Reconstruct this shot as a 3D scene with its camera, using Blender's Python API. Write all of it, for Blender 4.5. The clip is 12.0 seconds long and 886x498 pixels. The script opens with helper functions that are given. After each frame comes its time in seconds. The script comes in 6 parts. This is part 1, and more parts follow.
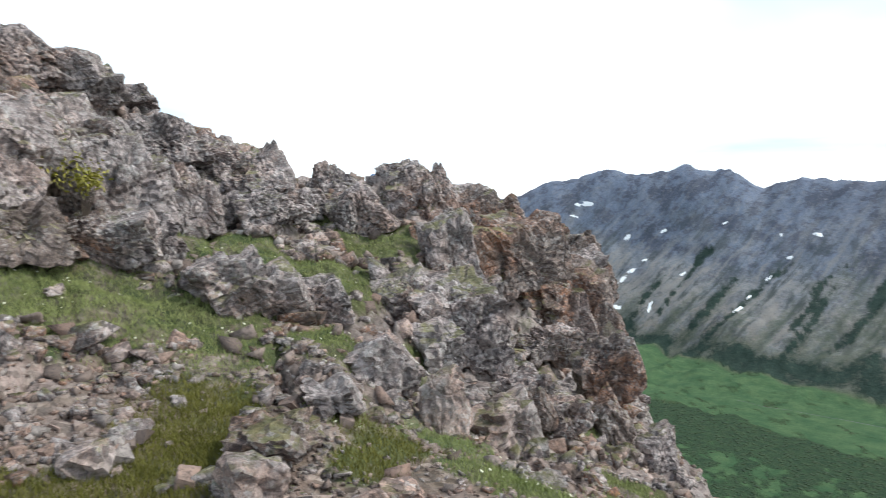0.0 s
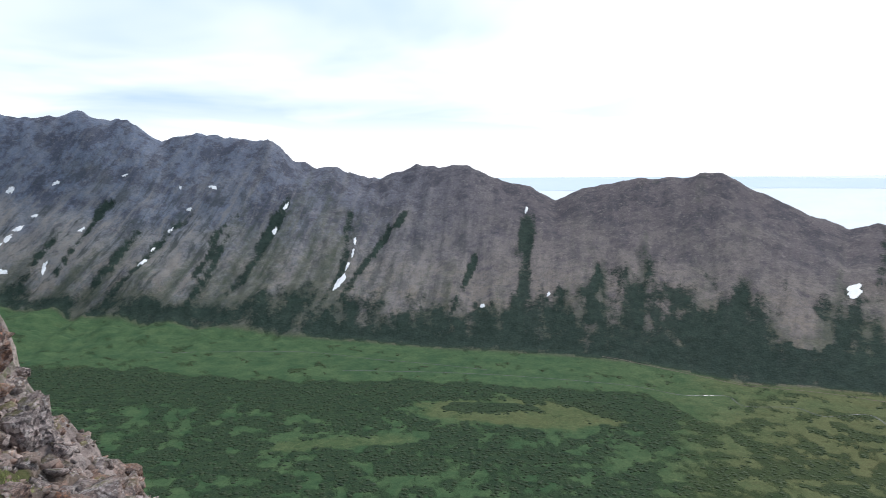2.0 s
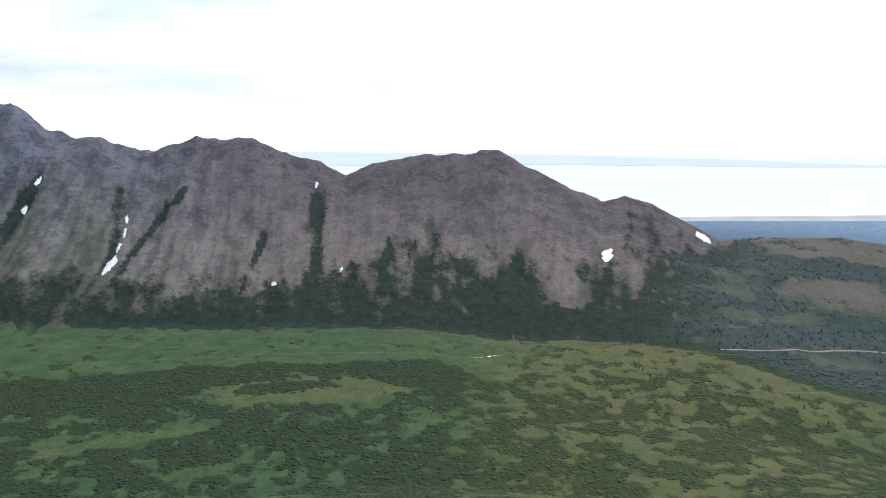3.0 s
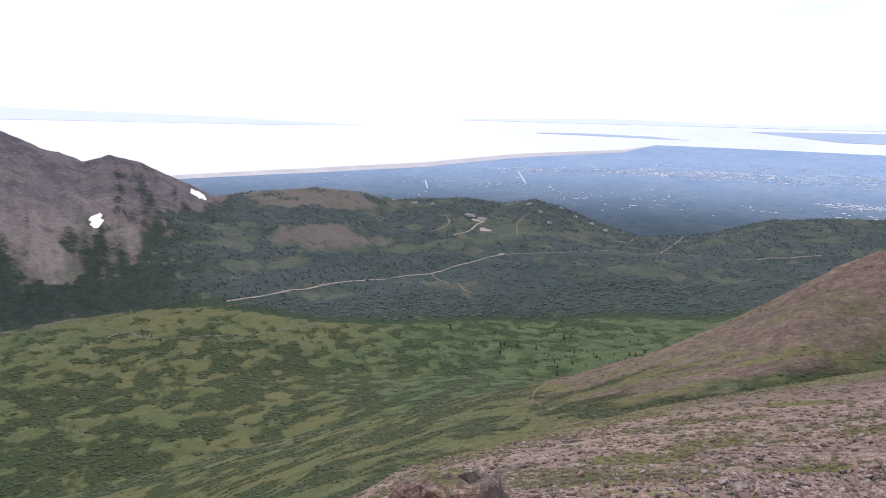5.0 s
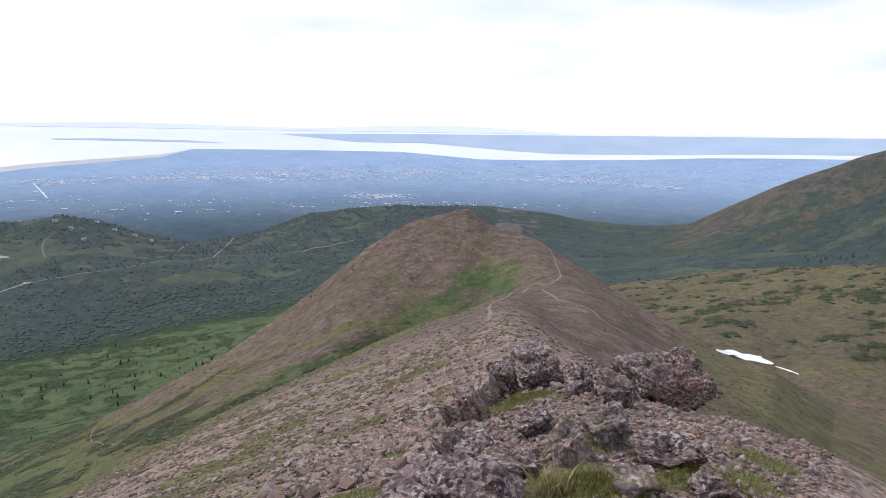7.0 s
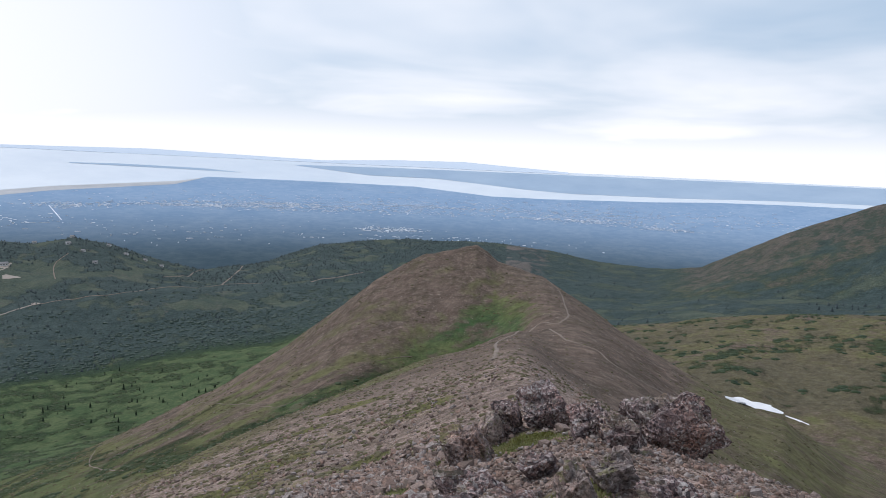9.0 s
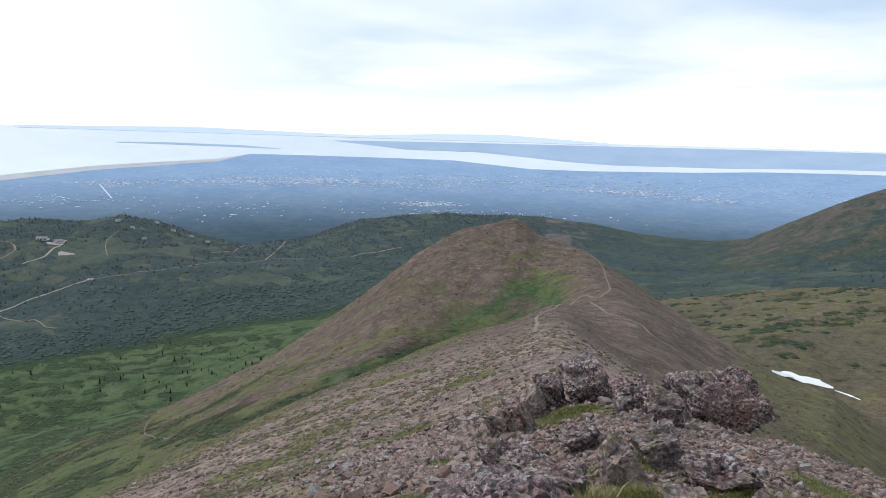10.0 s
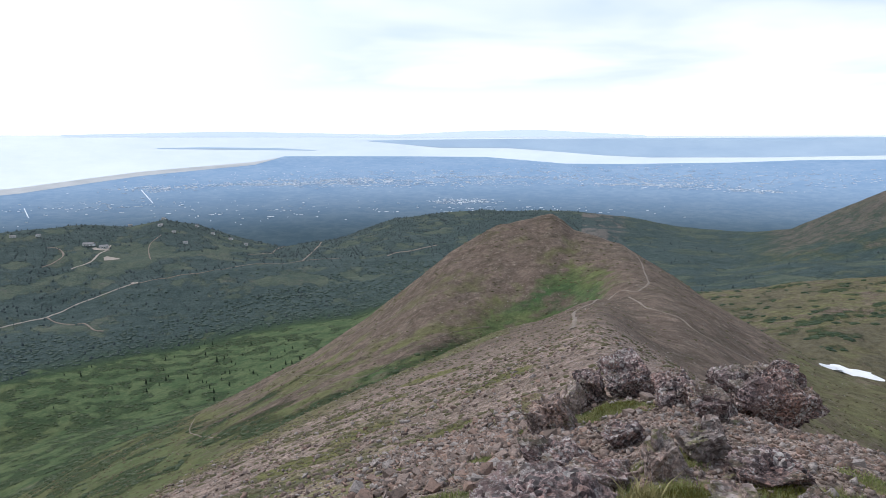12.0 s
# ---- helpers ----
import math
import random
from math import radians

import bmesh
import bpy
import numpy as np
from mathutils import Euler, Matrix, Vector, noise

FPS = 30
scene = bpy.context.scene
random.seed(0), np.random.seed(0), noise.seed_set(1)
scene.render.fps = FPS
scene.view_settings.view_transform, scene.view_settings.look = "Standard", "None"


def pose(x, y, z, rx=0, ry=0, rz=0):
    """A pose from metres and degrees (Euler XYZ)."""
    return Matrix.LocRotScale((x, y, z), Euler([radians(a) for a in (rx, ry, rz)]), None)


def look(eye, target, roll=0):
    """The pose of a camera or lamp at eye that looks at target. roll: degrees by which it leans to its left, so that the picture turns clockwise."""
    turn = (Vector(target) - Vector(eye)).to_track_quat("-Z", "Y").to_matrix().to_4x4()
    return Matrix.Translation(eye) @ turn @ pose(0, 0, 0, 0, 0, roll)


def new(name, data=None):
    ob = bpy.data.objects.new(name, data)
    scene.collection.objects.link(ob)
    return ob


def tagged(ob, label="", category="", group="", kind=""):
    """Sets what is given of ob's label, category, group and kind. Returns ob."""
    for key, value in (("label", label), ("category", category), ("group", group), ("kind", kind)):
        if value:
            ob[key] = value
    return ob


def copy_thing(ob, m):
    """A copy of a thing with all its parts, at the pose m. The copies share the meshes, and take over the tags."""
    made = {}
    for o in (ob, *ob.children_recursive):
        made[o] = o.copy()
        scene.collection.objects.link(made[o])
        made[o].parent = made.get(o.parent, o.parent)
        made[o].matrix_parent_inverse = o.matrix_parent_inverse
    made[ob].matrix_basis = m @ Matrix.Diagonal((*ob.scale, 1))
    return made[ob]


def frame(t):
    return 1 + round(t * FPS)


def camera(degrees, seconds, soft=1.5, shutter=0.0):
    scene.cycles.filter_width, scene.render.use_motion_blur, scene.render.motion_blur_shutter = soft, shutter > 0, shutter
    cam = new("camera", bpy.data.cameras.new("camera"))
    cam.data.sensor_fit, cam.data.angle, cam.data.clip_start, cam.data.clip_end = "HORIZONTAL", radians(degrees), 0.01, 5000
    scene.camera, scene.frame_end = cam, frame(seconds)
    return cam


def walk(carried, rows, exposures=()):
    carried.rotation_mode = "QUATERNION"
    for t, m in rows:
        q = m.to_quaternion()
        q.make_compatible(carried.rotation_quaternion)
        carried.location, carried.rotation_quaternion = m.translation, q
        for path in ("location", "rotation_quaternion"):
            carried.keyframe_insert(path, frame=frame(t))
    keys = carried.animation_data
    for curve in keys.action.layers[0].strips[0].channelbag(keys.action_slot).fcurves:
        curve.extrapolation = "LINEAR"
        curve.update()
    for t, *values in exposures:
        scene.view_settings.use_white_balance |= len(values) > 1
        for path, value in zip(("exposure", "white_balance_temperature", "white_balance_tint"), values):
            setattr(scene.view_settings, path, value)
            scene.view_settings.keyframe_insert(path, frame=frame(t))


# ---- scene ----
# ---- camera and its walk ----
EYE = 1.6          # lens height over the ridge, metres
ARM = 0.42         # the camera is held out from the body that turns

cam = camera(68.36, 12.0, soft=0.7, shutter=0.12)


def held(yaw, pitch, roll):
    a, p = radians(yaw), radians(pitch)
    eye = Vector((-math.sin(a) * ARM, math.cos(a) * ARM, EYE))
    way = Vector((-math.sin(a) * math.cos(p), math.cos(a) * math.cos(p), math.sin(p)))
    return look(eye, eye + way, roll)


# seconds; degrees turned to the left from +y, degrees up, lean
TURNS = [
    (0, 141.20, -1.44, -0.85),
    (0.5, 122.96, -3.83, -0.12),
    (1, 109.59, -5.43, 1.17),
    (1.5, 100.68, -5.15, 0.36),
    (2, 91.99, -6.11, -0.31),
    (2.5, 82.24, -4.45, 0.44),
    (2.7, 78.84, -5.87, 0.52),
    (4.3, 47.84, -10.52, 0.54),
    (4.5, 43.17, -9.48, 0.83),
    (5, 31.09, -11.22, 1.57),
    (5.5, 18.77, -11.99, 0.96),
    (6, 8.87, -10.74, -0.43),
    (6.5, -0.85, -9.53, 0.31),
    (7, -7.38, -10.12, 0.88),
    (7.2, -9.38, -10.29, 1.35),
    (9, -6.51, -7.05, 2.73),
    (9.5, -5.48, -6.96, 2.56),
    (10, -3.10, -9.47, 1.76),
    (10.5, -2.17, -10.43, 1.29),
    (11, -2.54, -9.91, 1.66),
    (11.5, -2.17, -9.82, 1.55),
    (12, 0.00, -9.74, -0.00),
]
walk(cam, [(t, held(*turn)) for t, *turn in TURNS],
     exposures=[(0.0, 0.48, 6200, 4), (0.5, -0.04, 6150, 4), (1.5, 0.0, 6150, 8), (2.5, 0.02, 6250, 11), (4.5, 0.08, 6400, 21), (5.5, 0.12, 6450, 24), (7.0, 0.04, 6350, 19), (9.0, -0.34, 6150, 13), (9.5, -0.34, 6150, 13),
                (10.0, -0.14, 6100, 11), (10.5, -0.04, 6150, 11), (12.0, -0.08, 6150, 11)])

# ---- sky and sun ----
SUN_YAW, SUN_UP = 44.0, 50.0
world = bpy.data.worlds.new("world")
scene.world = world
world.use_nodes = True
wn, wl = world.node_tree.nodes, world.node_tree.links
wn.clear()


def wnode(kind, **values):
    n = wn.new(kind)
    for k, v in values.items():
        n.inputs[k].default_value = v
    return n


def wmath(op, a, b=0.5):
    n = wn.new("ShaderNodeMath")
    n.operation = op
    for i, v in enumerate((a, b)):
        if isinstance(v, (int, float)):
            n.inputs[i].default_value = v
        else:
            wl.new(v, n.inputs[i])
    return n.outputs[0]


sky = wn.new("ShaderNodeTexSky")
sky.sky_type = "NISHITA"
sky.sun_disc = False
sky.sun_elevation = radians(SUN_UP)
sky.sun_rotation = radians(-SUN_YAW)
sky.air_density, sky.dust_density, sky.ozone_density = 1.0, 1.6, 1.0
coord = wn.new("ShaderNodeTexCoord")
parts = wn.new("ShaderNodeSeparateXYZ")
wl.new(coord.outputs["Generated"], parts.inputs[0])
lift = wmath("MAXIMUM", wmath("ADD", parts.outputs[2], 0.09), 0.04)
flat = wn.new("ShaderNodeCombineXYZ")
wl.new(wmath("DIVIDE", parts.outputs[0], lift), flat.inputs[0])
wl.new(wmath("DIVIDE", parts.outputs[1], lift), flat.inputs[1])
deck = wnode("ShaderNodeTexNoise", Scale=0.55, Detail=4.0, Roughness=0.5, Distortion=0.3)
wl.new(flat.outputs[0], deck.inputs["Vector"])
band = wnode("ShaderNodeTexNoise", Scale=0.16, Detail=3.0, Roughness=0.5)
wl.new(flat.outputs[0], band.inputs["Vector"])
cover = wn.new("ShaderNodeMapRange")
wl.new(wmath("ADD", wmath("MULTIPLY", deck.outputs[0], 0.6), wmath("MULTIPLY", band.outputs[0], 0.5)), cover.inputs[0])
cover.inputs[1].default_value, cover.inputs[2].default_value = 0.41, 0.66
low = wn.new("ShaderNodeMapRange")        # thick bright cloud near the horizon
wl.new(parts.outputs[2], low.inputs[0])
low.inputs[1].default_value, low.inputs[2].default_value = 0.11, 0.04
sunward = wmath("ADD", wmath("MULTIPLY", parts.outputs[0], -math.sin(radians(SUN_YAW))), wmath("MULTIPLY", parts.outputs[1], math.cos(radians(SUN_YAW))))
bright = wn.new("ShaderNodeMapRange")     # the cloud glows white round the hidden sun
wl.new(sunward, bright.inputs[0])
bright.inputs[1].default_value, bright.inputs[2].default_value = 0.70, 0.97
thin = wn.new("ShaderNodeMapRange")       # unseen cloud overhead thins towards the zenith, cutting ambient light to raise contrast
wl.new(parts.outputs[2], thin.inputs[0])
thin.inputs[1].default_value, thin.inputs[2].default_value = 0.30, 0.75
thin.inputs[3].default_value, thin.inputs[4].default_value = 1.0, 0.3
cloud = wmath("MULTIPLY", wmath("MAXIMUM", wmath("MAXIMUM", cover.outputs[0], low.outputs[0]), bright.outputs[0]), thin.outputs[0])
dim = wnode("ShaderNodeMixRGB")
dim.blend_type = "MULTIPLY"
dim.inputs[0].default_value = 1.0
dim.inputs[2].default_value = (0.115, 0.115, 0.115, 1)
wl.new(sky.outputs[0], dim.inputs[1])
veil = wnode("ShaderNodeMixRGB")     # thin high veil over the blue
wl.new(wmath("MULTIPLY", thin.outputs[0], 0.8), veil.inputs[0])
veil.inputs[2].default_value = (0.70, 0.87, 1.03, 1)
wl.new(dim.outputs[0], veil.inputs[1])
mixed = wnode("ShaderNodeMixRGB")
mixed.inputs[2].default_value = (1.30, 1.30, 1.30, 1)
wl.new(cloud, mixed.inputs[0])
wl.new(veil.outputs[0], mixed.inputs[1])
back = wnode("ShaderNodeBackground", Strength=1.0)
wl.new(mixed.outputs[0], back.inputs[0])
out = wn.new("ShaderNodeOutputWorld")
wl.new(back.outputs[0], out.inputs[0])

sun = new("sun", bpy.data.lights.new("sun", "SUN"))
sun.data.energy, sun.data.angle, sun.data.color = 2.4, radians(10), (1.0, 0.95, 0.88)
sa, se = radians(SUN_YAW), radians(SUN_UP)
sun.matrix_world = look((-math.sin(sa) * math.cos(se) * 50, math.cos(sa) * math.cos(se) * 50, 50 * math.sin(se)), (0, 0, 0))

# ---- materials ----


class Nodes:
    """A short way to wire a material."""

    def __init__(self, name, rough=0.9, spec=0.25):
        self.mat = bpy.data.materials.new(name)
        self.mat.use_nodes = True
        self.tree = self.mat.node_tree
        self.bsdf = self.tree.nodes["Principled BSDF"]
        self.bsdf.inputs["Roughness"].default_value = rough
        self.bsdf.inputs["Specular IOR Level"].default_value = spec
        self.pos = self.tree.nodes.new("ShaderNodeNewGeometry").outputs["Position"]

    def put(self, socket, v):
        if isinstance(v, (int, float)):
            socket.default_value = v
        elif isinstance(v, tuple):
            socket.default_value = (*v, 1) if len(v) == 3 and len(socket.default_value) == 4 else v
        else:
            self.tree.links.new(v, socket)

    def math(self, op, a, b=0.0, c=0.0):
        n = self.tree.nodes.new("ShaderNodeMath")
        n.operation = op
        for i, v in enumerate((a, b, c)):
            self.put(n.inputs[i], v)
        return n.outputs[0]

    def noise(self, size, detail=4.0, rough=0.6, vec=None, skew=0.0):
        n = self.tree.nodes.new("ShaderNodeTexNoise")
        n.inputs["Scale"].default_value = 1.0 / size
        n.inputs["Detail"].default_value, n.inputs["Roughness"].default_value = detail, rough
        n.inputs["Distortion"].default_value = skew
        self.put(n.inputs["Vector"], vec or self.pos)
        return n.outputs[0]

    def cells(self, size, vec=None, feature="F1", out="Distance"):
        n = self.tree.nodes.new("ShaderNodeTexVoronoi")
        n.feature = feature
        n.inputs["Scale"].default_value = 1.0 / size
        self.put(n.inputs["Vector"], vec or self.pos)
        return n.outputs[out]

    def ramp(self, v, lo, hi):
        n = self.tree.nodes.new("ShaderNodeMapRange")
        self.put(n.inputs[0], v)
        self.put(n.inputs[1], lo)
        self.put(n.inputs[2], hi)
        return n.outputs[0]

    def mix(self, fac, a, b, blend="MIX"):
        n = self.tree.nodes.new("ShaderNodeMixRGB")
        n.blend_type = blend
        for i, v in enumerate((fac, a, b)):
            self.put(n.inputs[i], v)
        return n.outputs[0]

    def attr(self, name):
        n = self.tree.nodes.new("ShaderNodeAttribute")
        n.attribute_name = name
        return n.outputs["Fac"]

    def stretched(self, x, y, z, turn=0.0):
        n = self.tree.nodes.new("ShaderNodeMapping")
        n.inputs["Scale"].default_value = (x, y, z)
        n.inputs["Rotation"].default_value = (0, 0, radians(turn))
        self.put(n.inputs["Vector"], self.pos)
        return n.outputs[0]

    def rnd(self):
        return self.tree.nodes.new("ShaderNodeObjectInfo").outputs["Random"]

    def island(self):
        return self.tree.nodes.new("ShaderNodeNewGeometry").outputs["Random Per Island"]

    def bump(self, height, depth, strength=1.0, under=None):
        n = self.tree.nodes.new("ShaderNodeBump")
        n.inputs["Strength"].default_value, n.inputs["Distance"].default_value = strength, depth
        self.put(n.inputs["Height"], height)
        if under:
            self.put(n.inputs["Normal"], under)
        return n.outputs[0]

    def done(self, colour, normal=None, rough=None):
        self.put(self.bsdf.inputs["Base Color"], colour)
        if normal:
            self.put(self.bsdf.inputs["Normal"], normal)
        if rough is not None:
            self.put(self.bsdf.inputs["Roughness"], rough)
        return self.mat


def ground_material():
    """Scree, heath, alder scrub and trodden earth, spread by the shares kept on the sheet."""
    n = Nodes("mountain_ground", 0.95, 0.1)
    veg, dry, scrub, near = n.attr("turf"), n.attr("dry"), n.attr("scrub"), n.attr("near")
    rocky, streak, forest, bedrock = n.attr("range"), n.attr("streak"), n.attr("forest"), n.attr("rock")
    big, mid, fine = n.noise(60, 5), n.noise(7, 6, 0.65), n.noise(0.22, 6, 0.7)
    gravel = n.mix(n.ramp(big, 0.3, 0.7), (0.106, 0.078, 0.062), (0.163, 0.122, 0.096))
    gravel = n.mix(n.ramp(mid, 0.5, 0.72), gravel, (0.075, 0.06, 0.048))
    gravel = n.mix(n.math("MULTIPLY", n.ramp(n.noise(5.5, 8, 0.74, skew=0.4), 0.47, 0.60), 0.6), gravel, (0.062, 0.054, 0.036))
    gravel = n.mix(n.math("MULTIPLY", n.ramp(n.noise(1.4, 8, 0.75), 0.54, 0.70), 0.8), gravel, (0.26, 0.215, 0.18))
    clast = n.tree.nodes.new("ShaderNodeSeparateColor")
    n.put(clast.inputs[0], n.cells(0.14, out="Color"))
    chip = n.tree.nodes.new("ShaderNodeSeparateColor")
    n.put(chip.inputs[0], n.cells(0.06, out="Color"))
    block = n.tree.nodes.new("ShaderNodeSeparateColor")
    n.put(block.inputs[0], n.cells(0.34, out="Color"))
    rise = n.attr("rise")
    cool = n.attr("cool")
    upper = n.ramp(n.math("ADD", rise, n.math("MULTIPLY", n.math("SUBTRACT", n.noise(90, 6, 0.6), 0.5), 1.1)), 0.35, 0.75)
    # cool pair of colours: scree with the blue of haze mixed in
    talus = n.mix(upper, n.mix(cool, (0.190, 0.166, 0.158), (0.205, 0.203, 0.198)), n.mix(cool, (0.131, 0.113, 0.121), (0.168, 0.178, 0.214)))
    talus = n.mix(n.math("MULTIPLY", n.ramp(streak, 0.0, 0.6), 0.5), talus, (0.215, 0.195, 0.175))
    talus = n.mix(n.math("MULTIPLY", n.ramp(n.math("ADD", streak, n.math("SUBTRACT", mid, 0.5)), -0.1, -0.5), 0.5), talus, (0.070, 0.074, 0.080))
    talus = n.mix(n.math("MULTIPLY", n.ramp(n.noise(22, 8, 0.72), 0.50, 0.66), 0.7), talus, (0.070, 0.066, 0.080))
    talus = n.mix(n.math("MULTIPLY", n.ramp(n.noise(55, 8, 0.7), 0.48, 0.56), n.math("ADD", 0.15, n.math("MULTIPLY", upper, 0.55))), talus, (0.060, 0.058, 0.072))
    pale_foot = n.math("MULTIPLY", n.ramp(rise, 0.5, 0.15), n.ramp(n.noise(28, 8, 0.72), 0.47, 0.58))
    talus = n.mix(n.math("MULTIPLY", pale_foot, 0.75), talus, (0.235, 0.200, 0.160))
    talus = n.mix(n.math("MULTIPLY", n.ramp(n.noise(9, 8, 0.78), 0.53, 0.64), 0.6), talus, (0.25, 0.225, 0.21))
    talus = n.mix(n.math("MULTIPLY", n.ramp(n.noise(7, 8, 0.78, n.stretched(1, 1, 0.5)), 0.50, 0.38), 0.4), talus, (0.062, 0.058, 0.062))
    fall = n.tree.nodes.new("ShaderNodeCombineXYZ")               # gullies and stone chutes down the fall line
    n.put(fall.inputs[0], n.math("MULTIPLY", n.attr("run"), 1.25))
    n.put(fall.inputs[1], n.math("MULTIPLY", n.attr("dip"), 0.28))
    chute = n.noise(1.0, 5, 0.6, vec=fall.outputs[0], skew=0.5)
    chute = n.math("ADD", n.math("MULTIPLY", chute, 0.72), n.math("MULTIPLY", n.noise(26, 7, 0.7), 0.28))
    steep = n.math("MULTIPLY", n.math("ADD", 0.25, n.math("MULTIPLY", cool, 0.7)), n.ramp(rise, 1.0, 0.55))
    talus = n.mix(n.math("MULTIPLY", n.ramp(chute, 0.51, 0.59), n.math("MULTIPLY", steep, 0.75)), talus, (0.235, 0.212, 0.188))
    talus = n.mix(n.math("MULTIPLY", n.ramp(chute, 0.485, 0.41), n.math("MULTIPLY", steep, 0.9)), talus, (0.060, 0.066, 0.062))
    # blue haze painted over the upper slopes of the farther peaks
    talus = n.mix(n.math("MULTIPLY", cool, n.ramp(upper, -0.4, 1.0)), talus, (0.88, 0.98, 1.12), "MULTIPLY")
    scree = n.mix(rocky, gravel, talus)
    scree = n.mix(n.math("MULTIPLY", forest, 0.95), scree, (0.122, 0.112, 0.105))
    tint = n.tree.nodes.new("ShaderNodeSeparateColor")
    n.put(tint.inputs[0], n.cells(0.07, out="Color"))
    stone = n.mix(n.ramp(tint.outputs[0], 0.1, 0.9), (0.182, 0.130, 0.110), (0.37, 0.278, 0.243))
    stone = n.mix(n.math("MULTIPLY", n.ramp(tint.outputs[1], 0.85, 0.95), 0.6), stone, (0.40, 0.35, 0.32))
    earth = n.mix(n.ramp(fine, 0.35, 0.65), (0.10, 0.074, 0.058), (0.21, 0.16, 0.125))
    stone = n.mix(n.ramp(n.noise(0.6, 5), 0.40, 0.55), stone, earth)
    scree = n.mix(near, scree, stone)
    loose = n.math("MULTIPLY", n.math("SUBTRACT", 1.0, rocky), n.math("ADD", 0.2, n.math("MULTIPLY", n.ramp(n.math("ADD", near, n.math("SUBTRACT", n.noise(2.6, 5), 0.5)), 0.0, 1.0), 0.8)))
    pale = n.mix(near, (0.30, 0.245, 0.21), (0.38, 0.315, 0.275))
    far_off = n.math("SUBTRACT", 1.0, near)
    for cells, share in ((clast, n.math("ADD", 0.15, n.math("MULTIPLY", far_off, 0.5))), (chip, n.math("MULTIPLY", near, 0.6))):
        share = n.math("MULTIPLY", share, loose)
        scree = n.mix(n.math("MULTIPLY", n.ramp(cells.outputs[0], 0.60, 0.9), share), scree, pale)
        scree = n.mix(n.math("MULTIPLY", n.ramp(cells.outputs[1], 0.38, 0.1), share), scree, (0.055, 0.045, 0.036))
    scree = n.mix(n.math("MULTIPLY", n.math("MULTIPLY", n.ramp(block.outputs[0], 0.80, 0.92), n.math("MULTIPLY", far_off, 0.45)), loose), scree, pale)
    face = n.mix(n.ramp(n.noise(0.35, 8, 0.68, skew=0.6), 0.32, 0.68), (0.175, 0.143, 0.134), (0.40, 0.335, 0.31))
    face = n.mix(n.math("MULTIPLY", n.ramp(n.noise(1.6, 5), 0.56, 0.72), 0.7), face, (0.25, 0.14, 0.095))
    face = n.mix(n.math("MULTIPLY", n.ramp(n.noise(0.05, 5, 0.75), 0.53, 0.66), 0.75), face, (0.045, 0.038, 0.038))
    face = n.mix(n.math("MULTIPLY", n.ramp(n.noise(0.09, 5, 0.7), 0.58, 0.66), 0.6), face, (0.42, 0.40, 0.38))
    scree = n.mix(bedrock, scree, face)
    grass = n.mix(n.ramp(n.noise(30, 6), 0.35, 0.65), (0.036, 0.078, 0.030), (0.080, 0.114, 0.044))
    grass = n.mix(near, grass, n.mix(n.ramp(n.noise(0.35, 5, 0.7), 0.4, 0.6), (0.10, 0.098, 0.038), (0.205, 0.18, 0.088)))
    grass = n.mix(n.math("MULTIPLY", n.ramp(n.noise(45, 9, 0.74), 0.46, 0.60), 0.7), grass, (0.036, 0.066, 0.030))
    sward = n.noise(13, 7, 0.72)
    grass = n.mix(n.math("MULTIPLY", n.ramp(sward, 0.48, 0.38), 0.65), grass, (0.028, 0.058, 0.028))
    grass = n.mix(n.math("MULTIPLY", n.ramp(sward, 0.54, 0.64), 0.5), grass, (0.105, 0.135, 0.062))
    blade = n.noise(5.0, 7, 0.76)
    grass = n.mix(n.math("MULTIPLY", n.ramp(blade, 0.49, 0.40), 0.6), grass, (0.026, 0.052, 0.024))
    grass = n.mix(n.math("MULTIPLY", n.ramp(blade, 0.54, 0.62), 0.35), grass, (0.120, 0.145, 0.070))
    lawn = n.mix(n.ramp(n.noise(26, 6, 0.65), 0.35, 0.65), (0.048, 0.086, 0.037), (0.090, 0.120, 0.056))
    lawn = n.mix(n.math("MULTIPLY", n.ramp(sward, 0.47, 0.36), 0.7), lawn, (0.038, 0.070, 0.028))
    lawn = n.mix(n.math("MULTIPLY", n.ramp(n.noise(10, 8, 0.75, skew=0.4), 0.49, 0.60), 0.6), lawn, (0.036, 0.066, 0.028))
    lawn = n.mix(n.math("MULTIPLY", n.ramp(blade, 0.52, 0.60), 0.4), lawn, (0.135, 0.160, 0.075))
    lawn = n.mix(n.attr("verdant"), lawn, n.mix(n.ramp(n.noise(26, 7, 0.7), 0.36, 0.64), (0.030, 0.074, 0.036), (0.066, 0.118, 0.054)))
    grass = n.mix(n.attr("lawn"), grass, lawn)
    grass = n.mix(rocky, grass, n.mix(n.ramp(n.noise(20, 6, 0.7), 0.35, 0.65), (0.042, 0.058, 0.046), (0.080, 0.092, 0.064)))
    # far hill grass turned teal, haze included in its colour
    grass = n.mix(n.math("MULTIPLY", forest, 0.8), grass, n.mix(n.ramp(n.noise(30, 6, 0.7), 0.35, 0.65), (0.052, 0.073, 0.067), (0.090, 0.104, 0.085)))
    grass = n.mix(n.math("MULTIPLY", n.ramp(dry, 0.30, 0.85), n.math("SUBTRACT", 0.78, n.math("MULTIPLY", forest, 0.58))), grass, n.mix(n.ramp(dry, 0.70, 0.95), (0.158, 0.140, 0.062), (0.118, 0.096, 0.070)))
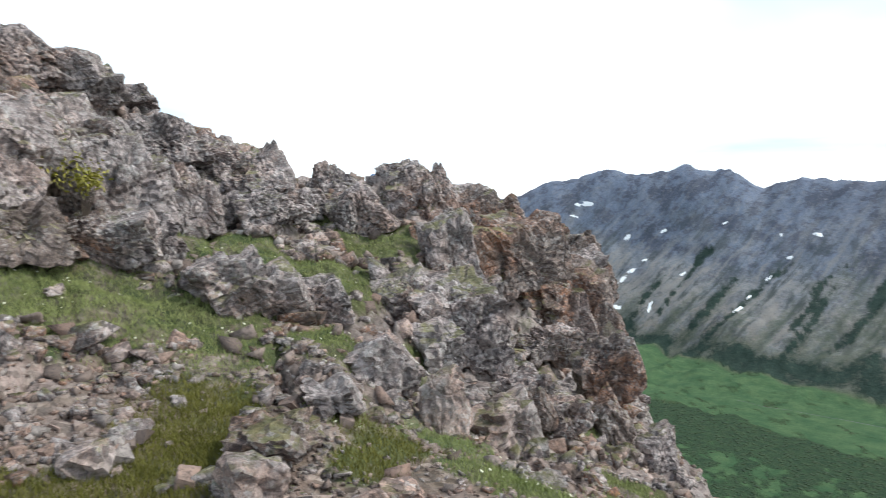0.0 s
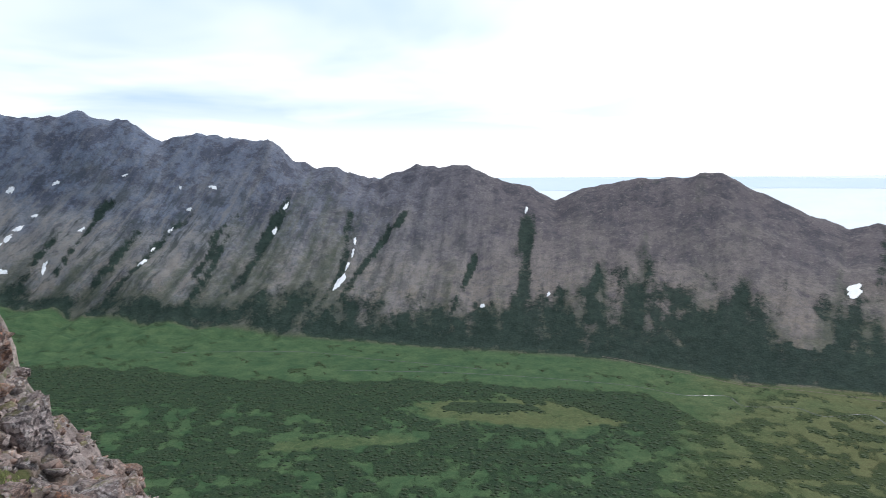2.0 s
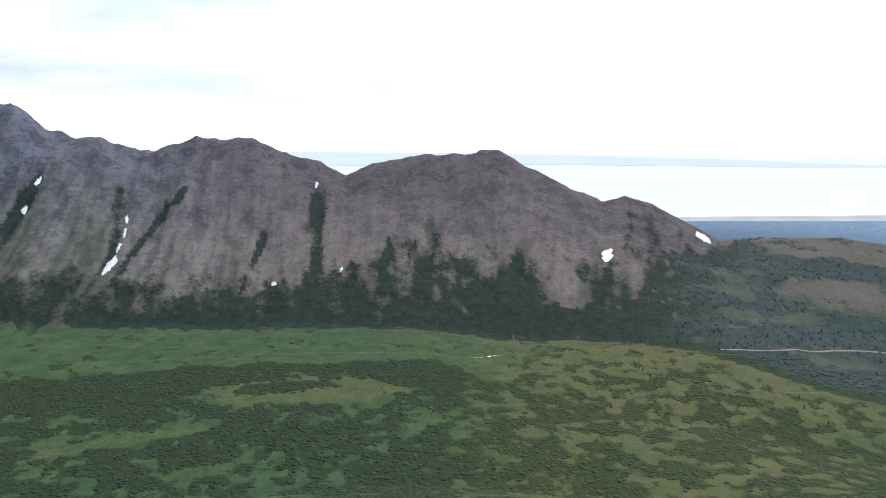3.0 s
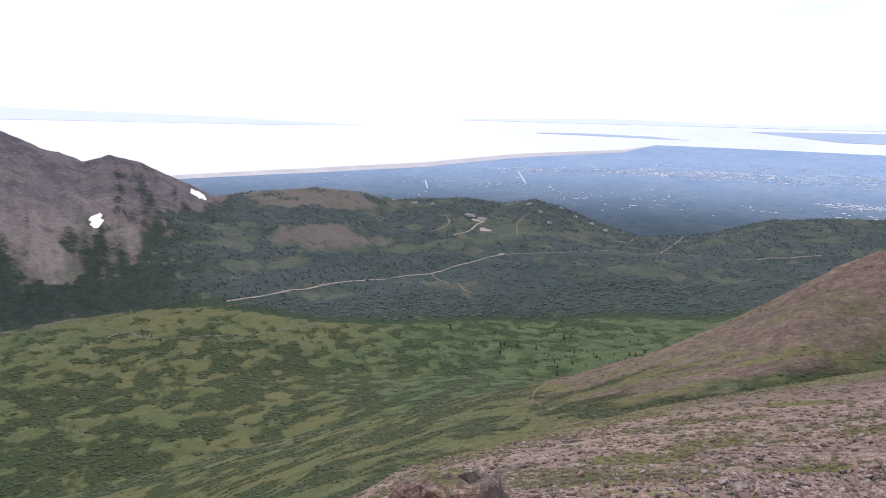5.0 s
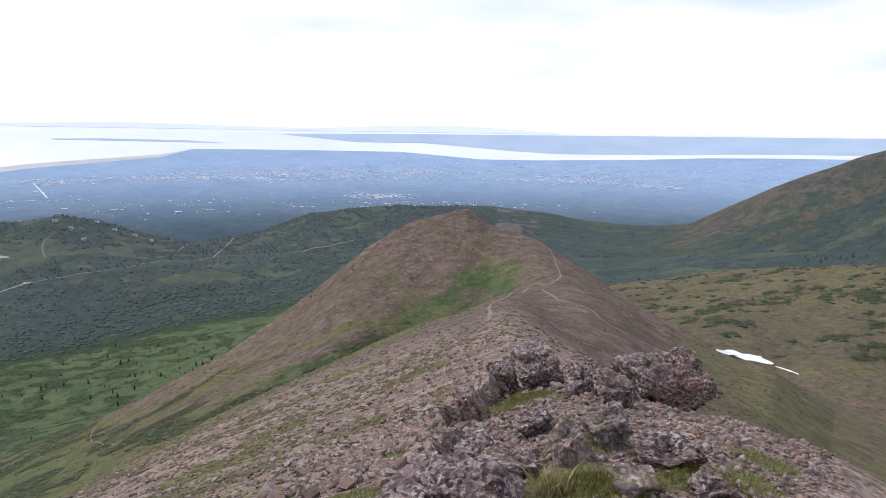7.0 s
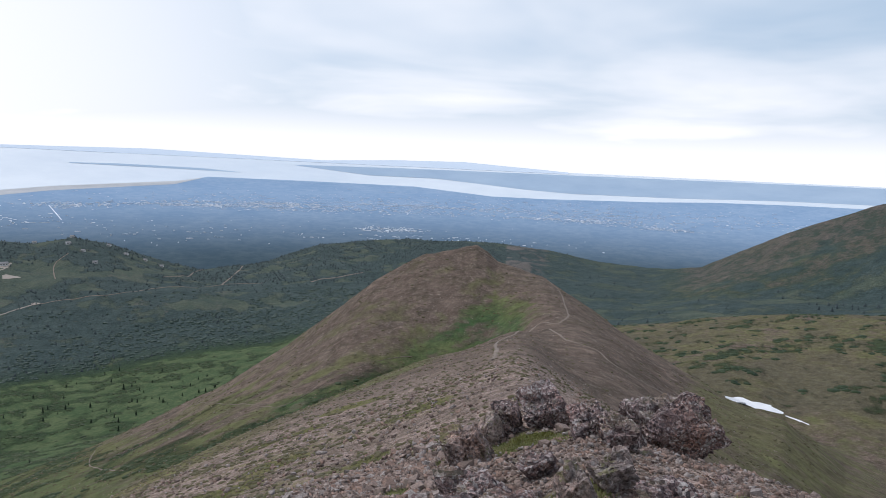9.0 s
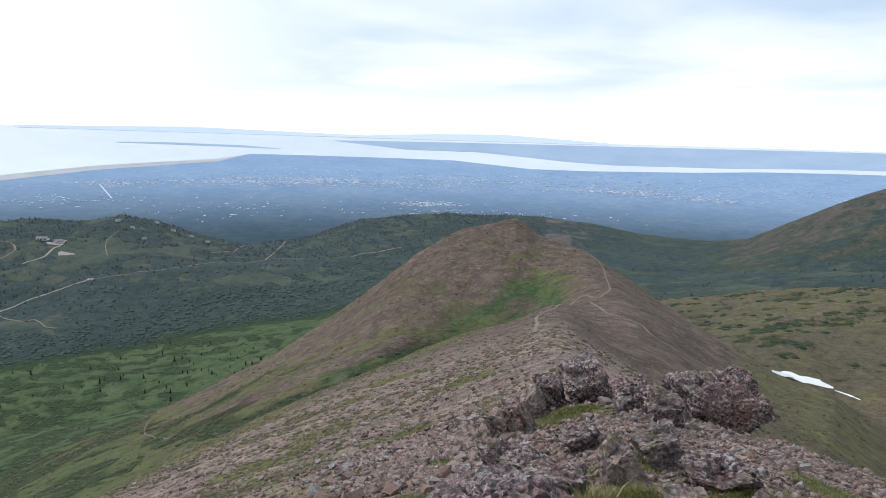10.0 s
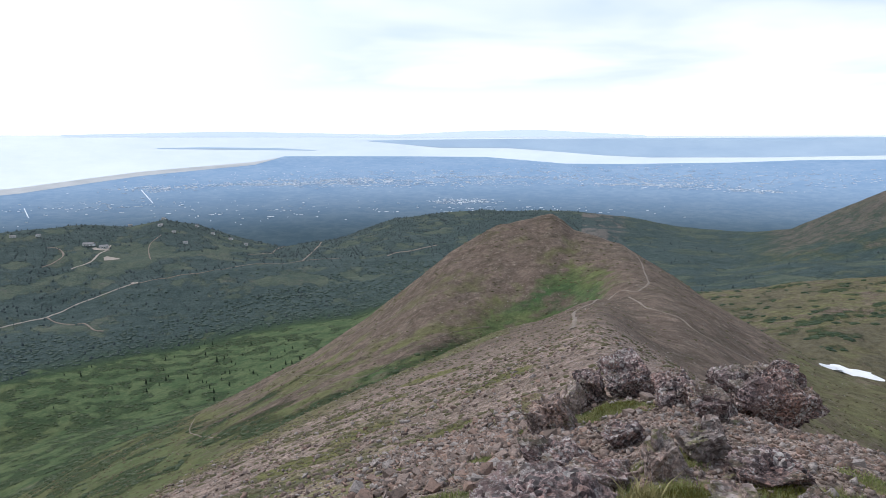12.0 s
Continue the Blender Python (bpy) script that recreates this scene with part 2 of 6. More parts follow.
    grass = n.mix(n.math("MULTIPLY", n.ramp(n.noise(2.2, 6, 0.7), 0.45, 0.75), n.math("ADD", 0.12, n.math("MULTIPLY", n.ramp(dry, 0.3, 0.8), 0.6))), grass, (0.115, 0.098, 0.052))
    turf_at = n.math("ADD", veg, n.math("MULTIPLY", n.math("SUBTRACT", n.noise(5.0, 7, 0.72), 0.5), 1.0))
    turf_at = n.math("ADD", turf_at, n.math("MULTIPLY", n.math("SUBTRACT", n.noise(0.5, 4, 0.7), 0.5), n.math("MULTIPLY", near, 1.3)))
    turf_at = n.math("ADD", turf_at, n.math("MULTIPLY", n.math("SUBTRACT", n.noise(17, 7, 0.72), 0.5), n.math("MULTIPLY", rocky, 1.4)))
    col = n.mix(n.math("MULTIPLY", n.ramp(turf_at, n.math("SUBTRACT", 0.38, n.math("MULTIPLY", rocky, 0.08)), n.math("ADD", 0.68, n.math("MULTIPLY", rocky, 0.22))), n.math("SUBTRACT", 1.0, n.math("MULTIPLY", rocky, 0.25))), scree, grass)
    leaf = n.mix(n.ramp(n.noise(9, 6, 0.65), 0.3, 0.7), (0.017, 0.035, 0.021), (0.042, 0.068, 0.034))
    # wood colour of the far hills includes the blue cast of haze
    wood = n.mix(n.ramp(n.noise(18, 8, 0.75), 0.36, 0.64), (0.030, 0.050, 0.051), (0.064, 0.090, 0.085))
    leaf = n.mix(n.math("MULTIPLY", n.ramp(dry, 0.3, 0.8), 0.7), leaf, (0.048, 0.064, 0.028))
    alder = n.attr("alder")
    willow = n.mix(n.ramp(n.noise(11, 7, 0.7), 0.35, 0.65), (0.020, 0.040, 0.019), (0.050, 0.078, 0.034))
    leaf = n.mix(n.math("MULTIPLY", n.attr("lawn"), n.math("SUBTRACT", 1.0, alder)), leaf, n.mix(n.math("MULTIPLY", n.ramp(dry, 0.3, 0.75), 0.75), willow, (0.050, 0.060, 0.026)))
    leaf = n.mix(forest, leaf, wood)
    leaf = n.mix(n.math("MULTIPLY", rocky, 0.8), leaf, n.mix(n.ramp(n.noise(16, 7, 0.75), 0.38, 0.62), (0.011, 0.022, 0.021), (0.030, 0.050, 0.044)))
    scrub_at = n.math("ADD", scrub, n.math("MULTIPLY", n.math("SUBTRACT", n.noise(6.5, 8, 0.76, skew=0.5), 0.5), 1.5))
    scrub_at = n.math("ADD", scrub_at, n.math("MULTIPLY", n.math("SUBTRACT", n.noise(24, 5, 0.65), 0.5), 0.8))
    scrub_on = n.math("MULTIPLY", n.ramp(scrub_at, 0.32, 0.66), 0.93)
    col = n.mix(scrub_on, col, leaf)
    grain = n.ramp(n.noise(3.0, 12, 0.86), 0.30, 0.70)           # broken ground at every size
    grain = n.math("ADD", 0.28, n.math("MULTIPLY", grain, 1.44))
    shade = n.tree.nodes.new("ShaderNodeCombineColor")
    for k in range(3):
        n.put(shade.inputs[k], grain)
    col = n.mix(n.math("SUBTRACT", 1.0, n.math("MULTIPLY", n.math("MAXIMUM", rocky, n.attr("lawn")), 0.5)), col, shade.outputs[0], "MULTIPLY")
    relief = n.bump(n.noise(4, 9, 0.7), 0.8, 0.4)
    relief = n.bump(n.math("ADD", fine, n.cells(0.12)), 0.07, 0.8, relief)
    return n.done(col, n.bump(n.math("MULTIPLY", scrub_on, n.noise(3.5, 5)), 3.0, 0.7, relief))


def rock_material(name, base, light, warm, warm_share, lichen=0.5, black=0.7, moss=0.8):
    """Broken volcanic rock: weathered faces, rusty breaks, black and pale lichen crusts."""
    n = Nodes(name, 0.92, 0.2)
    col = n.mix(n.ramp(n.noise(0.3, 8, 0.7, skew=0.6), 0.34, 0.66), base, light)
    col = n.mix(n.math("MULTIPLY", n.ramp(n.noise(1.1, 6, 0.65), 1 - warm_share - 0.14, 1 - warm_share + 0.04), 0.85), col, warm)
    crust = n.math("MULTIPLY", n.ramp(n.noise(0.055, 8, 0.8, skew=1.2), 0.48, 0.52), n.ramp(n.noise(0.55, 4), 0.30, 0.50))
    col = n.mix(n.math("MULTIPLY", crust, black), col, (0.030, 0.026, 0.029))
    flecks = n.math("MULTIPLY", n.ramp(n.noise(0.04, 7, 0.8, vec=n.stretched(1.1, 0.9, 1.2)), 0.53, 0.57), n.ramp(n.noise(0.45, 3, vec=n.stretched(1.3, 1.3, 1.3)), 0.36, 0.52))
    col = n.mix(n.math("MULTIPLY", flecks, lichen), col, (0.47, 0.45, 0.44))
    col = n.mix(n.math("MULTIPLY", n.rnd(), 0.2), col, light)
    spot = n.tree.nodes.new("ShaderNodeSeparateColor")             # small lichen scabs
    n.put(spot.inputs[0], n.cells(0.042, out="Color"))
    fade = n.ramp(n.noise(0.4, 5, 0.7), 0.46, 0.60)
    col = n.mix(n.math("MULTIPLY", n.math("MULTIPLY", n.ramp(spot.outputs[0], 0.66, 0.74), fade), 0.3 + 0.6 * lichen), col, (0.46, 0.43, 0.41))
    col = n.mix(n.math("MULTIPLY", n.math("MULTIPLY", n.ramp(spot.outputs[1], 0.40, 0.32), n.ramp(n.noise(0.6, 4), 0.36, 0.56)), 0.3 + 0.6 * black), col, (0.032, 0.026, 0.03))
    crack = n.cells(0.4, feature="DISTANCE_TO_EDGE")
    facing = n.tree.nodes.new("ShaderNodeSeparateXYZ")
    n.put(facing.inputs[0], n.tree.nodes.new("ShaderNodeNewGeometry").outputs["Normal"])
    cushion = n.math("MULTIPLY", n.ramp(facing.outputs[2], 0.45, 0.8), n.ramp(n.noise(0.7, 7, 0.72), 0.50, 0.57))      # moss on the ledges
    col = n.mix(n.math("MULTIPLY", cushion, moss), col, n.mix(n.ramp(n.noise(0.2, 5, 0.7), 0.4, 0.6), (0.075, 0.078, 0.028), (0.17, 0.155, 0.066)))
    grain = n.math("ADD", 0.35, n.math("MULTIPLY", n.ramp(n.noise(0.3, 12, 0.86), 0.36, 0.62), 1.25))
    shade = n.tree.nodes.new("ShaderNodeCombineColor")
    for k in range(3):
        n.put(shade.inputs[k], grain)
    col = n.mix(1.0, col, shade.outputs[0], "MULTIPLY")
    normal = n.bump(n.ramp(crack, 0.0, 0.05), 0.05, 0.5)
    normal = n.bump(n.noise(0.28, 10, 0.72), 0.07, 1.0, normal)
    return n.done(col, normal)


def stone_material():
    n = Nodes("loose_stone", 0.93, 0.2)
    shade = n.math("FRACT", n.math("ADD", n.island(), n.rnd()))
    col = n.mix(shade, (0.145, 0.107, 0.090), (0.38, 0.293, 0.252))
    pick = n.math("FRACT", n.math("MULTIPLY", shade, 7.31))
    col = n.mix(n.math("MULTIPLY", n.ramp(pick, 0.72, 0.78), 0.7), col, (0.34, 0.22, 0.17))
    col = n.mix(n.math("MULTIPLY", n.ramp(pick, 0.22, 0.16), 0.7), col, (0.42, 0.385, 0.365))
    col = n.mix(n.math("MULTIPLY", n.ramp(n.noise(0.11, 7, 0.75), 0.40, 0.62), 0.55), col, (0.10, 0.082, 0.074))
    col = n.mix(n.math("MULTIPLY", n.ramp(n.noise(0.035, 6, 0.75), 0.52, 0.64), 0.8), col, (0.045, 0.038, 0.038))
    return n.done(col, n.bump(n.noise(0.08, 6, 0.7), 0.03, 0.7))


def leaf_material(name, a, b, size=0.5):
    n = Nodes(name, 0.75, 0.2)
    col = n.mix(n.ramp(n.noise(size, 4), 0.3, 0.7), a, b)
    col = n.mix(n.math("MULTIPLY", n.island(), 0.5), col, b)
    return n.done(col)


def plain_material(name, a, b, size, rough=0.8, spec=0.3, haze_glow=0.0):
    n = Nodes(name, rough, spec)
    col = n.mix(n.ramp(n.noise(size, 6, 0.65), 0.3, 0.7), a, b)
    # weak emission brightens far surfaces as haze would; none of them is a lamp
    if haze_glow:
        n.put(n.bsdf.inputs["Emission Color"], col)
        n.bsdf.inputs["Emission Strength"].default_value = haze_glow
    return n.done(col)


GROUND = ground_material()
ROCK_GREY = rock_material("grey_rock", (0.200, 0.165, 0.158), (0.455, 0.382, 0.362), (0.33, 0.20, 0.145), 0.38, 0.7, 0.62)
ROCK_RUST = rock_material("rusty_rock", (0.145, 0.112, 0.099), (0.29, 0.222, 0.19), (0.40, 0.175, 0.085), 0.40, 0.5, 0.60)
ROCK_DARK = rock_material("dark_rock", (0.136, 0.093, 0.089), (0.345, 0.250, 0.236), (0.31, 0.165, 0.12), 0.40, 0.85, 0.86, 0.3)
ROCK_PALE = rock_material("pale_rock", (0.22, 0.180, 0.168), (0.44, 0.365, 0.338), (0.40, 0.25, 0.185), 0.45, 0.5, 0.45)
STONE = stone_material()
TURF = leaf_material("turf_blades", (0.135, 0.170, 0.048), (0.30, 0.32, 0.125), 0.4)
MOSS = leaf_material("moss_cushion", (0.072, 0.075, 0.014), (0.185, 0.172, 0.040), 0.12)
HEATH = leaf_material("heath_tussock", (0.050, 0.050, 0.024), (0.115, 0.10, 0.052), 3.0)
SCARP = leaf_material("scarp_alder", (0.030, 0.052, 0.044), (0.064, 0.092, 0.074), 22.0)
# needle green with the blue-grey of haze blended in
FARWOOD = leaf_material("hazed_far_spruce", (0.025, 0.038, 0.042), (0.052, 0.070, 0.072), 40.0)
SCRUB = leaf_material("alder_leaves", (0.013, 0.028, 0.016), (0.044, 0.066, 0.030), 8.0)
WILLOW = leaf_material("willow_leaves", (0.022, 0.040, 0.018), (0.060, 0.080, 0.034), 9.0)
SPRUCE = leaf_material("spruce_needles", (0.008, 0.018, 0.010), (0.02, 0.036, 0.018), 2.0)
BARK = plain_material("bark", (0.05, 0.035, 0.025), (0.11, 0.085, 0.065), 0.3)
SNOW = plain_material("old_snow", (0.72, 0.74, 0.77), (0.86, 0.87, 0.88), 3.0, 0.6)
DUST = plain_material("gravel_road", (0.27, 0.235, 0.20), (0.36, 0.32, 0.28), 2.0)
WHITE = plain_material("white_wall", (0.62, 0.62, 0.62), (0.74, 0.74, 0.73), 4.0)
ROOF = plain_material("grey_roof", (0.18, 0.18, 0.19), (0.30, 0.29, 0.29), 4.0)
STREAM = plain_material("stream_water", (0.10, 0.11, 0.10), (0.17, 0.18, 0.16), 4.0, 0.25, 0.5)

# ---- the land: one sheet lofted between the ridge, valley and crest lines ----
# Each line: (bearing to the left of +y, distance, dip below the lens) along the feature.
STEP = [(-40, 5, -30), (-28, 5, -29.5), (-10, 5, -30.5), (10, 5, -31.5), (30, 5, -33), (50, 4.5, -37), (80, 4, -42), (105, 3.6, -36),
        (118, 4.0, -26.5), (130, 4.2, -22.5), (142, 4.3, -21), (155, 4.5, -19.5), (170, 4.5, -18.5), (182, 4.5, -18)]
SHELF = [(-52, 7.5, -28), (-40, 7.5, -25), (-30, 7.5, -23.6), (-20, 8, -22.5), (-10, 12, -23.5), (0, 16, -25.5), (12, 16, -28), (25, 14, -30.5), (40, 10, -35),
         (60, 7, -42), (90, 6, -44), (108, 6.5, -33), (119, 9, -21.5), (126, 11, -17), (135, 9, -14), (142, 7.5, -13), (150, 6.5, -10), (160, 7, -7.5),
         (170, 7, -6), (182, 7, -5)]
BROW = [(-52, 10.5, -26), (-40, 10.5, -23), (-36, 10.5, -22.2), (-31, 10.5, -21.7), (-28, 10.8, -21.7), (-24, 11, -21.2), (-20, 12, -20.3), (-18, 24, -18.8), (-16.5, 45, -16.8), (-15.4, 85, -15.0), (-14.3, 130, -13.2),
        (-10.9, 118, -14.9), (-4.4, 92, -17), (2.3, 72, -19.5), (11.6, 54, -22.9), (19.7, 44, -25.5), (27, 36, -27.8), (35, 30, -30), (45, 22, -34),
        (60, 12, -41), (90, 9, -45), (108, 10, -35), (117, 12, -24)]
CRAG = [(120, 13, -20.5), (123, 15, -17.2), (124.7, 16, -13.8), (126, 18, -8.8), (127, 19, -4.6), (130.8, 19, -1.6), (133.7, 18, 0.6), (137, 17, 2.3),
        (140, 14, 2.6), (141, 13, 4.2), (144, 13, 5.2), (147.5, 14, 4.4), (150.4, 15, 5.2), (153.3, 15, 4.8), (156, 14, 7.2), (158, 14, 7.2),
        (162.7, 14, 9.0), (166, 14, 10.0), (168, 13.5, 12), (171.4, 13.5, 13.4), (174, 13.5, 14.4), (178, 13.5, 16), (182, 13.5, 17)]
LEE = [(-52, 60, -31), (-40, 60, -28), (-36, 60, -26.5), (-28, 60, -22.8), (-24, 60, -20.2), (-20, 65, -18.2), (-18, 80, -16.7), (-16.5, 105, -15.3), (-14.3, 145, -13.3), (-10.9, 150, -16), (-4.4, 140, -19),
       (2.3, 115, -22), (11.6, 90, -26), (19.7, 75, -29), (27, 62, -32), (35, 50, -35), (45, 40, -38), (60, 30, -42), (90, 25, -45), (108, 25, -42),
       (117, 25, -38), (124, 28, -34), (130, 30, -20), (140, 26, -6), (150, 26, 0), (165, 25, 6), (182, 25, 12)]
KNOLL = [(-52, 110, -24), (-40, 120, -21), (-35.6, 130, -18.1), (-31.2, 145, -17.1), (-29.1, 155, -16.1), (-24.8, 175, -14.25), (-18.4, 200, -10.6), (-15.5, 207, -8.9),
         (-11.4, 212, -7.6), (-10.4, 213, -6.75), (-9.5, 214, -6.3), (-8.4, 214, -6.55), (-7, 213, -6.9), (-4.8, 210, -7.4), (-0.8, 206, -9.7), (2.2, 204, -12.2), (6.8, 204, -15.5),
         (11.5, 206, -18.2), (16, 210, -20.2), (22.2, 216, -22.4), (27.2, 222, -23.4), (32, 226, -24.8), (40, 220, -27.5), (50, 190, -31), (60, 150, -36),
         (90, 130, -40), (110, 120, -40), (124, 110, -36), (135, 90, -25), (150, 80, -8), (165, 70, 3), (182, 60, 10)]
GULCH = [(-52, 190, -22), (-40, 210, -19.5), (-35.6, 230, -18.4), (-31.2, 235, -17.5), (-25, 270, -17), (-18.4, 290, -16), (-9.5, 300, -14), (0, 290, -17), (6.8, 290, -20),
         (11.5, 290, -22), (16, 300, -23), (22, 320, -24), (27, 340, -24.5), (35, 380, -25.5), (45, 420, -27), (60, 440, -28.5), (90, 460, -28),
         (110, 470, -27), (124, 480, -26), (135, 480, -25), (150, 400, -15), (182, 300, 0)]
BENCH = [(-52, 380, -7.5), (-40, 400, -9.2), (-34.8, 410, -10), (-28.7, 420, -11.1), (-25.5, 420, -12), (-22, 420, -12.5), (-18.5, 420, -13.5), (-10, 450, -14), (0, 480, -18),
         (8, 500, -20.5), (16, 540, -21.5), (25, 580, -22), (35, 600, -22.3), (60, 640, -21.3), (90, 640, -21.3), (117, 640, -20.8), (135, 640, -20),
         (150, 600, -14), (182, 500, -2)]
BASE = [(-40, 560, -10.5), (-34.8, 600, -11.2), (-28.7, 640, -12), (-22, 680, -13), (-18, 700, -13.6), (-8, 760, -14.5), (5.3, 840, -14.6), (8.4, 850, -15.5),
        (14.3, 860, -15.9), (22, 860, -17), (29, 830, -17.2), (35.6, 800, -17.6), (42, 790, -17.3), (52, 860, -15.5), (57.7, 900, -15.5), (66.6, 900, -16),
        (76.4, 920, -15.1), (91.5, 960, -14.6), (105, 1040, -13.3), (117, 1180, -11.2), (126.3, 1400, -9), (140, 1500, -8), (160, 1200, -5), (182, 900, 0)]
TERRACE = [(-52, 850, -6), (-40, 900, -8.5), (-34.8, 950, -8.8), (-28.7, 980, -9.6), (-23.8, 1000, -10.8), (-18.4, 1000, -11), (-8, 1050, -11), (5, 1100, -11.5),
           (19, 1130, -11), (26.2, 1130, -11.6), (32, 1090, -13), (38, 1060, -13.4), (42.4, 1050, -13), (50, 1080, -11.5), (57.7, 1130, -9.6),
           (66.6, 1180, -7.6), (76, 1200, -7), (91.5, 1250, -6.4), (105, 1330, -4.8), (117, 1480, -3.2), (126, 1650, -1.6), (140, 1700, -1),
           (160, 1400, 0), (182, 1100, 3)]
HILLS = [(-52, 1250, 3), (-40, 1300, -1), (-34.2, 1350, -3.7), (-31.2, 1400, -5.3), (-28.3, 1450, -7.0), (-24.3, 1600, -7.5), (-20, 1700, -7.25), (-15.4, 1750, -6.5),
         (-10.7, 1750, -6.2), (-3.3, 1750, -6.2), (4.2, 1700, -6.9), (9.2, 1650, -8.6), (14, 1600, -9.2), (17.3, 1550, -8.3), (20.8, 1550, -7),
         (23.3, 1550, -6.4), (25.9, 1560, -6.9), (29.8, 1560, -6.5), (35.5, 1560, -6.9), (38.5, 1540, -6.2), (42, 1520, -5.8), (47.5, 1500, -6.2),
         (50.5, 1480, -6.7)]
RANGE = [(52.5, 1480, -5.6), (56.5, 1480, -3.8), (58.2, 1480, -3.4), (60, 1490, -3.75), (62.4, 1490, -3), (66.8, 1500, -0.95), (68.9, 1500, 0.5),
         (74.7, 1510, 0.2), (80.1, 1520, -0.85), (82.2, 1530, -1.7), (84.5, 1530, -0.55), (87.5, 1540, 0.1), (89.9, 1550, 1.3), (92.8, 1560, 1.3),
         (95.7, 1570, 1), (97.5, 1580, 0.1), (100.5, 1590, 0.85), (102.9, 1600, 1.05)]
PEAKS = [(104.6, 1610, 1.8), (106.8, 1620, 3.6), (108.5, 1630, 3.3), (112.5, 1660, 3.75), (115, 1680, 3.15), (117.4, 1700, 4.55), (120.8, 1730, 5.2),
         (123.8, 1750, 4.65), (127, 1780, 5.15), (131.6, 1830, 4.6), (135.7, 1880, 3.1), (140, 1900, 2), (160, 1700, 3), (182, 1500, 6)]


def lattice(ix, iy, seed):
    h = (ix.astype(np.int64) * 374761393 + iy.astype(np.int64) * 668265263 + seed * 974634777) & 0xFFFFFFFF
    h = ((h ^ (h >> 13)) * 1274126177) & 0xFFFFFFFF
    return ((h ^ (h >> 16)) & 0xFFFF) / 65535.0


def value_noise(x, y, seed=0):
    ix, iy = np.floor(x), np.floor(y)
    fx, fy = x - ix, y - iy
    fx, fy = fx * fx * (3 - 2 * fx), fy * fy * (3 - 2 * fy)
    a, b = lattice(ix, iy, seed), lattice(ix + 1, iy, seed)
    c, d = lattice(ix, iy + 1, seed), lattice(ix + 1, iy + 1, seed)
    return (a * (1 - fx) + b * fx) * (1 - fy) + (c * (1 - fx) + d * fx) * fy


def fbm(x, y, octaves=5, seed=0, gain=0.5):
    total, amp, norm = 0.0, 1.0, 0.0
    for k in range(octaves):
        total = total + amp * (value_noise(x * 2**k + 17.3 * k, y * 2**k - 9.1 * k, seed + k) - 0.5)
        norm += amp
        amp *= gain
    return total / norm * 2          # about -1 to 1


def smooth(lo, hi, v):
    t = np.clip((v - lo) / (hi - lo), 0, 1)
    return t * t * (3 - 2 * t)


def line_at(points, bearings):
    p = np.array(points, float)
    return np.interp(bearings, p[:, 0], p[:, 1], period=360), np.interp(bearings, p[:, 0], p[:, 2], period=360)


bearings = np.concatenate([np.arange(-48, 182, 0.2), np.arange(182, 311.9, 1.3)])
radii = np.concatenate([[0.02, 0.5], np.geomspace(1.0, 4, 40)[:-1], np.geomspace(4, 60, 300)[:-1], np.geomspace(60, 2300, 310)])
NB, NR = len(bearings), len(radii)
rs, zs = [np.full(NB, 0.3), np.full(NB, 1.6)], [np.full(NB, -1.60), np.full(NB, -1.68)]
for points in (STEP, SHELF, BROW + CRAG, LEE, KNOLL, GULCH, BENCH, BASE, TERRACE, HILLS + RANGE + PEAKS):
    r, dip = line_at(points, bearings)
    rs.append(r), zs.append(r * np.tan(np.radians(dip)))
rs.append(rs[-1] + 330), zs.append((rs[-1]) * np.tan(np.radians(dip - 2.2)))
rs.append(rs[-1] + 700), zs.append(zs[-1] - 60)
rs, zs = np.array(rs), np.array(zs)
height = np.array([np.interp(radii, rs[:, i], zs[:, i]) for i in range(NB)])      # bearing by distance
for _ in range(2):
    height[:, 1:-1] = 0.25 * height[:, :-2] + 0.5 * height[:, 1:-1] + 0.25 * height[:, 2:]
B, R = np.meshgrid(np.radians(bearings), radii, indexing="ij")
X, Y = -np.sin(B) * R, np.cos(B) * R
deg = np.degrees(B)
deg = np.where(deg > 250, deg - 360, deg)
ridge_soft = smooth(-26, -20, np.degrees(B)) * smooth(34, 26, np.degrees(B)) * smooth(13, 24, R) * smooth(190, 150, R)
part_of = slice(int(np.searchsorted(bearings, -30)), int(np.searchsorted(bearings, 36)))
back, weight = height[part_of], ridge_soft[part_of]
for _ in range(110):                                         # rounded backs on the near ridge
    mean = back.copy()
    mean[1:-1] = 0.25 * back[:-2] + 0.5 * back[1:-1] + 0.25 * back[2:]
    back = back + weight * (mean - back)
height[part_of] = back
crag = smooth(106, 114, deg) * smooth(200, 184, deg) * smooth(4.6, 8.5, R) * smooth(60, 34, R)
wild = smooth(52, 58, deg) * smooth(215, 190, deg) * smooth(900, 1150, R)
flat_floor = smooth(300, 420, R) * smooth(1.05, 0.97, R / np.maximum(rs[9][:, None], 1)) * smooth(5, 12, deg)
height += fbm(X / 90, Y / 90, 5, 3) * 0.0028 * R * smooth(60, 400, R) * (1 - 0.75 * flat_floor)
height += fbm(X / 9, Y / 9, 5, 5) * 0.30 * smooth(5, 30, R) * smooth(300, 120, R)
height += fbm(X / 1.3, Y / 1.3, 5, 9, 0.6) * 0.10 * smooth(2, 5, R) * smooth(60, 30, R)


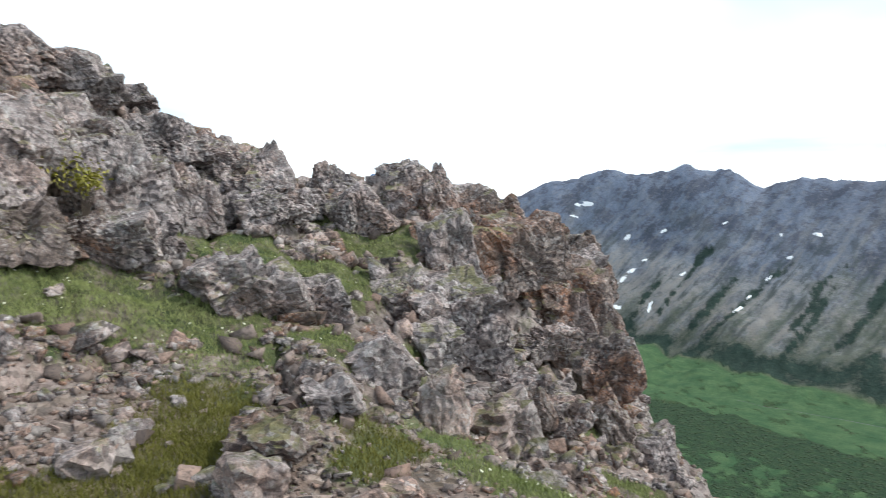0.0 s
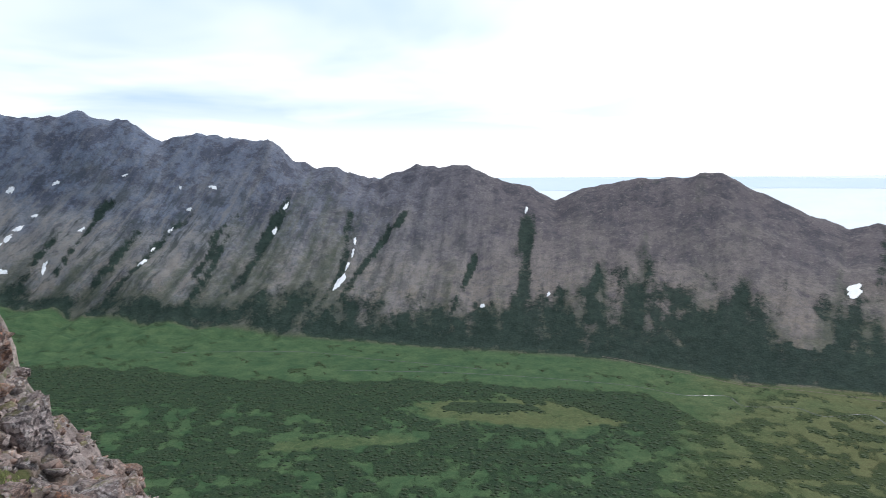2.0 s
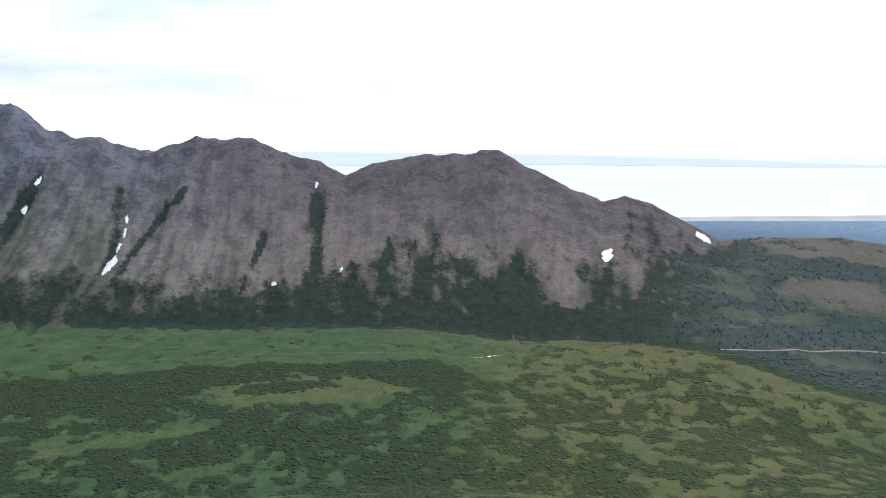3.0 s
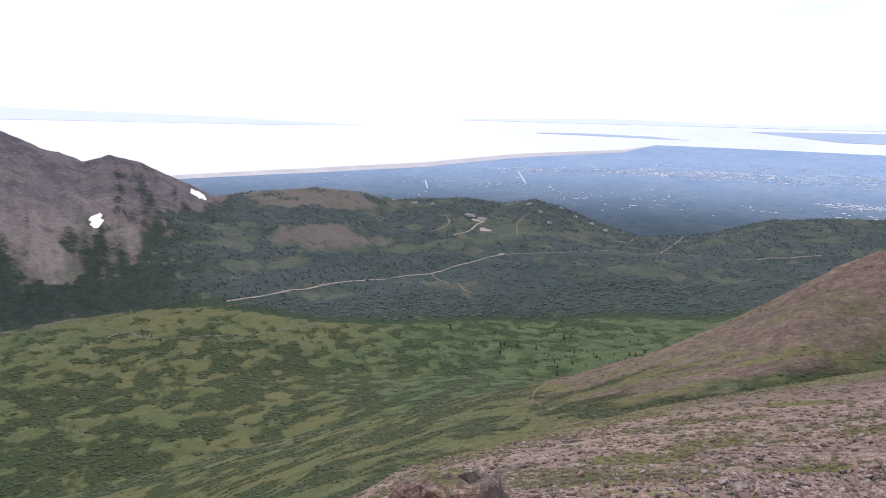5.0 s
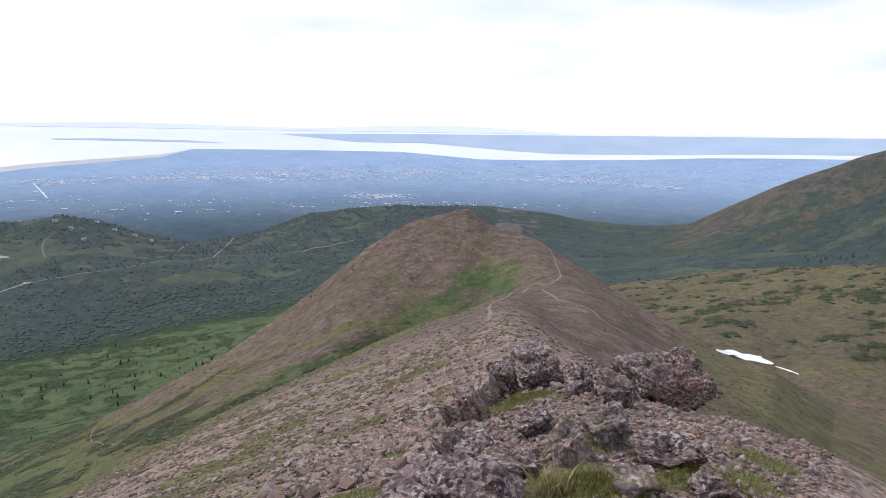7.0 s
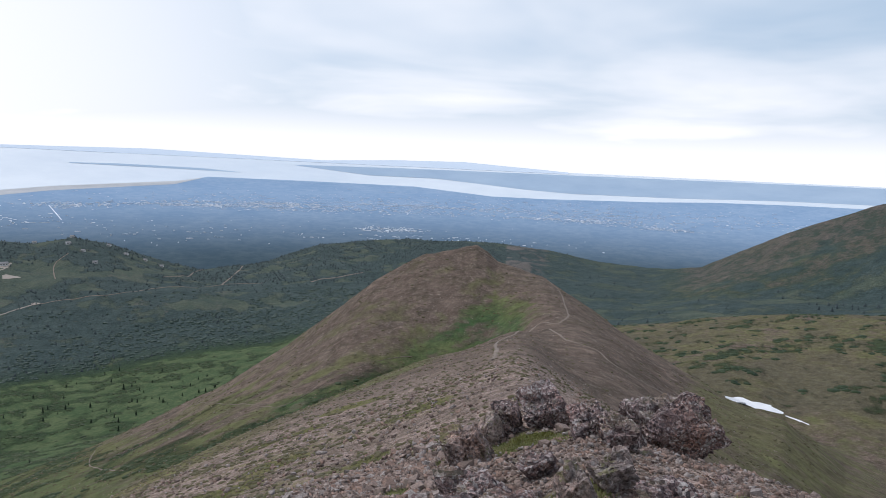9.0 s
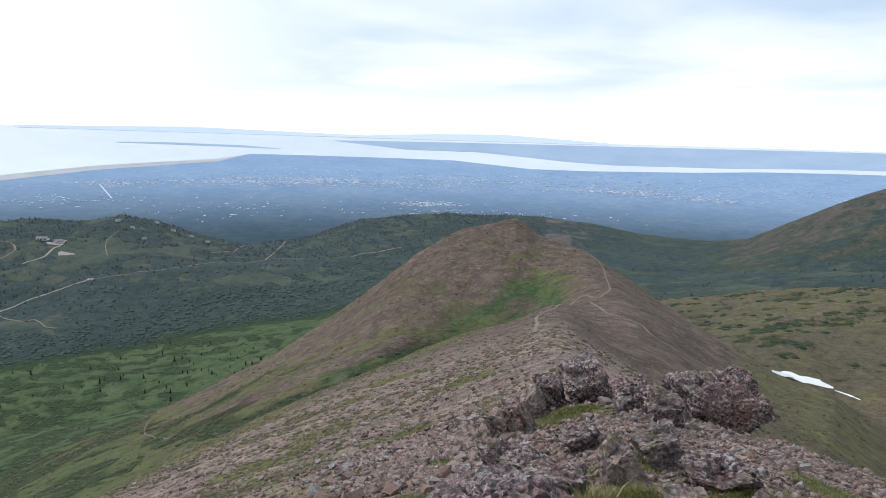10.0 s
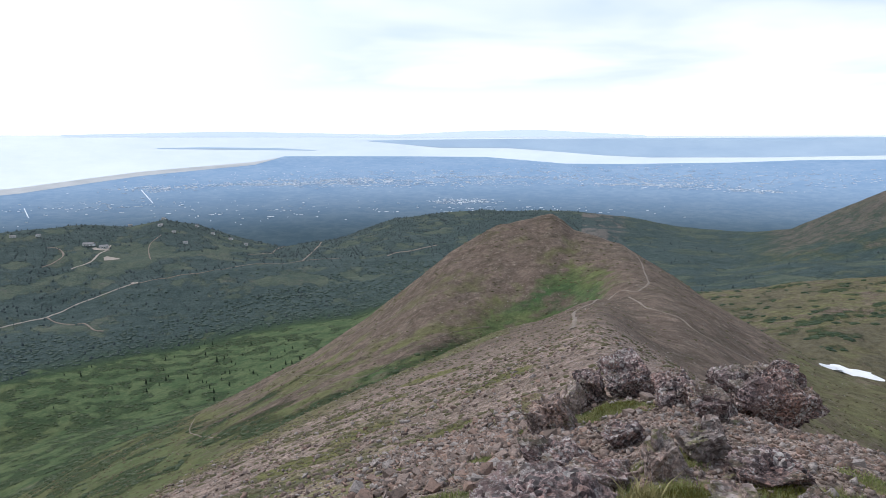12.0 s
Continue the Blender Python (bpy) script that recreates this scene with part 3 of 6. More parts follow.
def blocks(u, v, seed):
    """Jointed rock: flat-topped cells with steps between them, and their cracks."""
    iu, iv = np.floor(u), np.floor(v)
    best, second, tone, tilt = 9.0, 9.0, 0.0, 0.0
    for du in (-1, 0, 1):
        for dv in (-1, 0, 1):
            cu, cv = iu + du, iv + dv
            px, py = cu + lattice(cu, cv, seed), cv + lattice(cu, cv, seed + 7)
            d = np.hypot(u - px, v - py)
            closer = d < best
            second = np.where(closer, best, np.minimum(second, d))
            slant = (u - px) * (lattice(cu, cv, seed + 3) - 0.5) + (v - py) * (lattice(cu, cv, seed + 5) - 0.5)
            tone, tilt = np.where(closer, lattice(cu, cv, seed + 11), tone), np.where(closer, slant, tilt)
            best = np.where(closer, d, best)
    return tone - 0.5 + 0.9 * tilt - 0.5 * smooth(0.14, 0.0, second - best)


warp_x, warp_y = X + 0.35 * fbm(X / 0.9, Y / 0.9, 3, 71), Y + 0.35 * fbm(X / 0.9, Y / 0.9, 3, 73)
jointed = 0.62 * blocks(warp_x / 1.5, warp_y / 1.5, 81) + 0.32 * blocks(warp_x / 0.6, warp_y / 0.6, 83) + 0.12 * blocks(warp_x / 0.24, warp_y / 0.24, 85)
height += crag * (0.85 * jointed - 0.05)
dip_of = np.degrees(np.arctan2(height, R))
lean = np.clip((deg - 84) * 0.026, 0, 1.1)                   # the gullies slant more towards the high peaks
run = deg + lean * (dip_of + 8)
gully = 1 - 2 * np.abs(fbm(run / 2.4, dip_of / 14, 3, 41))
streak = 0.55 * fbm(run / 0.85, dip_of / 9, 3, 43) + 0.45 * fbm(run / 0.42, dip_of / 5, 3, 44)
height += fbm(X / 14, Y / 14, 5, 49, 0.6) * 0.9 * smooth(60, 120, R) * np.maximum(smooth(330, 250, R), smooth(-10, -16, deg) * smooth(600, 500, R))
height += wild * (gully * 6 + streak * 1.4 * smooth(80, 95, deg) + fbm(X / 60, Y / 60, 5, 45, 0.6) * (7 + 6 * smooth(86, 100, deg)))
height += wild * smooth(0.88, 1.0, R / np.maximum(rs[11][:, None], 1)) * fbm(deg / 0.9, R / 60, 3, 47) * (1.2 + 3.2 * smooth(90, 104, deg))
height += fbm(X / 75, Y / 75, 4, 48) * 6 * (1 - wild) * smooth(1.02, 1.15, R / np.maximum(rs[9][:, None], 1)) * smooth(0.97, 0.86, R / np.maximum(rs[11][:, None], 1)) * smooth(-50, -44, deg) * smooth(62, 52, deg)
height += EYE


def ground_z(x, y):
    """Height of the sheet under a place."""
    b = (math.degrees(math.atan2(-x, y)) + 48) % 360 - 48
    r = math.hypot(x, y)
    i = int(np.clip(np.searchsorted(bearings, b) - 1, 0, NB - 2))
    j = int(np.clip(np.searchsorted(radii, r) - 1, 0, NR - 2))
    u = min(1.0, (b - bearings[i]) / (bearings[i + 1] - bearings[i]))
    v = min(1.0, max(0.0, (r - radii[j]) / (radii[j + 1] - radii[j])))
    return float((height[i, j] * (1 - u) + height[i + 1, j] * u) * (1 - v) + (height[i, j + 1] * (1 - u) + height[i + 1, j + 1] * u) * v)


def sight(bearing, dip, beyond=2.0, within=2300.0):
    """The place on the land at this bearing and dip from the summit; the skyline where nothing reaches so high."""
    i = int(np.clip(np.searchsorted(bearings, bearing), 0, NB - 1))
    col = np.degrees(np.arctan2(height[i] - EYE, radii))
    span = (radii > beyond) & (radii < within)
    hits = np.nonzero((col >= dip) & span)[0]
    if not len(hits):
        r = radii[np.argmax(np.where(span, col, -99))]
    else:
        j = max(hits[0], 1)
        p, q = col[j - 1], col[j]
        r = radii[j - 1] + (radii[j] - radii[j - 1]) * (min(1, max(0, (dip - p) / (q - p))) if q > p else 1)
    t = radians(bearing)
    return -math.sin(t) * r, math.cos(t) * r


# shares of turf, dry heath, scrub and bare path
# gullies down the range: width, then (dip, bearing) from the top down
GULLIES = [(0.50, (-13.3, 105.3), (-10.8, 103.0), (-8.0, 101.0), (-1.9, 99.75)), (0.40, (-13.4, 104.0), (-10.8, 101.7), (-7.2, 98.9), (-2.2, 94.7)),
           (0.50, (-9.4, 110.1), (-6.4, 108.0), (-0.8, 104.9)), (0.75, (-14.7, 85.4), (-6.4, 84.7), (-2.4, 84.45)), (0.35, (-5.9, 116.6), (-2.3, 112.9)),
           (0.32, (-7.8, 113.1), (-4.5, 111.1), (-2.1, 109.3)), (0.25, (-9.6, 78.65), (-6.3, 78.4)), (0.45, (-9.3, 126.3), (-3.6, 122.5)),
           (0.30, (-7.4, 123.5), (-0.1, 117.75)), (0.38, (-10.4, 120.6), (-2.2, 112.8)), (0.32, (-11.4, 114.7), (-7.4, 111.8), (-1.9, 108.9)),
           (0.36, (-8.4, 120.6), (-3.5, 116.75)), (0.28, (-12.5, 91.5), (-6.0, 89.0)), (0.25, (-10.5, 72.0), (-6.5, 71.6))]
wide, patch, small = fbm(X / 150, Y / 150, 4, 51), fbm(X / 34, Y / 34, 4, 53), fbm(X / 5, Y / 5, 4, 55)
clump = 0.55 * fbm(X / 26, Y / 26, 3, 57, 0.55) + 0.75 * fbm(X / 7.5, Y / 9, 3, 58, 0.55)
dip_of = np.degrees(np.arctan2(height - EYE, R))
line = [np.maximum(v[:, None], 1.0) for v in rs]
beyond = smooth(0.97, 1.0, R / line[9])                      # past the far edge of the valley floor
share = np.clip((R - line[9]) / (line[11] - line[9]), 0, 1)  # up the far slopes
floor = smooth(330, 430, R) * (1 - beyond) * smooth(-12, -4, deg) * smooth(150, 135, deg)
slope = np.clip((R - line[5]) / (line[6] - line[5]), 0, 1.2) # from the saddle hollow up the knoll
range_at = smooth(50, 59, deg + 3.5 * patch + 2.5 * clump) * smooth(190, 160, deg) * beyond
range_at = np.maximum(range_at, beyond * smooth(48.5, 51, deg + 0.8 * clump) * smooth(62, 58, deg) * smooth(-8.6, -7.6, dip_of + 0.5 * patch))

turf = 0.29 + 0.26 * patch + 0.22 * clump + 0.12 * smooth(0, 14, deg) * smooth(60, 90, R)
hollow = smooth(-13, -10, deg) * smooth(48, 30, deg) * smooth(1.0, 1.15, R / line[4]) * smooth(0.50, 0.18, slope + 0.12 * patch - 0.05 * smooth(-3, -9, deg))
turf = np.maximum(turf, (0.74 + 0.25 * patch + 0.2 * clump) * hollow * (R < line[6]))
turf = np.maximum(turf, smooth(10, 24, deg + 6 * patch) * smooth(58, 45, deg) * smooth(45, 110, R) * smooth(420, 300, R) * (0.72 + 0.3 * patch))
turf = np.maximum(turf, smooth(-19, -30, deg) * smooth(40, 90, R) * (0.56 + 0.3 * patch) * smooth(380, 320, R))
turf = np.maximum(turf, smooth(-14, -17, deg) * smooth(215, 250, R) * (0.66 + 0.35 * clump + 0.3 * patch + 0.3 * smooth(520, 600, R)))
turf = np.maximum(turf, smooth(30, 45, deg) * smooth(130, 115, deg) * smooth(20, 60, R) * 0.6)
turf = np.maximum(turf, floor * 0.95)
turf = np.maximum(turf, smooth(330, 430, R) * smooth(150, 135, deg) * smooth(-14, -4, deg) * (1 - range_at) * (0.66 + 0.35 * wide + 0.22 * smooth(48, 34, deg)))
turf = turf * (1 - range_at) + range_at * (0.70 - 1.2 * share + 0.32 * smooth(86, 108, deg) + 1.1 * streak * smooth(0.95, 0.4, share))
turf = np.where(R < 40, smooth(40, 14, R) * (0.15 + 0.40 * small + 0.5 * fbm(X / 11, Y / 11, 3, 56) + 0.20 * smooth(-14, -6, deg) * smooth(40, 30, deg)) + smooth(14, 40, R) * turf, turf)

dry = 0.62 + 0.5 * fbm(X / 70, Y / 70, 4, 61) - 0.6 * smooth(60, 76, deg)
ragged = deg + 5 * patch + 3 * clump
turf = turf - 0.5 * smooth(-24, -32, deg) * smooth(-60, -48, deg) * smooth(1050, 1300, R + 200 * patch)
lush = smooth(41, 29, ragged) * smooth(290, 380, R)           # the valley below the knoll stays green
dry = dry * (1 - lush) + lush * np.minimum(dry, 0.22 + 0.35 * patch)
dry = np.where((deg < -13) & (R > 225) & (R < 600), 0.84 + 0.5 * patch + 0.35 * clump, dry)
dry = np.where((R > 60) & (R <= 225) & (deg < 40), 0.70 + 0.3 * patch, dry)
dry = dry * (1 - range_at)
lower = smooth(8, 20, deg + 6 * patch) * smooth(60, 50, deg) * smooth(40, 75, R) * smooth(420, 330, R)
lower = np.maximum(lower, hollow * (R > 70))
dry = dry * (1 - lower) + lower * (0.56 + 0.6 * patch + 0.3 * clump)

scrub = -0.6 + 0.0 * R
brush = np.maximum(smooth(14, 26, deg + 6 * patch) * smooth(58, 48, deg) * smooth(60, 110, R) * smooth(330, 300, R), hollow * smooth(-7, 3, deg))
scrub = np.maximum(scrub, brush * (0.45 + 1.2 * clump + 0.6 * patch) - 0.5 * (1 - brush))
tufts = fbm(X / 14, Y / 14, 4, 101, 0.55)
ravine = 0.0 * R
for w, *way_down in GULLIES:
    ds, bs = np.array(way_down).T
    off = np.abs(deg - np.interp(dip_of, ds, bs)) + 0.35 * streak + 0.16 * clump + 0.30 * fbm(run / 0.45, dip_of / 2.2, 3, 119)
    ends = smooth(ds[0] - 0.8, ds[0] + 0.5, dip_of) * smooth(ds[-1] + 0.3, ds[-1] - 1.2, dip_of)
    ravine = np.maximum(ravine, smooth(w * 1.6, w * 0.1, off) * ends * range_at)


def dip_line(points):
    """A dip that follows the bearing along a line."""
    p = np.array(sorted(points), float)
    return np.interp(deg, p[:, 0], p[:, 1])

ragged_by = 0.55 * fbm(X / 75, Y / 75, 4, 117, 0.6)


def blob(b, d, wide_deg, high_deg):
    return smooth(1.25, 0.70, np.hypot((deg - b) / wide_deg, (dip_of - d) / high_deg) + 0.35 * patch + 0.3 * clump + ragged_by)


def grown(density, noise_field, sharp=1.5):
    return 0.5 + sharp * (0.9 * noise_field + density - 0.5)


# the valley floor: thickets, glades and lone clumps in meadow
edge = dip_line([(60, -20.5), (66, -20.3), (70, -19.2), (74, -18.2), (78, -17.8), (86, -17.85), (96, -17.45), (105, -17.2), (111, -16.3), (117, -14.9), (125, -13.6)]) + 0.45 * patch
solid = smooth(0.15, -0.15, dip_of - edge) * smooth(68, 76, deg)
density = 0.43 + 0.15 * wide + 0.10 * smooth(-20, -23, dip_of)
density = density + solid * (0.46 * smooth(-3.2, -1.6, dip_of - edge) + 0.12)
density = density - 0.30 * smooth(-0.4, 0.3, dip_of - edge) * smooth(60, 72, deg) - 0.16 * smooth(-19.2, -17.6, dip_of) * smooth(72, 60, deg) * smooth(36, 44, deg)
glade = np.maximum(blob(86, -20.0, 9.5, 1.25), blob(101, -22.3, 7, 0.5))
density = density - 0.62 * glade + 0.75 * np.maximum(np.maximum(blob(88, -19.72, 4.2, 0.34), blob(76, -19.1, 4.4, 0.8)), blob(17.2, -17.0, 3.0, 0.32))
density = density - 0.10 * smooth(34, 22, deg)
dry = np.where(floor > 0.5, 0.12 + 0.41 * smooth(22, 46, ragged) * smooth(84, 58, ragged) + 0.14 * patch + 0.12 * fbm(X / 48, Y / 40, 4, 111, 0.6) + 0.3 * blob(86, -20.0, 9.5, 1.25), dry)
scrub = np.where(floor > 0.5, grown(density, tufts, 1.7), scrub)

skirt = smooth(17, 27, deg + 4 * patch + 2 * clump) * smooth(62, 54, deg) * smooth(1.05, 1.25, R / line[4]) * (floor <= 0.5) * (R < 460)
turf = turf * (1 - skirt) + 0.95 * skirt
dry = dry * (1 - skirt) + skirt * (0.55 + 0.2 * patch)
scrub = np.where(skirt > 0.3, grown(0.44 + 0.15 * wide, fbm(X / 10, Y / 10, 4, 115, 0.55), 1.6), scrub)

# the foot of the range: dark tongues of alder between pale scree
base = dip_line([(50, -15), (62, -16), (71, -16.3), (86, -15), (101, -14.1), (109, -12.5), (117, -10.4), (127, -9)])
crown = dip_line([(50, -7.4), (57, -8.2), (61, -9.6), (63, -11.5), (66.8, -9.0), (72, -9.3), (78.4, -9.6), (83, -10.4), (86.4, -11.8), (93, -11.2), (97, -11.6), (100.8, -10.4),
            (104, -9.2), (110, -9.2), (114, -9.6), (117, -8.6), (127, -7.8)])
climb = (dip_of - base) / (crown - base)
tongue = 0.55 * fbm(run / 2.6, dip_of / 3.2, 4, 105, 0.6) + 0.45 * fbm(run / 0.8, dip_of / 2.0, 3, 106, 0.6) + 0.3 * fbm(X / 16, Y / 16, 4, 107, 0.6)
foot = 0.5 + 0.75 * (0.85 - climb) + 1.25 * tongue - 0.25 * smooth(96, 112, deg) * smooth(0.2, 0.8, climb) + 0.22 * smooth(77, 71, deg) * smooth(1.25, 0.9, climb) - 1.0 * blob(62.6, -11.6, 1.6, 1.3)
foot = foot - 0.55 * smooth(0.16, -0.02, climb + 0.12 * patch + 0.12 * clump)
foot = np.maximum(foot, 0.5 + 1.3 * (0.78 * ravine - 0.52 + 0.7 * tongue))
film = 0.64 - 0.20 * climb + 0.85 * fbm(run / 1.1, dip_of / 8, 3, 108, 0.6) + 0.22 * smooth(92, 108, deg) + 0.3 * tongue - 0.30 * smooth(98, 86, deg) * smooth(0.9, 1.5, climb)
film = film + 0.35 * smooth(1.15, 0.6, climb)
film = np.maximum(film, 0.55 * ravine + 0.3 * tongue)
on_range = range_at > 0.5
scrub = np.where(on_range, foot, scrub)
turf = np.where(on_range, film, turf)
height = height - 5.0 * ravine * smooth(0.2, 0.6, share) * smooth(1.0, 0.9, share)

# the hills across the valley: a dark scarp, heath flats, bare brown tops and woods
heaths = 0.7 * fbm(X / 46, Y / 46, 5, 103, 0.62) + 0.4 * tufts
lip = dip_line([(-3, -9.5), (1.3, -10.5), (6.5, -11.35), (15.3, -13.2), (25, -15.4), (42, -15.6), (50, -14.4)]) + 0.3 * patch
on_hills = (beyond > 0.5) & ~on_range & (deg > -12)
wooded = 0.65 + 0.2 * wide + 0.10 * smooth(0.2, -0.4, dip_of - lip)
paler = np.maximum.reduce([blob(42.5, -6.9, 6.0, 1.2), blob(42, -10.3, 5.5, 1.1), 0.8 * blob(27.0, -9.2, 4.0, 1.1), 0.7 * blob(10, -12.2, 5.5, 0.45), 0.8 * blob(36, -7.5, 3.5, 0.7),
                           0.7 * blob(47, -12.4, 4.0, 0.6), 0.7 * blob(18, -9.35, 3.5, 0.22), 0.5 * blob(33, -11.2, 3.0, 0.5), 0.6 * blob(31, -14.3, 2.5, 0.5)])
wooded = wooded - 0.45 * paler + 0.7 * blob(46, -8.2, 5.0, 0.5)
scrub = np.where(on_hills, grown(wooded, heaths, 2.6), scrub)
brown = np.maximum(blob(42.5, -6.9, 6.0, 1.2), blob(42, -10.3, 5.0, 1.0))
dry = np.where(on_hills, 0.26 + 0.3 * patch + 0.4 * brown, dry)
turf = np.where(on_hills, 0.78 + 0.3 * patch - 0.32 * brown, turf)
scrub = np.where((deg < -12) & (R > 540), grown(0.58 + 0.3 * wide, heaths, 1.6) - 0.32 * smooth(-24, -32, deg) * smooth(1100, 1350, R + 220 * patch), scrub)
scrub = np.where((deg < -12) & (R > 250) & (R <= 540), grown(0.33 + 0.2 * wide + 0.25 * blob(-36, -18.0, 5, 0.8), 0.45 * fbm(X / 45, Y / 30, 3, 109, 0.6) + 0.8 * fbm(X / 7, Y / 4, 4, 110, 0.65), 1.6), scrub)

# the knoll: a green hollow under its face, tufted heath above, bare scree past the trail
rim = dip_line([(-16.2, -10.3), (-14.5, -11.5), (-11, -11.3), (-8.1, -12.4), (-4.65, -15.0), (-0.1, -17.2), (7.1, -19.4), (17.1, -22.3), (22, -23.5), (34, -25)])
inside = (1 - skirt) * smooth(1.02, 1.10, R / line[4]) * (R < line[6]) * smooth(-17.4, -13.6, deg + 0.8 * clump) * smooth(44, 34, deg)
mottle = inside * smooth(4.5, 0.5, dip_of - rim)
hollow = inside * (0.5 * smooth(2.6, -0.6, dip_of - rim + 1.2 * patch + 0.9 * clump) + 0.5 * smooth(0.2, -1.6, dip_of - rim + 1.2 * patch + 0.9 * clump))
turf = np.maximum(turf, hollow * (0.82 + 0.35 * clump + 0.2 * tufts))
turf = np.maximum(turf, mottle * (0.44 + 0.75 * fbm((X + 0.5 * Y) / 12, (Y - 0.5 * X) / 4.5, 4, 113, 0.6) + 0.3 * small))
dry = dry * (1 - hollow) + hollow * (0.56 + 0.3 * clump - 0.12 * smooth(-2, -10, deg))
weave = fbm((0.85 * X + 0.5 * Y) / 13, (0.5 * X - 0.85 * Y) / 3.2, 4, 121, 0.6)
face = smooth(1.15, 1.4, R / line[4]) * (R < 1.02 * line[6]) * smooth(-17, -14, deg) * smooth(30, 20, deg) * (1 - skirt)
turf = turf + face * (0.50 * weave - 0.04 - 0.2 * smooth(-9.0, -7.6, dip_of))
dry = np.where(face > 0.3, np.maximum(dry, 0.86 - 0.6 * hollow), dry)
brow = smooth(0.62, 0.9, R / line[4]) * smooth(1.08, 1.0, R / line[4]) * smooth(-9, -4, deg) * smooth(40, 30, deg) * smooth(12, 20, R)
turf = turf + 0.42 * brow
gulch = smooth(1.04, 1.10, R / line[4]) * smooth(2.4, 1.7, R / line[4] + 0.4 * patch) * smooth(-2, 7, deg) * smooth(46, 38, deg)
turf = np.maximum(turf, 0.95 * gulch)
dry = dry * (1 - gulch) + gulch * (0.22 + 0.3 * clump)
scrub = np.where(gulch > 0.4, np.maximum(scrub, 0.52 + 1.0 * tufts + 0.5 * small), scrub)
smooth_flank = smooth(-13.4, -15.2, deg + 0.5 * clump) * smooth(-12.6, -13.4, dip_of) * smooth(30, 60, R) * smooth(250, 215, R) * smooth(-30, -25, deg)
turf = turf - 0.34 * smooth_flank
scrub = np.where((R < 250) & (R > 60) & (skirt <= 0.3), np.maximum(scrub - 0.25, hollow * smooth(-8, 2, deg) * (0.42 + 1.0 * tufts)), scrub)
rock_share = crag * smooth(-0.75, -0.25, fbm(X / 1.8, Y / 1.8, 3, 91) + 0.25 * smooth(6, 10, R) - 0.25)
forest = np.clip(beyond * (1 - range_at) * smooth(-0.02, 0.08, share) + smooth(-12, -16, deg) * smooth(500, 700, R), 0, 1)
bald = smooth(-24, -29, deg) * smooth(-60, -48, deg) * smooth(980, 1150, R + 200 * patch)
dry = dry * (1 - 0.5 * forest * (1 - brown))
forest = forest * (1 - 0.4 * bald)
dry = dry * (1 - bald) + (0.88 + 0.2 * patch) * bald
scrub = scrub * (1 - bald) + (0.50 + 0.3 * clump) * bald
turf = turf * (1 - bald) + (0.4 + 0.2 * patch) * bald
near = smooth(70, 25, R)


def sheet_mesh(name, vx, vy, vz, closed, attributes=()):
    """A grid of points as one smooth mesh; closed joins the last column to the first."""
    nb, nr = vx.shape
    mesh = bpy.data.meshes.new(name)
    co = np.stack([vx, vy, vz], -1).reshape(-1, 3).astype(np.float32)
    i = np.arange(nb if closed else nb - 1)[:, None]
    j = np.arange(nr - 1)[None, :]
    k = (i + 1) % nb
    quads = np.stack([i * nr + j, i * nr + j + 1, k * nr + j + 1, k * nr + j], -1).reshape(-1).astype(np.int32)
    count = len(quads) // 4
    mesh.vertices.add(len(co)), mesh.loops.add(len(quads)), mesh.polygons.add(count)
    mesh.vertices.foreach_set("co", co.ravel())
    mesh.loops.foreach_set("vertex_index", quads)
    mesh.polygons.foreach_set("loop_start", np.arange(0, len(quads), 4, dtype=np.int32))
    mesh.polygons.foreach_set("use_smooth", np.ones(count, bool))
    for key, values in attributes:
        mesh.attributes.new(key, "FLOAT", "POINT").data.foreach_set("value", values.reshape(-1).astype(np.float32))
    mesh.update()
    mesh.validate()
    return mesh


TRAIL = [(-11.4, -16.3), (-11.7, -15.65), (-11.75, -14.9), (-13.2, -14.1), (-15.1, -13.25), (-16.7, -12.9), (-17.3, -12.6), (-17.85, -12.05), (-17.4, -11.1), (-17.0, -10.2), (-15.7, -8.98),
         (-13.3, -8.2), (-11.6, -7.95), (-10.6, -7.4), (-9.7, -6.95)]
TRAVERSE = [(-16.3, -13.4), (-18.0, -14.2), (-20.4, -14.75), (-21.9, -15.7), (-24.3, -16.8), (-26.1, -17.45)]
SIDE_PATH = [(15.5, -20.0), (13.1, -20.1), (9.1, -20.56), (7.1, -20.6), (4.5, -19.4), (2.0, -18.1), (-0.5, -17.1), (-3.1, -16.55), (-4.2, -16.5)]
FORK = [(22.0, -22.7), (22.4, -23.7), (20.5, -24.4)]
# turf and moss patches among the near rocks: bearing, dip, radius, 1 for dark moss
TURF_PATCHES = [(174.0, -2.0, 60, 0), (171.9, -2.3, 50, 0), (174.8, -4.2, 40, 0), (168.9, -5.5, 60, 0), (165.7, -5.4, 70, 0), (162.4, -6.1, 60, 0), (158.8, -7.0, 55, 0),
                (168.1, -3.5, 55, 0), (170.8, -4.2, 40, 0), (160.3, 6.4, 40, 0), (162.9, 6.1, 35, 0), (156.7, 6.5, 30, 0), (161.4, -0.6, 45, 0), (160.4, 1.1, 35, 0),
                (156.4, -1.1, 60, 0), (153.2, -3.1, 55, 0), (150.3, -3.2, 45, 0), (150.7, 1.4, 45, 0), (145.4, -0.8, 45, 0), (148.3, -0.8, 40, 0)]
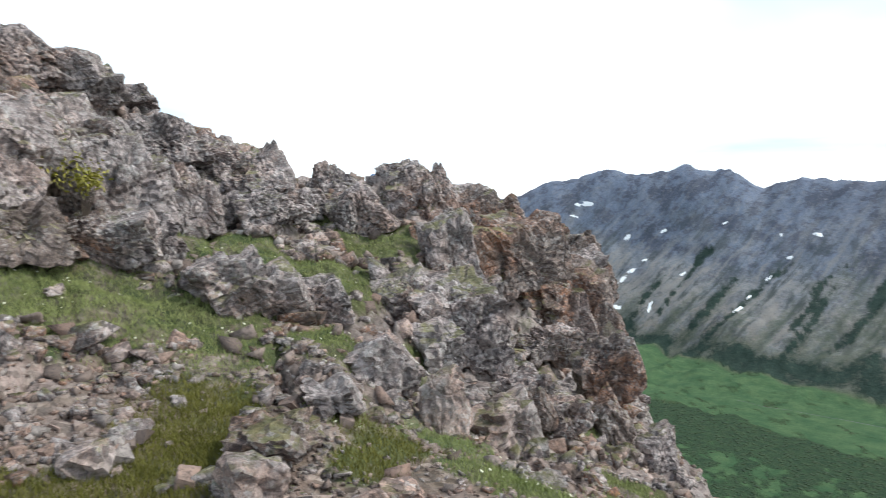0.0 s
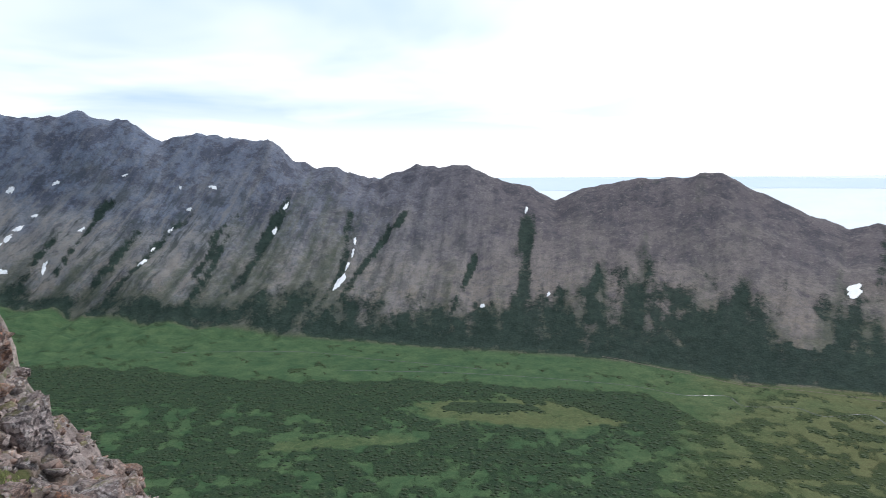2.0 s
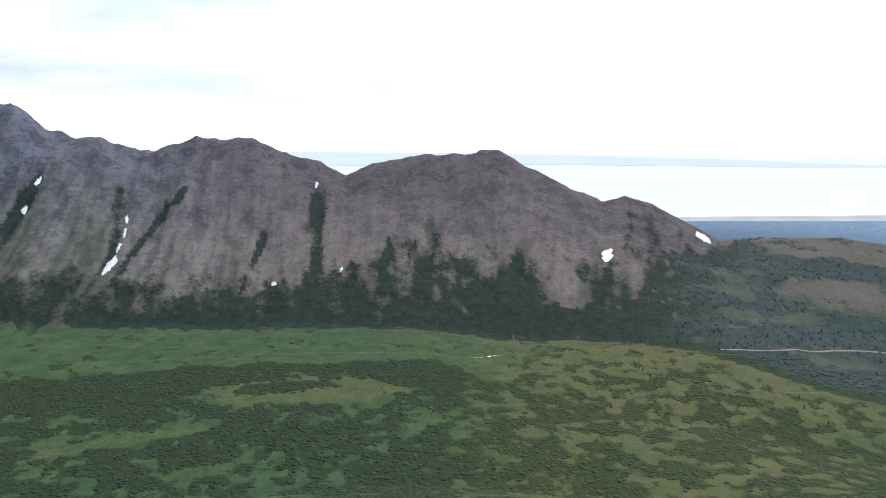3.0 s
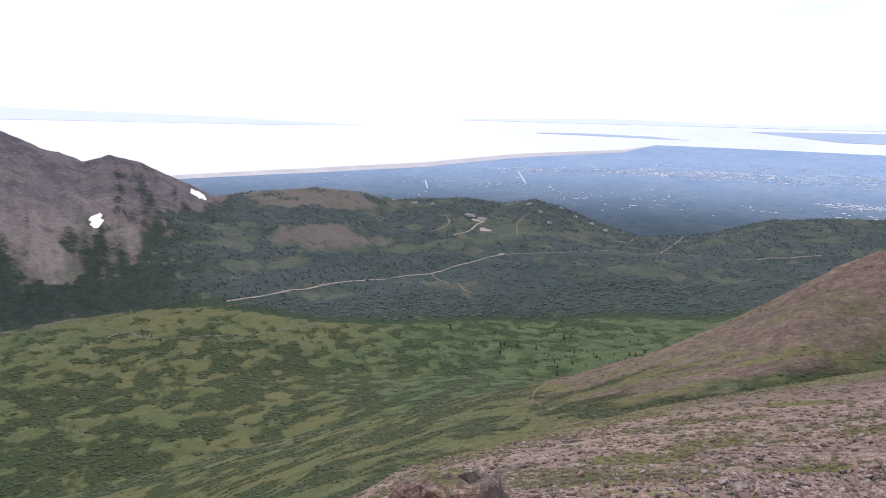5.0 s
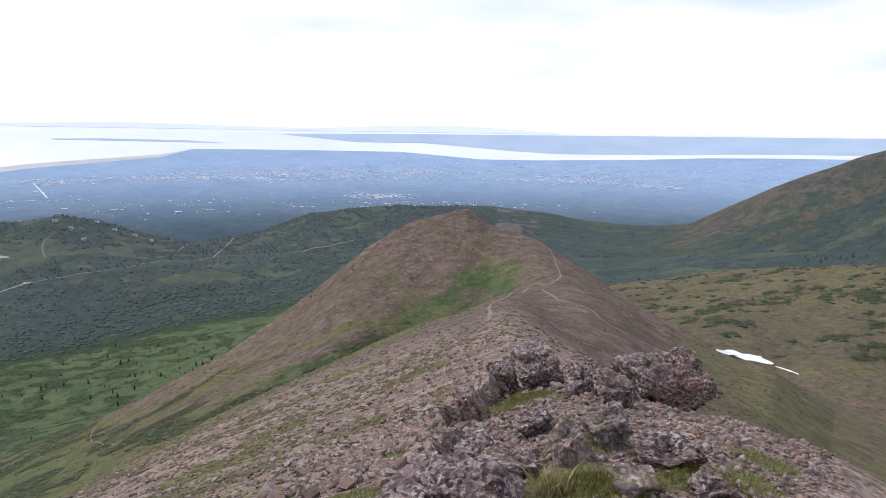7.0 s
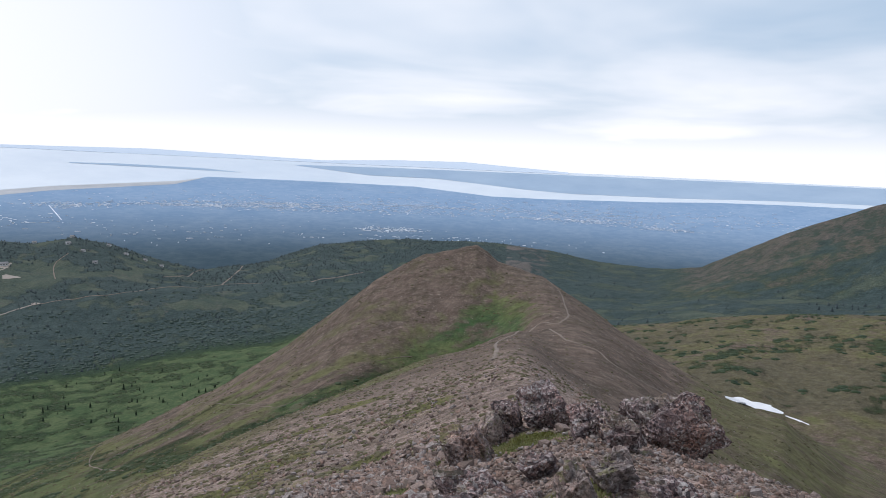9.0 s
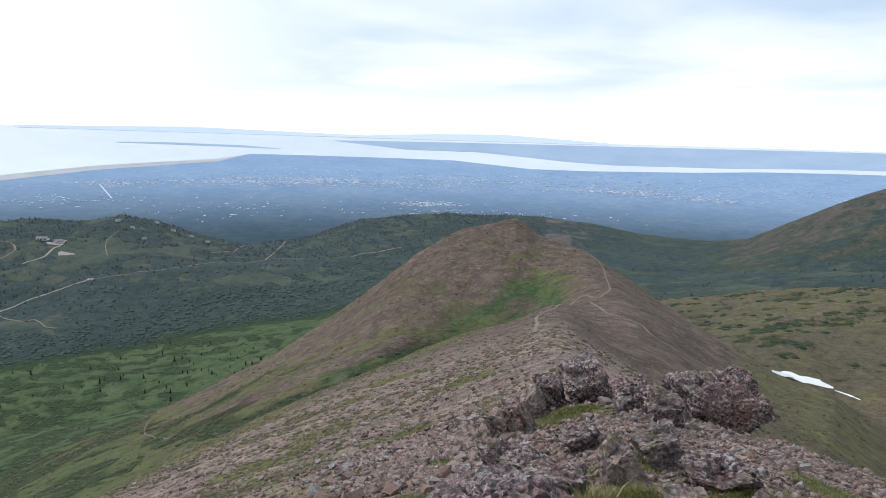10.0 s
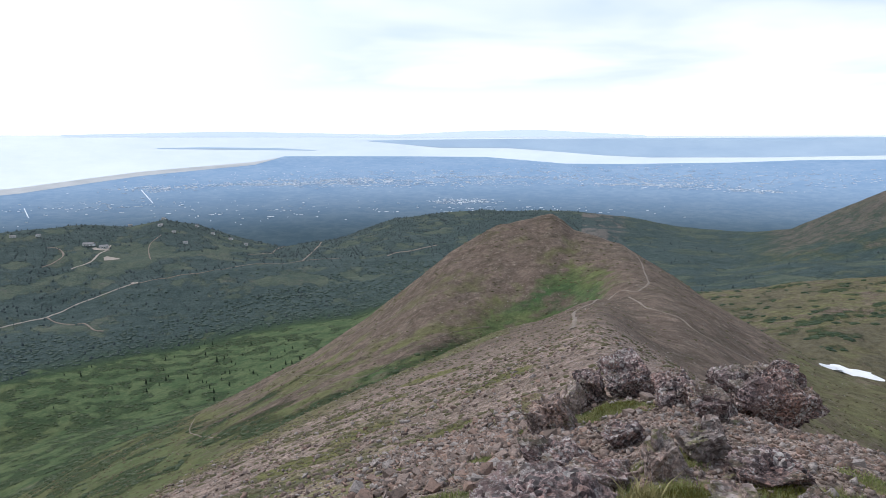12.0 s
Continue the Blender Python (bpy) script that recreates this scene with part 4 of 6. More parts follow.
TURF_PATCHES += [(152.3, -6.1, 35, 0), (151.8, -8.0, 40, 0), (148.5, -10.1, 50, 0), (158.9, -9.5, 45, 0), (149.5, -13.8, 35, 0), (140.6, -16.9, 40, 0), (137.7, -18.7, 45, 0),
                 (134.2, -20.0, 45, 0), (132.7, -13.1, 40, 0), (131.2, -14.9, 40, 0), (128.8, -16.2, 35, 0), (127.0, -19.7, 40, 0), (126.5, -21.4, 35, 0), (136.1, -16.0, 30, 0),
                 (142.6, -11.7, 25, 0), (147.9, -4.2, 25, 0)]
TURF_PATCHES += [(163.0, -13.7, 45, 1), (159.9, -14.0, 45, 1), (163.0, -16.7, 50, 1), (166.5, -17.9, 50, 1), (160.8, -16.6, 50, 1), (173.8, -17.9, 50, 1), (171.2, -18.0, 50, 1),
                 (158.5, -12.8, 35, 1), (161.8, -19.4, 45, 1), (158.1, -16.4, 35, 1), (146.1, -16.5, 40, 1), (147.6, -18.1, 35, 1), (175.1, -16.4, 35, 1), (168.5, -19.2, 40, 1), (162.1, -11.6, 25, 1)]
RIDGE_PATCHES = [(-15.7, -21.9, 0.7, 0), (-17.5, -27.9, 0.6, 0), (-12.4, -27.5, 0.3, 1), (-27.5, -26.2, 0.35, 0), (7.6, -25.0, 1.5, 0), (-3.5, -26.6, 0.5, 0),
                 (0.2, -29.3, 0.55, 0), (11.8, -26.6, 1.3, 0), (-4.5, -20.9, 1.7, 0), (-21.3, -26.9, 0.6, 0), (5, -22.5, 1.6, 0), (-33, -25.2, 0.35, 0)]
# the hillside's patches grow with their distance
TURF_PATCHES = [(b, d, min(1.1, 0.0017 * w * math.hypot(*sight(b, d, within=40))), dark) for b, d, w, dark in TURF_PATCHES]
RIDGE_PATCHES += [(-21.0, -27.2, 0.40, 1), (-19.0, -27.6, 0.30, 1), (-28.6, -25.6, 0.40, 1), (-31.0, -26.2, 0.30, 1), (-11.6, -26.2, 0.22, 1), (-15.0, -21.8, 0.45, 1), (-13.5, -22.6, 0.7, 0), (-11.8, -22.0, 0.5, 0), (-19, -25.3, 0.4, 0), (9, -23.6, 1.2, 0), (2, -20.6, 1.6, 0),
                  (14, -27.2, 1.2, 0), (-1, -24.5, 0.6, 0), (3, -27.5, 0.6, 0), (-8, -24.2, 0.5, 0), (-5.5, -28.6, 0.3, 1), (-34, -23.8, 0.4, 0), (0, -19.9, 2.0, 0)]
lawns = 0.0 * R
for b, d, w, dark in TURF_PATCHES + RIDGE_PATCHES:
    px, py = sight(b, d, within=40)
    rock_share *= 1 - smooth(w * 1.3, w * 0.6, np.hypot(X - px, Y - py) + 0.3 * w * small)
    if b > 100:
        np.maximum(lawns, smooth(w * 1.5, w * 0.7, np.hypot(X - px, Y - py)), out=lawns)
    gap = np.hypot(X - px, Y - py) + 0.35 * w * small
    np.maximum(turf, (0.80 + 0.4 * small) * smooth(w * 1.25, w * 0.7, gap), out=turf)
height = height - 0.75 * lawns * crag * (0.85 * jointed - 0.05)

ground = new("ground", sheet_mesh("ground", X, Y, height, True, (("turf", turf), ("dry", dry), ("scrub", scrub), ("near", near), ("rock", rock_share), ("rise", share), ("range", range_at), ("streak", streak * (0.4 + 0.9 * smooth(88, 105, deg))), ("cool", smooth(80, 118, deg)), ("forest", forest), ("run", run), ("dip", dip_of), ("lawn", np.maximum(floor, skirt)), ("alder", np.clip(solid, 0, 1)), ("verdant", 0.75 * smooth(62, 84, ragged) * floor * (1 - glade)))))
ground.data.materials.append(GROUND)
tagged(ground, "rocky alpine ridge, scrubby green valley and bare brown mountain range", "mountain ground", kind="structure")

# ---- lowland, sea and far shores behind the hills ----
COAST = [(-48, -1.4), (-34, -1.6), (-28.7, -1.74), (-23.9, -2.0), (-15.2, -2.24), (-10.5, -2.24), (-3.7, -1.7), (6.6, -1.63), (13.5, -1.6), (16, -2.2),
         (24.8, -2.95), (33, -4.0), (42.5, -4.66), (53, -5.2), (70, -6.2), (95, -7)]


def reach(dip):
    """Distance at which the wide lowland is set for a dip; the far country is drawn in."""
    return 1950 + 2900 * np.clip((dip + 11) / 11.6, 0, 1) ** 1.5


def shore_sheet(name, b0, b1, low, top, rows, nearer, material, label, category):
    b = np.arange(b0, b1 + 0.01, 0.25)
    lo, hi = np.interp(b, *np.array(sorted(low), float).T), np.interp(b, *np.array(sorted(top), float).T)
    dips = lo[:, None] + (hi - lo)[:, None] * np.linspace(0, 1, rows)[None, :]
    r = reach(dips) * nearer
    t = np.radians(b)[:, None]
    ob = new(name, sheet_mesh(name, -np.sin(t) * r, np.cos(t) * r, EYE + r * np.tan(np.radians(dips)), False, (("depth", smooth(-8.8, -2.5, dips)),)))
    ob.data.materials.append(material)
    return tagged(ob, label, category, kind="structure")


# last value: emission standing in for bright haze over the water
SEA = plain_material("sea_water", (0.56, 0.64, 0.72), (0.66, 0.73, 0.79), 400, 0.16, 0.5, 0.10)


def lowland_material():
    """Wooded plain with clearings; haze is painted in, bluer and paler with distance."""
    n = Nodes("hazed_wooded_lowland", 0.95, 0.0)
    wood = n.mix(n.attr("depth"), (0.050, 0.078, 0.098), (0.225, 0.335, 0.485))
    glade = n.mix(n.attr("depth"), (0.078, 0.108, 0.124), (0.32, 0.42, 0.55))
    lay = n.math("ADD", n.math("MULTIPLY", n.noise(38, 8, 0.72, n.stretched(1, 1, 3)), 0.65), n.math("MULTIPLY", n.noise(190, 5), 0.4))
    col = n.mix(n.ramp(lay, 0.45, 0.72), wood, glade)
    # weak emission adds the veil of haze over the plain
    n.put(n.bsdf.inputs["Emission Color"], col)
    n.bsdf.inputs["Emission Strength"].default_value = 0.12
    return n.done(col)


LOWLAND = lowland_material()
# mud colour, with a little emission for the haze above it
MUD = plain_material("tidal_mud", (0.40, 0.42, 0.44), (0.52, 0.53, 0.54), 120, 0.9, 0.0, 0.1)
# haze before the far shores is mixed into their colour, plus a faint glow
FARLAND = plain_material("hazed_distant_land", (0.31, 0.41, 0.53), (0.37, 0.47, 0.58), 300, 0.95, 0.0, 0.15)
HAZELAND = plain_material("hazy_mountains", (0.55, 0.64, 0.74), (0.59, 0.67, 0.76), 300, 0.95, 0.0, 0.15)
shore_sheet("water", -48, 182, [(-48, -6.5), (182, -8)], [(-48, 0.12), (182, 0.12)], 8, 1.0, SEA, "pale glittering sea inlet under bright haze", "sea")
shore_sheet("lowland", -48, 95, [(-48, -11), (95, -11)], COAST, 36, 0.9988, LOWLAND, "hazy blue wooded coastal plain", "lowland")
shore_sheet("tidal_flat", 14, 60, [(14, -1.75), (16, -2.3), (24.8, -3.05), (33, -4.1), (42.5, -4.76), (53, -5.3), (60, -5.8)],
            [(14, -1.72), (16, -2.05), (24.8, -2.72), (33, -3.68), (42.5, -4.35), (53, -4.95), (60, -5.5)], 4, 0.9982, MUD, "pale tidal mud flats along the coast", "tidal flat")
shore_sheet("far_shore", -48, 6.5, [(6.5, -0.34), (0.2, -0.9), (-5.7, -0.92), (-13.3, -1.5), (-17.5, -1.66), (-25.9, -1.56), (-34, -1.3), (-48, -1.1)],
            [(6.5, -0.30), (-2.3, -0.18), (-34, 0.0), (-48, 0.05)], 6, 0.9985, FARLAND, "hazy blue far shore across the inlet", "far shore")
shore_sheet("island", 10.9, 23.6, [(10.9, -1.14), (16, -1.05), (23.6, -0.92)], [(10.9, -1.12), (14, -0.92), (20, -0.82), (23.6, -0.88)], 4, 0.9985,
            FARLAND, "long low haze-blue island in the inlet", "island")
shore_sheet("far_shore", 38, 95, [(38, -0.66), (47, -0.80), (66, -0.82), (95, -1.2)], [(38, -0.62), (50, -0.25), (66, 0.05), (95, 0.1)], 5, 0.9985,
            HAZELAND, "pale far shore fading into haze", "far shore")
peak = bmesh.new()
bmesh.ops.create_cone(peak, segments=48, radius1=700, radius2=5, depth=640, cap_ends=False)
bmesh.ops.subdivide_edges(peak, edges=list(peak.edges), cuts=5, use_grid_fill=True)
for v in peak.verts:
    v.co += Vector((v.co.x, v.co.y, 0)) * 0.35 * noise.fractal(v.co / 240, 1.0, 2.0, 4)
mesh = bpy.data.meshes.new("far_peak")
peak.to_mesh(mesh), peak.free()
# the peak's blue and its slight glow are haze put into the material
FARPEAK = plain_material("haze_blue_peak", (0.11, 0.16, 0.26), (0.15, 0.21, 0.32), 200, 0.95, 0.0, 0.1)
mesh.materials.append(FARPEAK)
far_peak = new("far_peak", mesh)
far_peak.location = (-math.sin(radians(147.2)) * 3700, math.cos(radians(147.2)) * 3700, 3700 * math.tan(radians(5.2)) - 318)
tagged(far_peak, "haze-blue distant mountain peak behind the crag", "mountain", kind="structure")
# pale only by the haze painted into the material
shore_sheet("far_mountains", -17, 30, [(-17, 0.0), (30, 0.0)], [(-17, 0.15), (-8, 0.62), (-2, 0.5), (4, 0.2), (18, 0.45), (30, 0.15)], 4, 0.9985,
            HAZELAND, "faint mountains paled by haze on the horizon", "far mountains")

# ---- rocks ----


def place(bearing, dip, far, up=0.0):
    """A place seen at this bearing and dip, far metres from the summit's middle."""
    b, d = radians(bearing), radians(dip)
    return Vector((-math.sin(b) * math.cos(d) * far, math.cos(b) * math.cos(d) * far, EYE + math.sin(d) * far + up))


def from_bmesh(name, bm, materials):
    mesh = bpy.data.meshes.new(name)
    bm.to_mesh(mesh)
    bm.free()
    for m in materials:
        mesh.materials.append(m)
    return mesh


def part(name, bm, material, parent, label=""):
    """One mesh under a thing or a part."""
    ob = new(name, from_bmesh(name, bm, [material]))
    ob.parent = parent
    return tagged(ob, label)


def rock_mesh(name, size, material, seed, levels=4, planes=9, rough=0.2, point=0.0, crack=0.2):
    """An angular block: a ball cut by random planes, split along joints and roughened."""
    rng = np.random.RandomState(seed)
    bm = bmesh.new()
    bmesh.ops.create_icosphere(bm, subdivisions=levels, radius=1.0)
    d = np.array([v.co[:] for v in bm.verts])
    joints = np.array([(0.93, 0.15, 0.33), (-0.25, 0.95, 0.18), (-0.28, -0.2, 0.94)])      # the rock splits along three joint sets
    normals = np.concatenate([joints, -joints]) + rng.normal(0, 0.16, (6, 3))
    normals = np.concatenate([normals, rng.normal(size=(planes - 5, 3)) * (1, 1, 0.8)])
    normals /= np.linalg.norm(normals, axis=1, keepdims=True)
    reach_of = np.concatenate([rng.uniform(0.55, 0.9, 6), rng.uniform(0.75, 1.1, planes - 5)])
    cut = reach_of[None, :] / np.maximum(d @ normals.T, 0.08)
    radius = -np.log(np.exp(-60 * np.minimum(cut, 4)).sum(1) + np.exp(-60 * 1.45)) / 60
    base = d * radius[:, None]
    span = np.abs(base).max(0)
    half = np.array(size) / 2
    shift = Vector(rng.uniform(-50, 50, 3))
    unit = max(0.25, float(np.mean(size)) * 0.30)
    for v, b in zip(bm.verts, base / span):
        if point:
            k = 1 - point * max(0.0, b[2] + 0.35) / 1.35
            b = b * (k, k, 1)
        p = Vector(b * half)
        q = Vector((p.x, p.y, p.z * 0.55)) / unit + shift
        cells, corners = noise.voronoi(q)
        gap = cells[1] - cells[0]
        lump = noise.cell(corners[0] * 3.1)
        small_cells, small_corners = noise.voronoi(q * 2.7)
        chip = noise.cell(small_corners[0] * 5.3) * 0.45 - 0.35 * max(0.0, 1 - (small_cells[1] - small_cells[0]) / 0.14)
        fine = noise.fractal(p * (6.0 / unit) + shift, 0.6, 2.1, 5)
        amount = rough * unit * (0.8 * lump + 0.62 * chip + 0.15 * fine) - 0.7 * crack * unit * max(0.0, 1 - gap / 0.09)
        v.co = p + Vector(b).normalized() * amount
    mesh = from_bmesh(name, bm, [material])
    return mesh


KINDS = {"GREY": ROCK_GREY, "RUST": ROCK_RUST, "PALE": ROCK_PALE, "DARK": ROCK_DARK}
WORDS = {"GREY": "weathered grey lichen-spotted", "RUST": "rust-stained reddish brown", "PALE": "pale pinkish grey", "DARK": "dark purplish grey"}


def rock(name, row, seed, label, category, group, levels=4, point=0.0, tall=1.0, deep=0.9, turn=None, rough=0.2):
    bearing, dip, far, wide_m, high_m, kind = row
    x, y = sight(bearing, dip - 0.35 * math.degrees(high_m / far), within=32)
    hit = math.hypot(x, y)
    if hit > 1.5 * far or hit < 0.45 * far:
        hit = far
    k = hit / (far * math.cos(radians(dip)))
    mesh = rock_mesh(name, (wide_m * 1.06 * k, wide_m * deep * k, high_m * tall * 1.06 * k), KINDS[kind], seed, levels, rough=rough, point=point)
    ob = new(name, mesh)
    at = place(bearing, dip, far * k)
    at += (at - Vector((0, 0, EYE))).normalized() * wide_m * k * 0.12      # bedded back into the slope
    rng = random.Random(seed)
    spin = rng.uniform(-12, 12) if turn is None else turn
    ob.matrix_world = Matrix.Translation(at) @ pose(0, 0, 0, rng.uniform(-7, 7), rng.uniform(-7, 7), (148 if bearing > 90 else -15) + spin)
    low = min((ob.matrix_world @ v.co).z for v in mesh.vertices)
    under = ground_z(at.x, at.y)
    if low > under - 0.08:                      # settle it into the slope
        ob.location.z -= low - under + 0.08
    return tagged(ob, label, category, group)


CLIFF = [(134.1, -3.6, 17, 4.87, 4.1, "RUST"), (128.9, -5.2, 18, 2.03, 3.6, "RUST"), (127.9, -12.6, 18.3, 1.8, 2.9, "RUST"), (125.4, -17.9, 18, 2.34, 3.3, "GREY"),
         (121.1, -21.1, 17.5, 1.97, 2.1, "GREY"), (117.6, -23.9, 17, 1.77, 1.5, "GREY"), (138.9, -8.4, 15, 2.08, 1.9, "GREY"),
         (132.8, -13.4, 15, 2.21, 1.7, "GREY"), (139, 2.2, 16, 1.6, 1.0, "GREY"), (140.6, -1.7, 14.5, 1.38, 2.0, "GREY"), (136.6, 1.6, 17, 1.6, 1.1, "RUST")]
SPIRES = [(141.6, 3.6, 13, 1.05, 1.5, "GREY"), (144.6, 4.9, 13.5, 1.4, 1.3, "GREY"), (150.6, 5.4, 14, 1.0, 0.85, "GREY"), (155.9, 5.6, 13, 1.1, 1.2, "GREY")]
CRAGS = [(154, 4.0, 13, 1.47, 1.02, "GREY"), (147.8, 3.1, 13, 1.58, 1.2, "GREY"), (165.8, 4.3, 9.4, 1.39, 1.55, "GREY"), (160.4, 3.0, 9.6, 0.83, 0.95, "GREY"),
         (172.1, 12.8, 12.5, 1.74, 1.1, "GREY"), (174.6, 14.6, 12.5, 0.8, 0.6, "GREY"), (167.8, 11.3, 12.5, 1.41, 1.0, "GREY"), (162.7, 7.7, 12.5, 1.84, 1.0, "GREY"),
         (158.8, 5.6, 12.5, 1.41, 0.8, "GREY"), (162.8, 5.2, 10.5, 0.82, 0.95, "GREY"), (155.2, 2.5, 11, 1.24, 0.9, "GREY"), (171.8, 7.0, 9.6, 2.3, 1.7, "GREY"),
         (171.4, 0.5, 7.3, 1.15, 0.66, "RUST"), (166.2, 0.0, 7.3, 1.1, 0.7, "GREY"), (174.5, 4.0, 8.6, 1.2, 1.3, "GREY")]
BLOCKS = [(141.4, -13.4, 8.3, 0.68, 1.19, "PALE"), (146.1, -10.3, 8.2, 1.14, 1.07, "GREY"), (136.2, -15.6, 9, 1.17, 0.94, "PALE"), (130.4, -20.5, 10, 1.39, 1.04, "GREY"),
          (155.4, -4.9, 7.2, 0.94, 0.81, "GREY"), (151.3, -5.5, 7.6, 0.86, 0.73, "GREY"), (154.7, -15.8, 5.2, 0.77, 0.5, "RUST"), (132.8, -9.6, 12, 1.46, 0.94, "GREY"),
          (144.7, -5.4, 10.5, 1.37, 1.09, "GREY"), (127.4, -23.8, 9.5, 1.07, 0.66, "GREY"), (150.3, -13.0, 6.6, 0.63, 0.4, "GREY"), (158.1, -3.7, 6.6, 1.09, 0.69, "GREY"),
          (138.2, -5.2, 13, 1.2, 1.0, "GREY"), (124.0, -21.5, 13, 1.1, 0.8, "GREY")]
LOOSE = [(156.2, -18.3, 4.6, 0.48, 0.32, "PALE"), (140.1, -21.5, 4.4, 0.34, 0.21, "PALE"), (147.7, -21.2, 4.3, 0.34, 0.22, "PALE"), (170.3, -3.5, 6.2, 0.24, 0.11, "PALE"),
         (167.6, -15.6, 4.2, 0.33, 0.22, "PALE"), (152.5, -21.0, 4.2, 0.3, 0.2, "RUST"), (144.5, -19.5, 4.6, 0.36, 0.22, "PALE"), (158.8, -20.0, 4.2, 0.26, 0.17, "GREY")]
FRONT = [(-12.9, -20.3, 11, 0.67, 0.86, "DARK"), (-16.3, -19.3, 11.2, 1.1, 0.85, "DARK"), (-19.8, -19.6, 11, 1.05, 0.8, "DARK"), (-22.4, -20.4, 10.6, 0.83, 0.55, "DARK"),
         (-26.3, -19.3, 10, 1.56, 1.02, "DARK"), (-21.7, -22.7, 8.2, 0.71, 0.61, "PALE"), (-18.6, -24.3, 8, 0.62, 0.66, "PALE"), (-7.8, -28.2, 5.6, 1.22, 0.66, "DARK"),
         (-10.5, -25.7, 6.2, 0.81, 0.42, "DARK"), (4.5, -30.2, 5, 0.43, 0.28, "DARK"), (-20.9, -28.9, 4.6, 0.48, 0.22, "DARK"), (-30.3, -25.4, 5.6, 0.53, 0.3, "DARK"),
         (-26.8, -23.8, 7.6, 0.95, 0.34, "DARK"), (-9.2, -22.6, 10, 0.95, 0.78, "PALE"), (-11.2, -21.3, 10, 0.43, 0.72, "PALE")]
LEDGE = [(28.4, -30.9, 5.6, 0.86, 0.8, "RUST"), (39.5, -31.4, 5.6, 0.29, 0.2, "DARK"), (11.8, -32.3, 5.4, 0.28, 0.15, "DARK"), (-34.0, -27.0, 6.0, 0.5, 0.3, "DARK"),
         (-24.5, -26.6, 5.6, 0.4, 0.2, "PALE"), (-13.8, -26.6, 5.8, 0.5, 0.25, "DARK"), (-15.8, -23.6, 8.2, 0.6, 0.35, "DARK")]



def broken(name, row, seed, parent, levels=4, rough=0.22):
    """A rock mass split into blocks that lean on one another."""
    bearing, dip, far, wide_m, high_m, kind = row
    rng = random.Random(seed)
    pieces = ((-0.30, -0.20, 0.60), (0.28, -0.26, 0.62), (0.05, 0.12, 0.66), (-0.22, 0.30, 0.44), (0.30, 0.24, 0.42))
    if name == "buttress":                      # the cliff slants down to its outer edge
        pieces = ((-0.18, -0.24, 0.58), (0.24, -0.24, 0.62), (0.10, 0.08, 0.68), (0.28, 0.27, 0.46), (-0.24, 0.04, 0.42))
    for u, v, k in pieces:
        u, v = u + rng.uniform(-0.07, 0.07), v + rng.uniform(-0.06, 0.06)
        piece = (bearing + math.degrees(u * wide_m / far), dip + math.degrees(v * high_m / far), far * rng.uniform(0.98, 1.02),
                 wide_m * k * rng.uniform(0.9, 1.12), high_m * k * rng.uniform(0.95, 1.2), kind if rng.random() < 0.7 else rng.choice(("GREY", "RUST", "DARK")))
        ob = rock(name, piece, seed * 7 + int(1000 * k), WORDS[piece[5]] + " face", "", "", levels, deep=0.85, rough=rough)
        ob.parent = parent
        ob.matrix_parent_inverse = parent.matrix_world.inverted()


cliff = tagged(new("cliff"), "jagged rust-stained rock cliff dropping off the hillside", "cliff")
cliff.matrix_world = Matrix.Translation(place(132, -10, 17))
for k, row in enumerate(CLIFF):
    if row[3] > 1.9:
        broken("buttress", (row[0] + 0.5, *row[1:]), 100 + k, cliff, 5 if row[3] > 4 else 4, 0.30)
        continue
    ob = rock("buttress", row, 100 + k, WORDS[row[5]] + " face", "", "", 4, deep=0.8, rough=0.38)
    ob.parent = cliff
    ob.matrix_parent_inverse = cliff.matrix_world.inverted()
for k, row in enumerate(SPIRES):
    row = (row[0], row[1] - 0.9, *row[2:])
    rock("rock_spire", row, 140 + k, "pointed grey rock spire on the jagged skyline", "rock spire", "skyline spires", 4, point=0.55, rough=0.34)
for k, row in enumerate(CRAGS):
    row = (row[0], row[1] - (0 if row[1] < 2.6 else 0.9 if row[1] < 9 else 0.2), *row[2:])
    crag_thing = tagged(new("crag"), WORDS[row[5]] + " crag of broken blocks standing out of the slope", "crag", "hillside crags")
    crag_thing.matrix_world = Matrix.Translation(place(row[0], row[1] - 2, row[2]))
    for side, big in ((0.10, 0.88), (-0.26, 0.66)):
        piece = (row[0] + math.degrees(side * row[3] / row[2]), row[1] - 1.5 * abs(side), row[2], row[3] * 1.12 * big, row[4] * 1.05 * big, row[5])
        ob = rock("rock_face", piece, 170 + 3 * k + int(4 * big), WORDS[row[5]] + " face", "", "", 5, rough=0.30)
        ob.parent = crag_thing
        ob.matrix_parent_inverse = crag_thing.matrix_world.inverted()
for k, row in enumerate(BLOCKS):
    row = (*row[:3], row[3] * 0.86, row[4] * 0.86, row[5])
    rock("rock_block", row, 200 + k, WORDS[row[5]] + " rock block half buried in turf", "rock", "hillside blocks", 5 if row[3] > 1.1 else 4, rough=0.3)
for k, row in enumerate(LOOSE):
    rock("loose_rock", row, 230 + k, WORDS[row[5]] + " loose rock lying on gravel", "rock", "loose rocks", 3)
for k, row in enumerate(FRONT):
    row = (row[0], row[1] - 0.4, row[2], row[3] * 0.86, row[4] * 0.86, row[5])
    rock("boulder", row, 260 + k, WORDS[row[5]] + (" boulder on the gravelly ridge" if row[3] > 0.6 else " rock bedded in the ridge gravel"), "boulder", "ridge boulders",
         5 if row[3] > 0.6 else 4, rough=0.32)
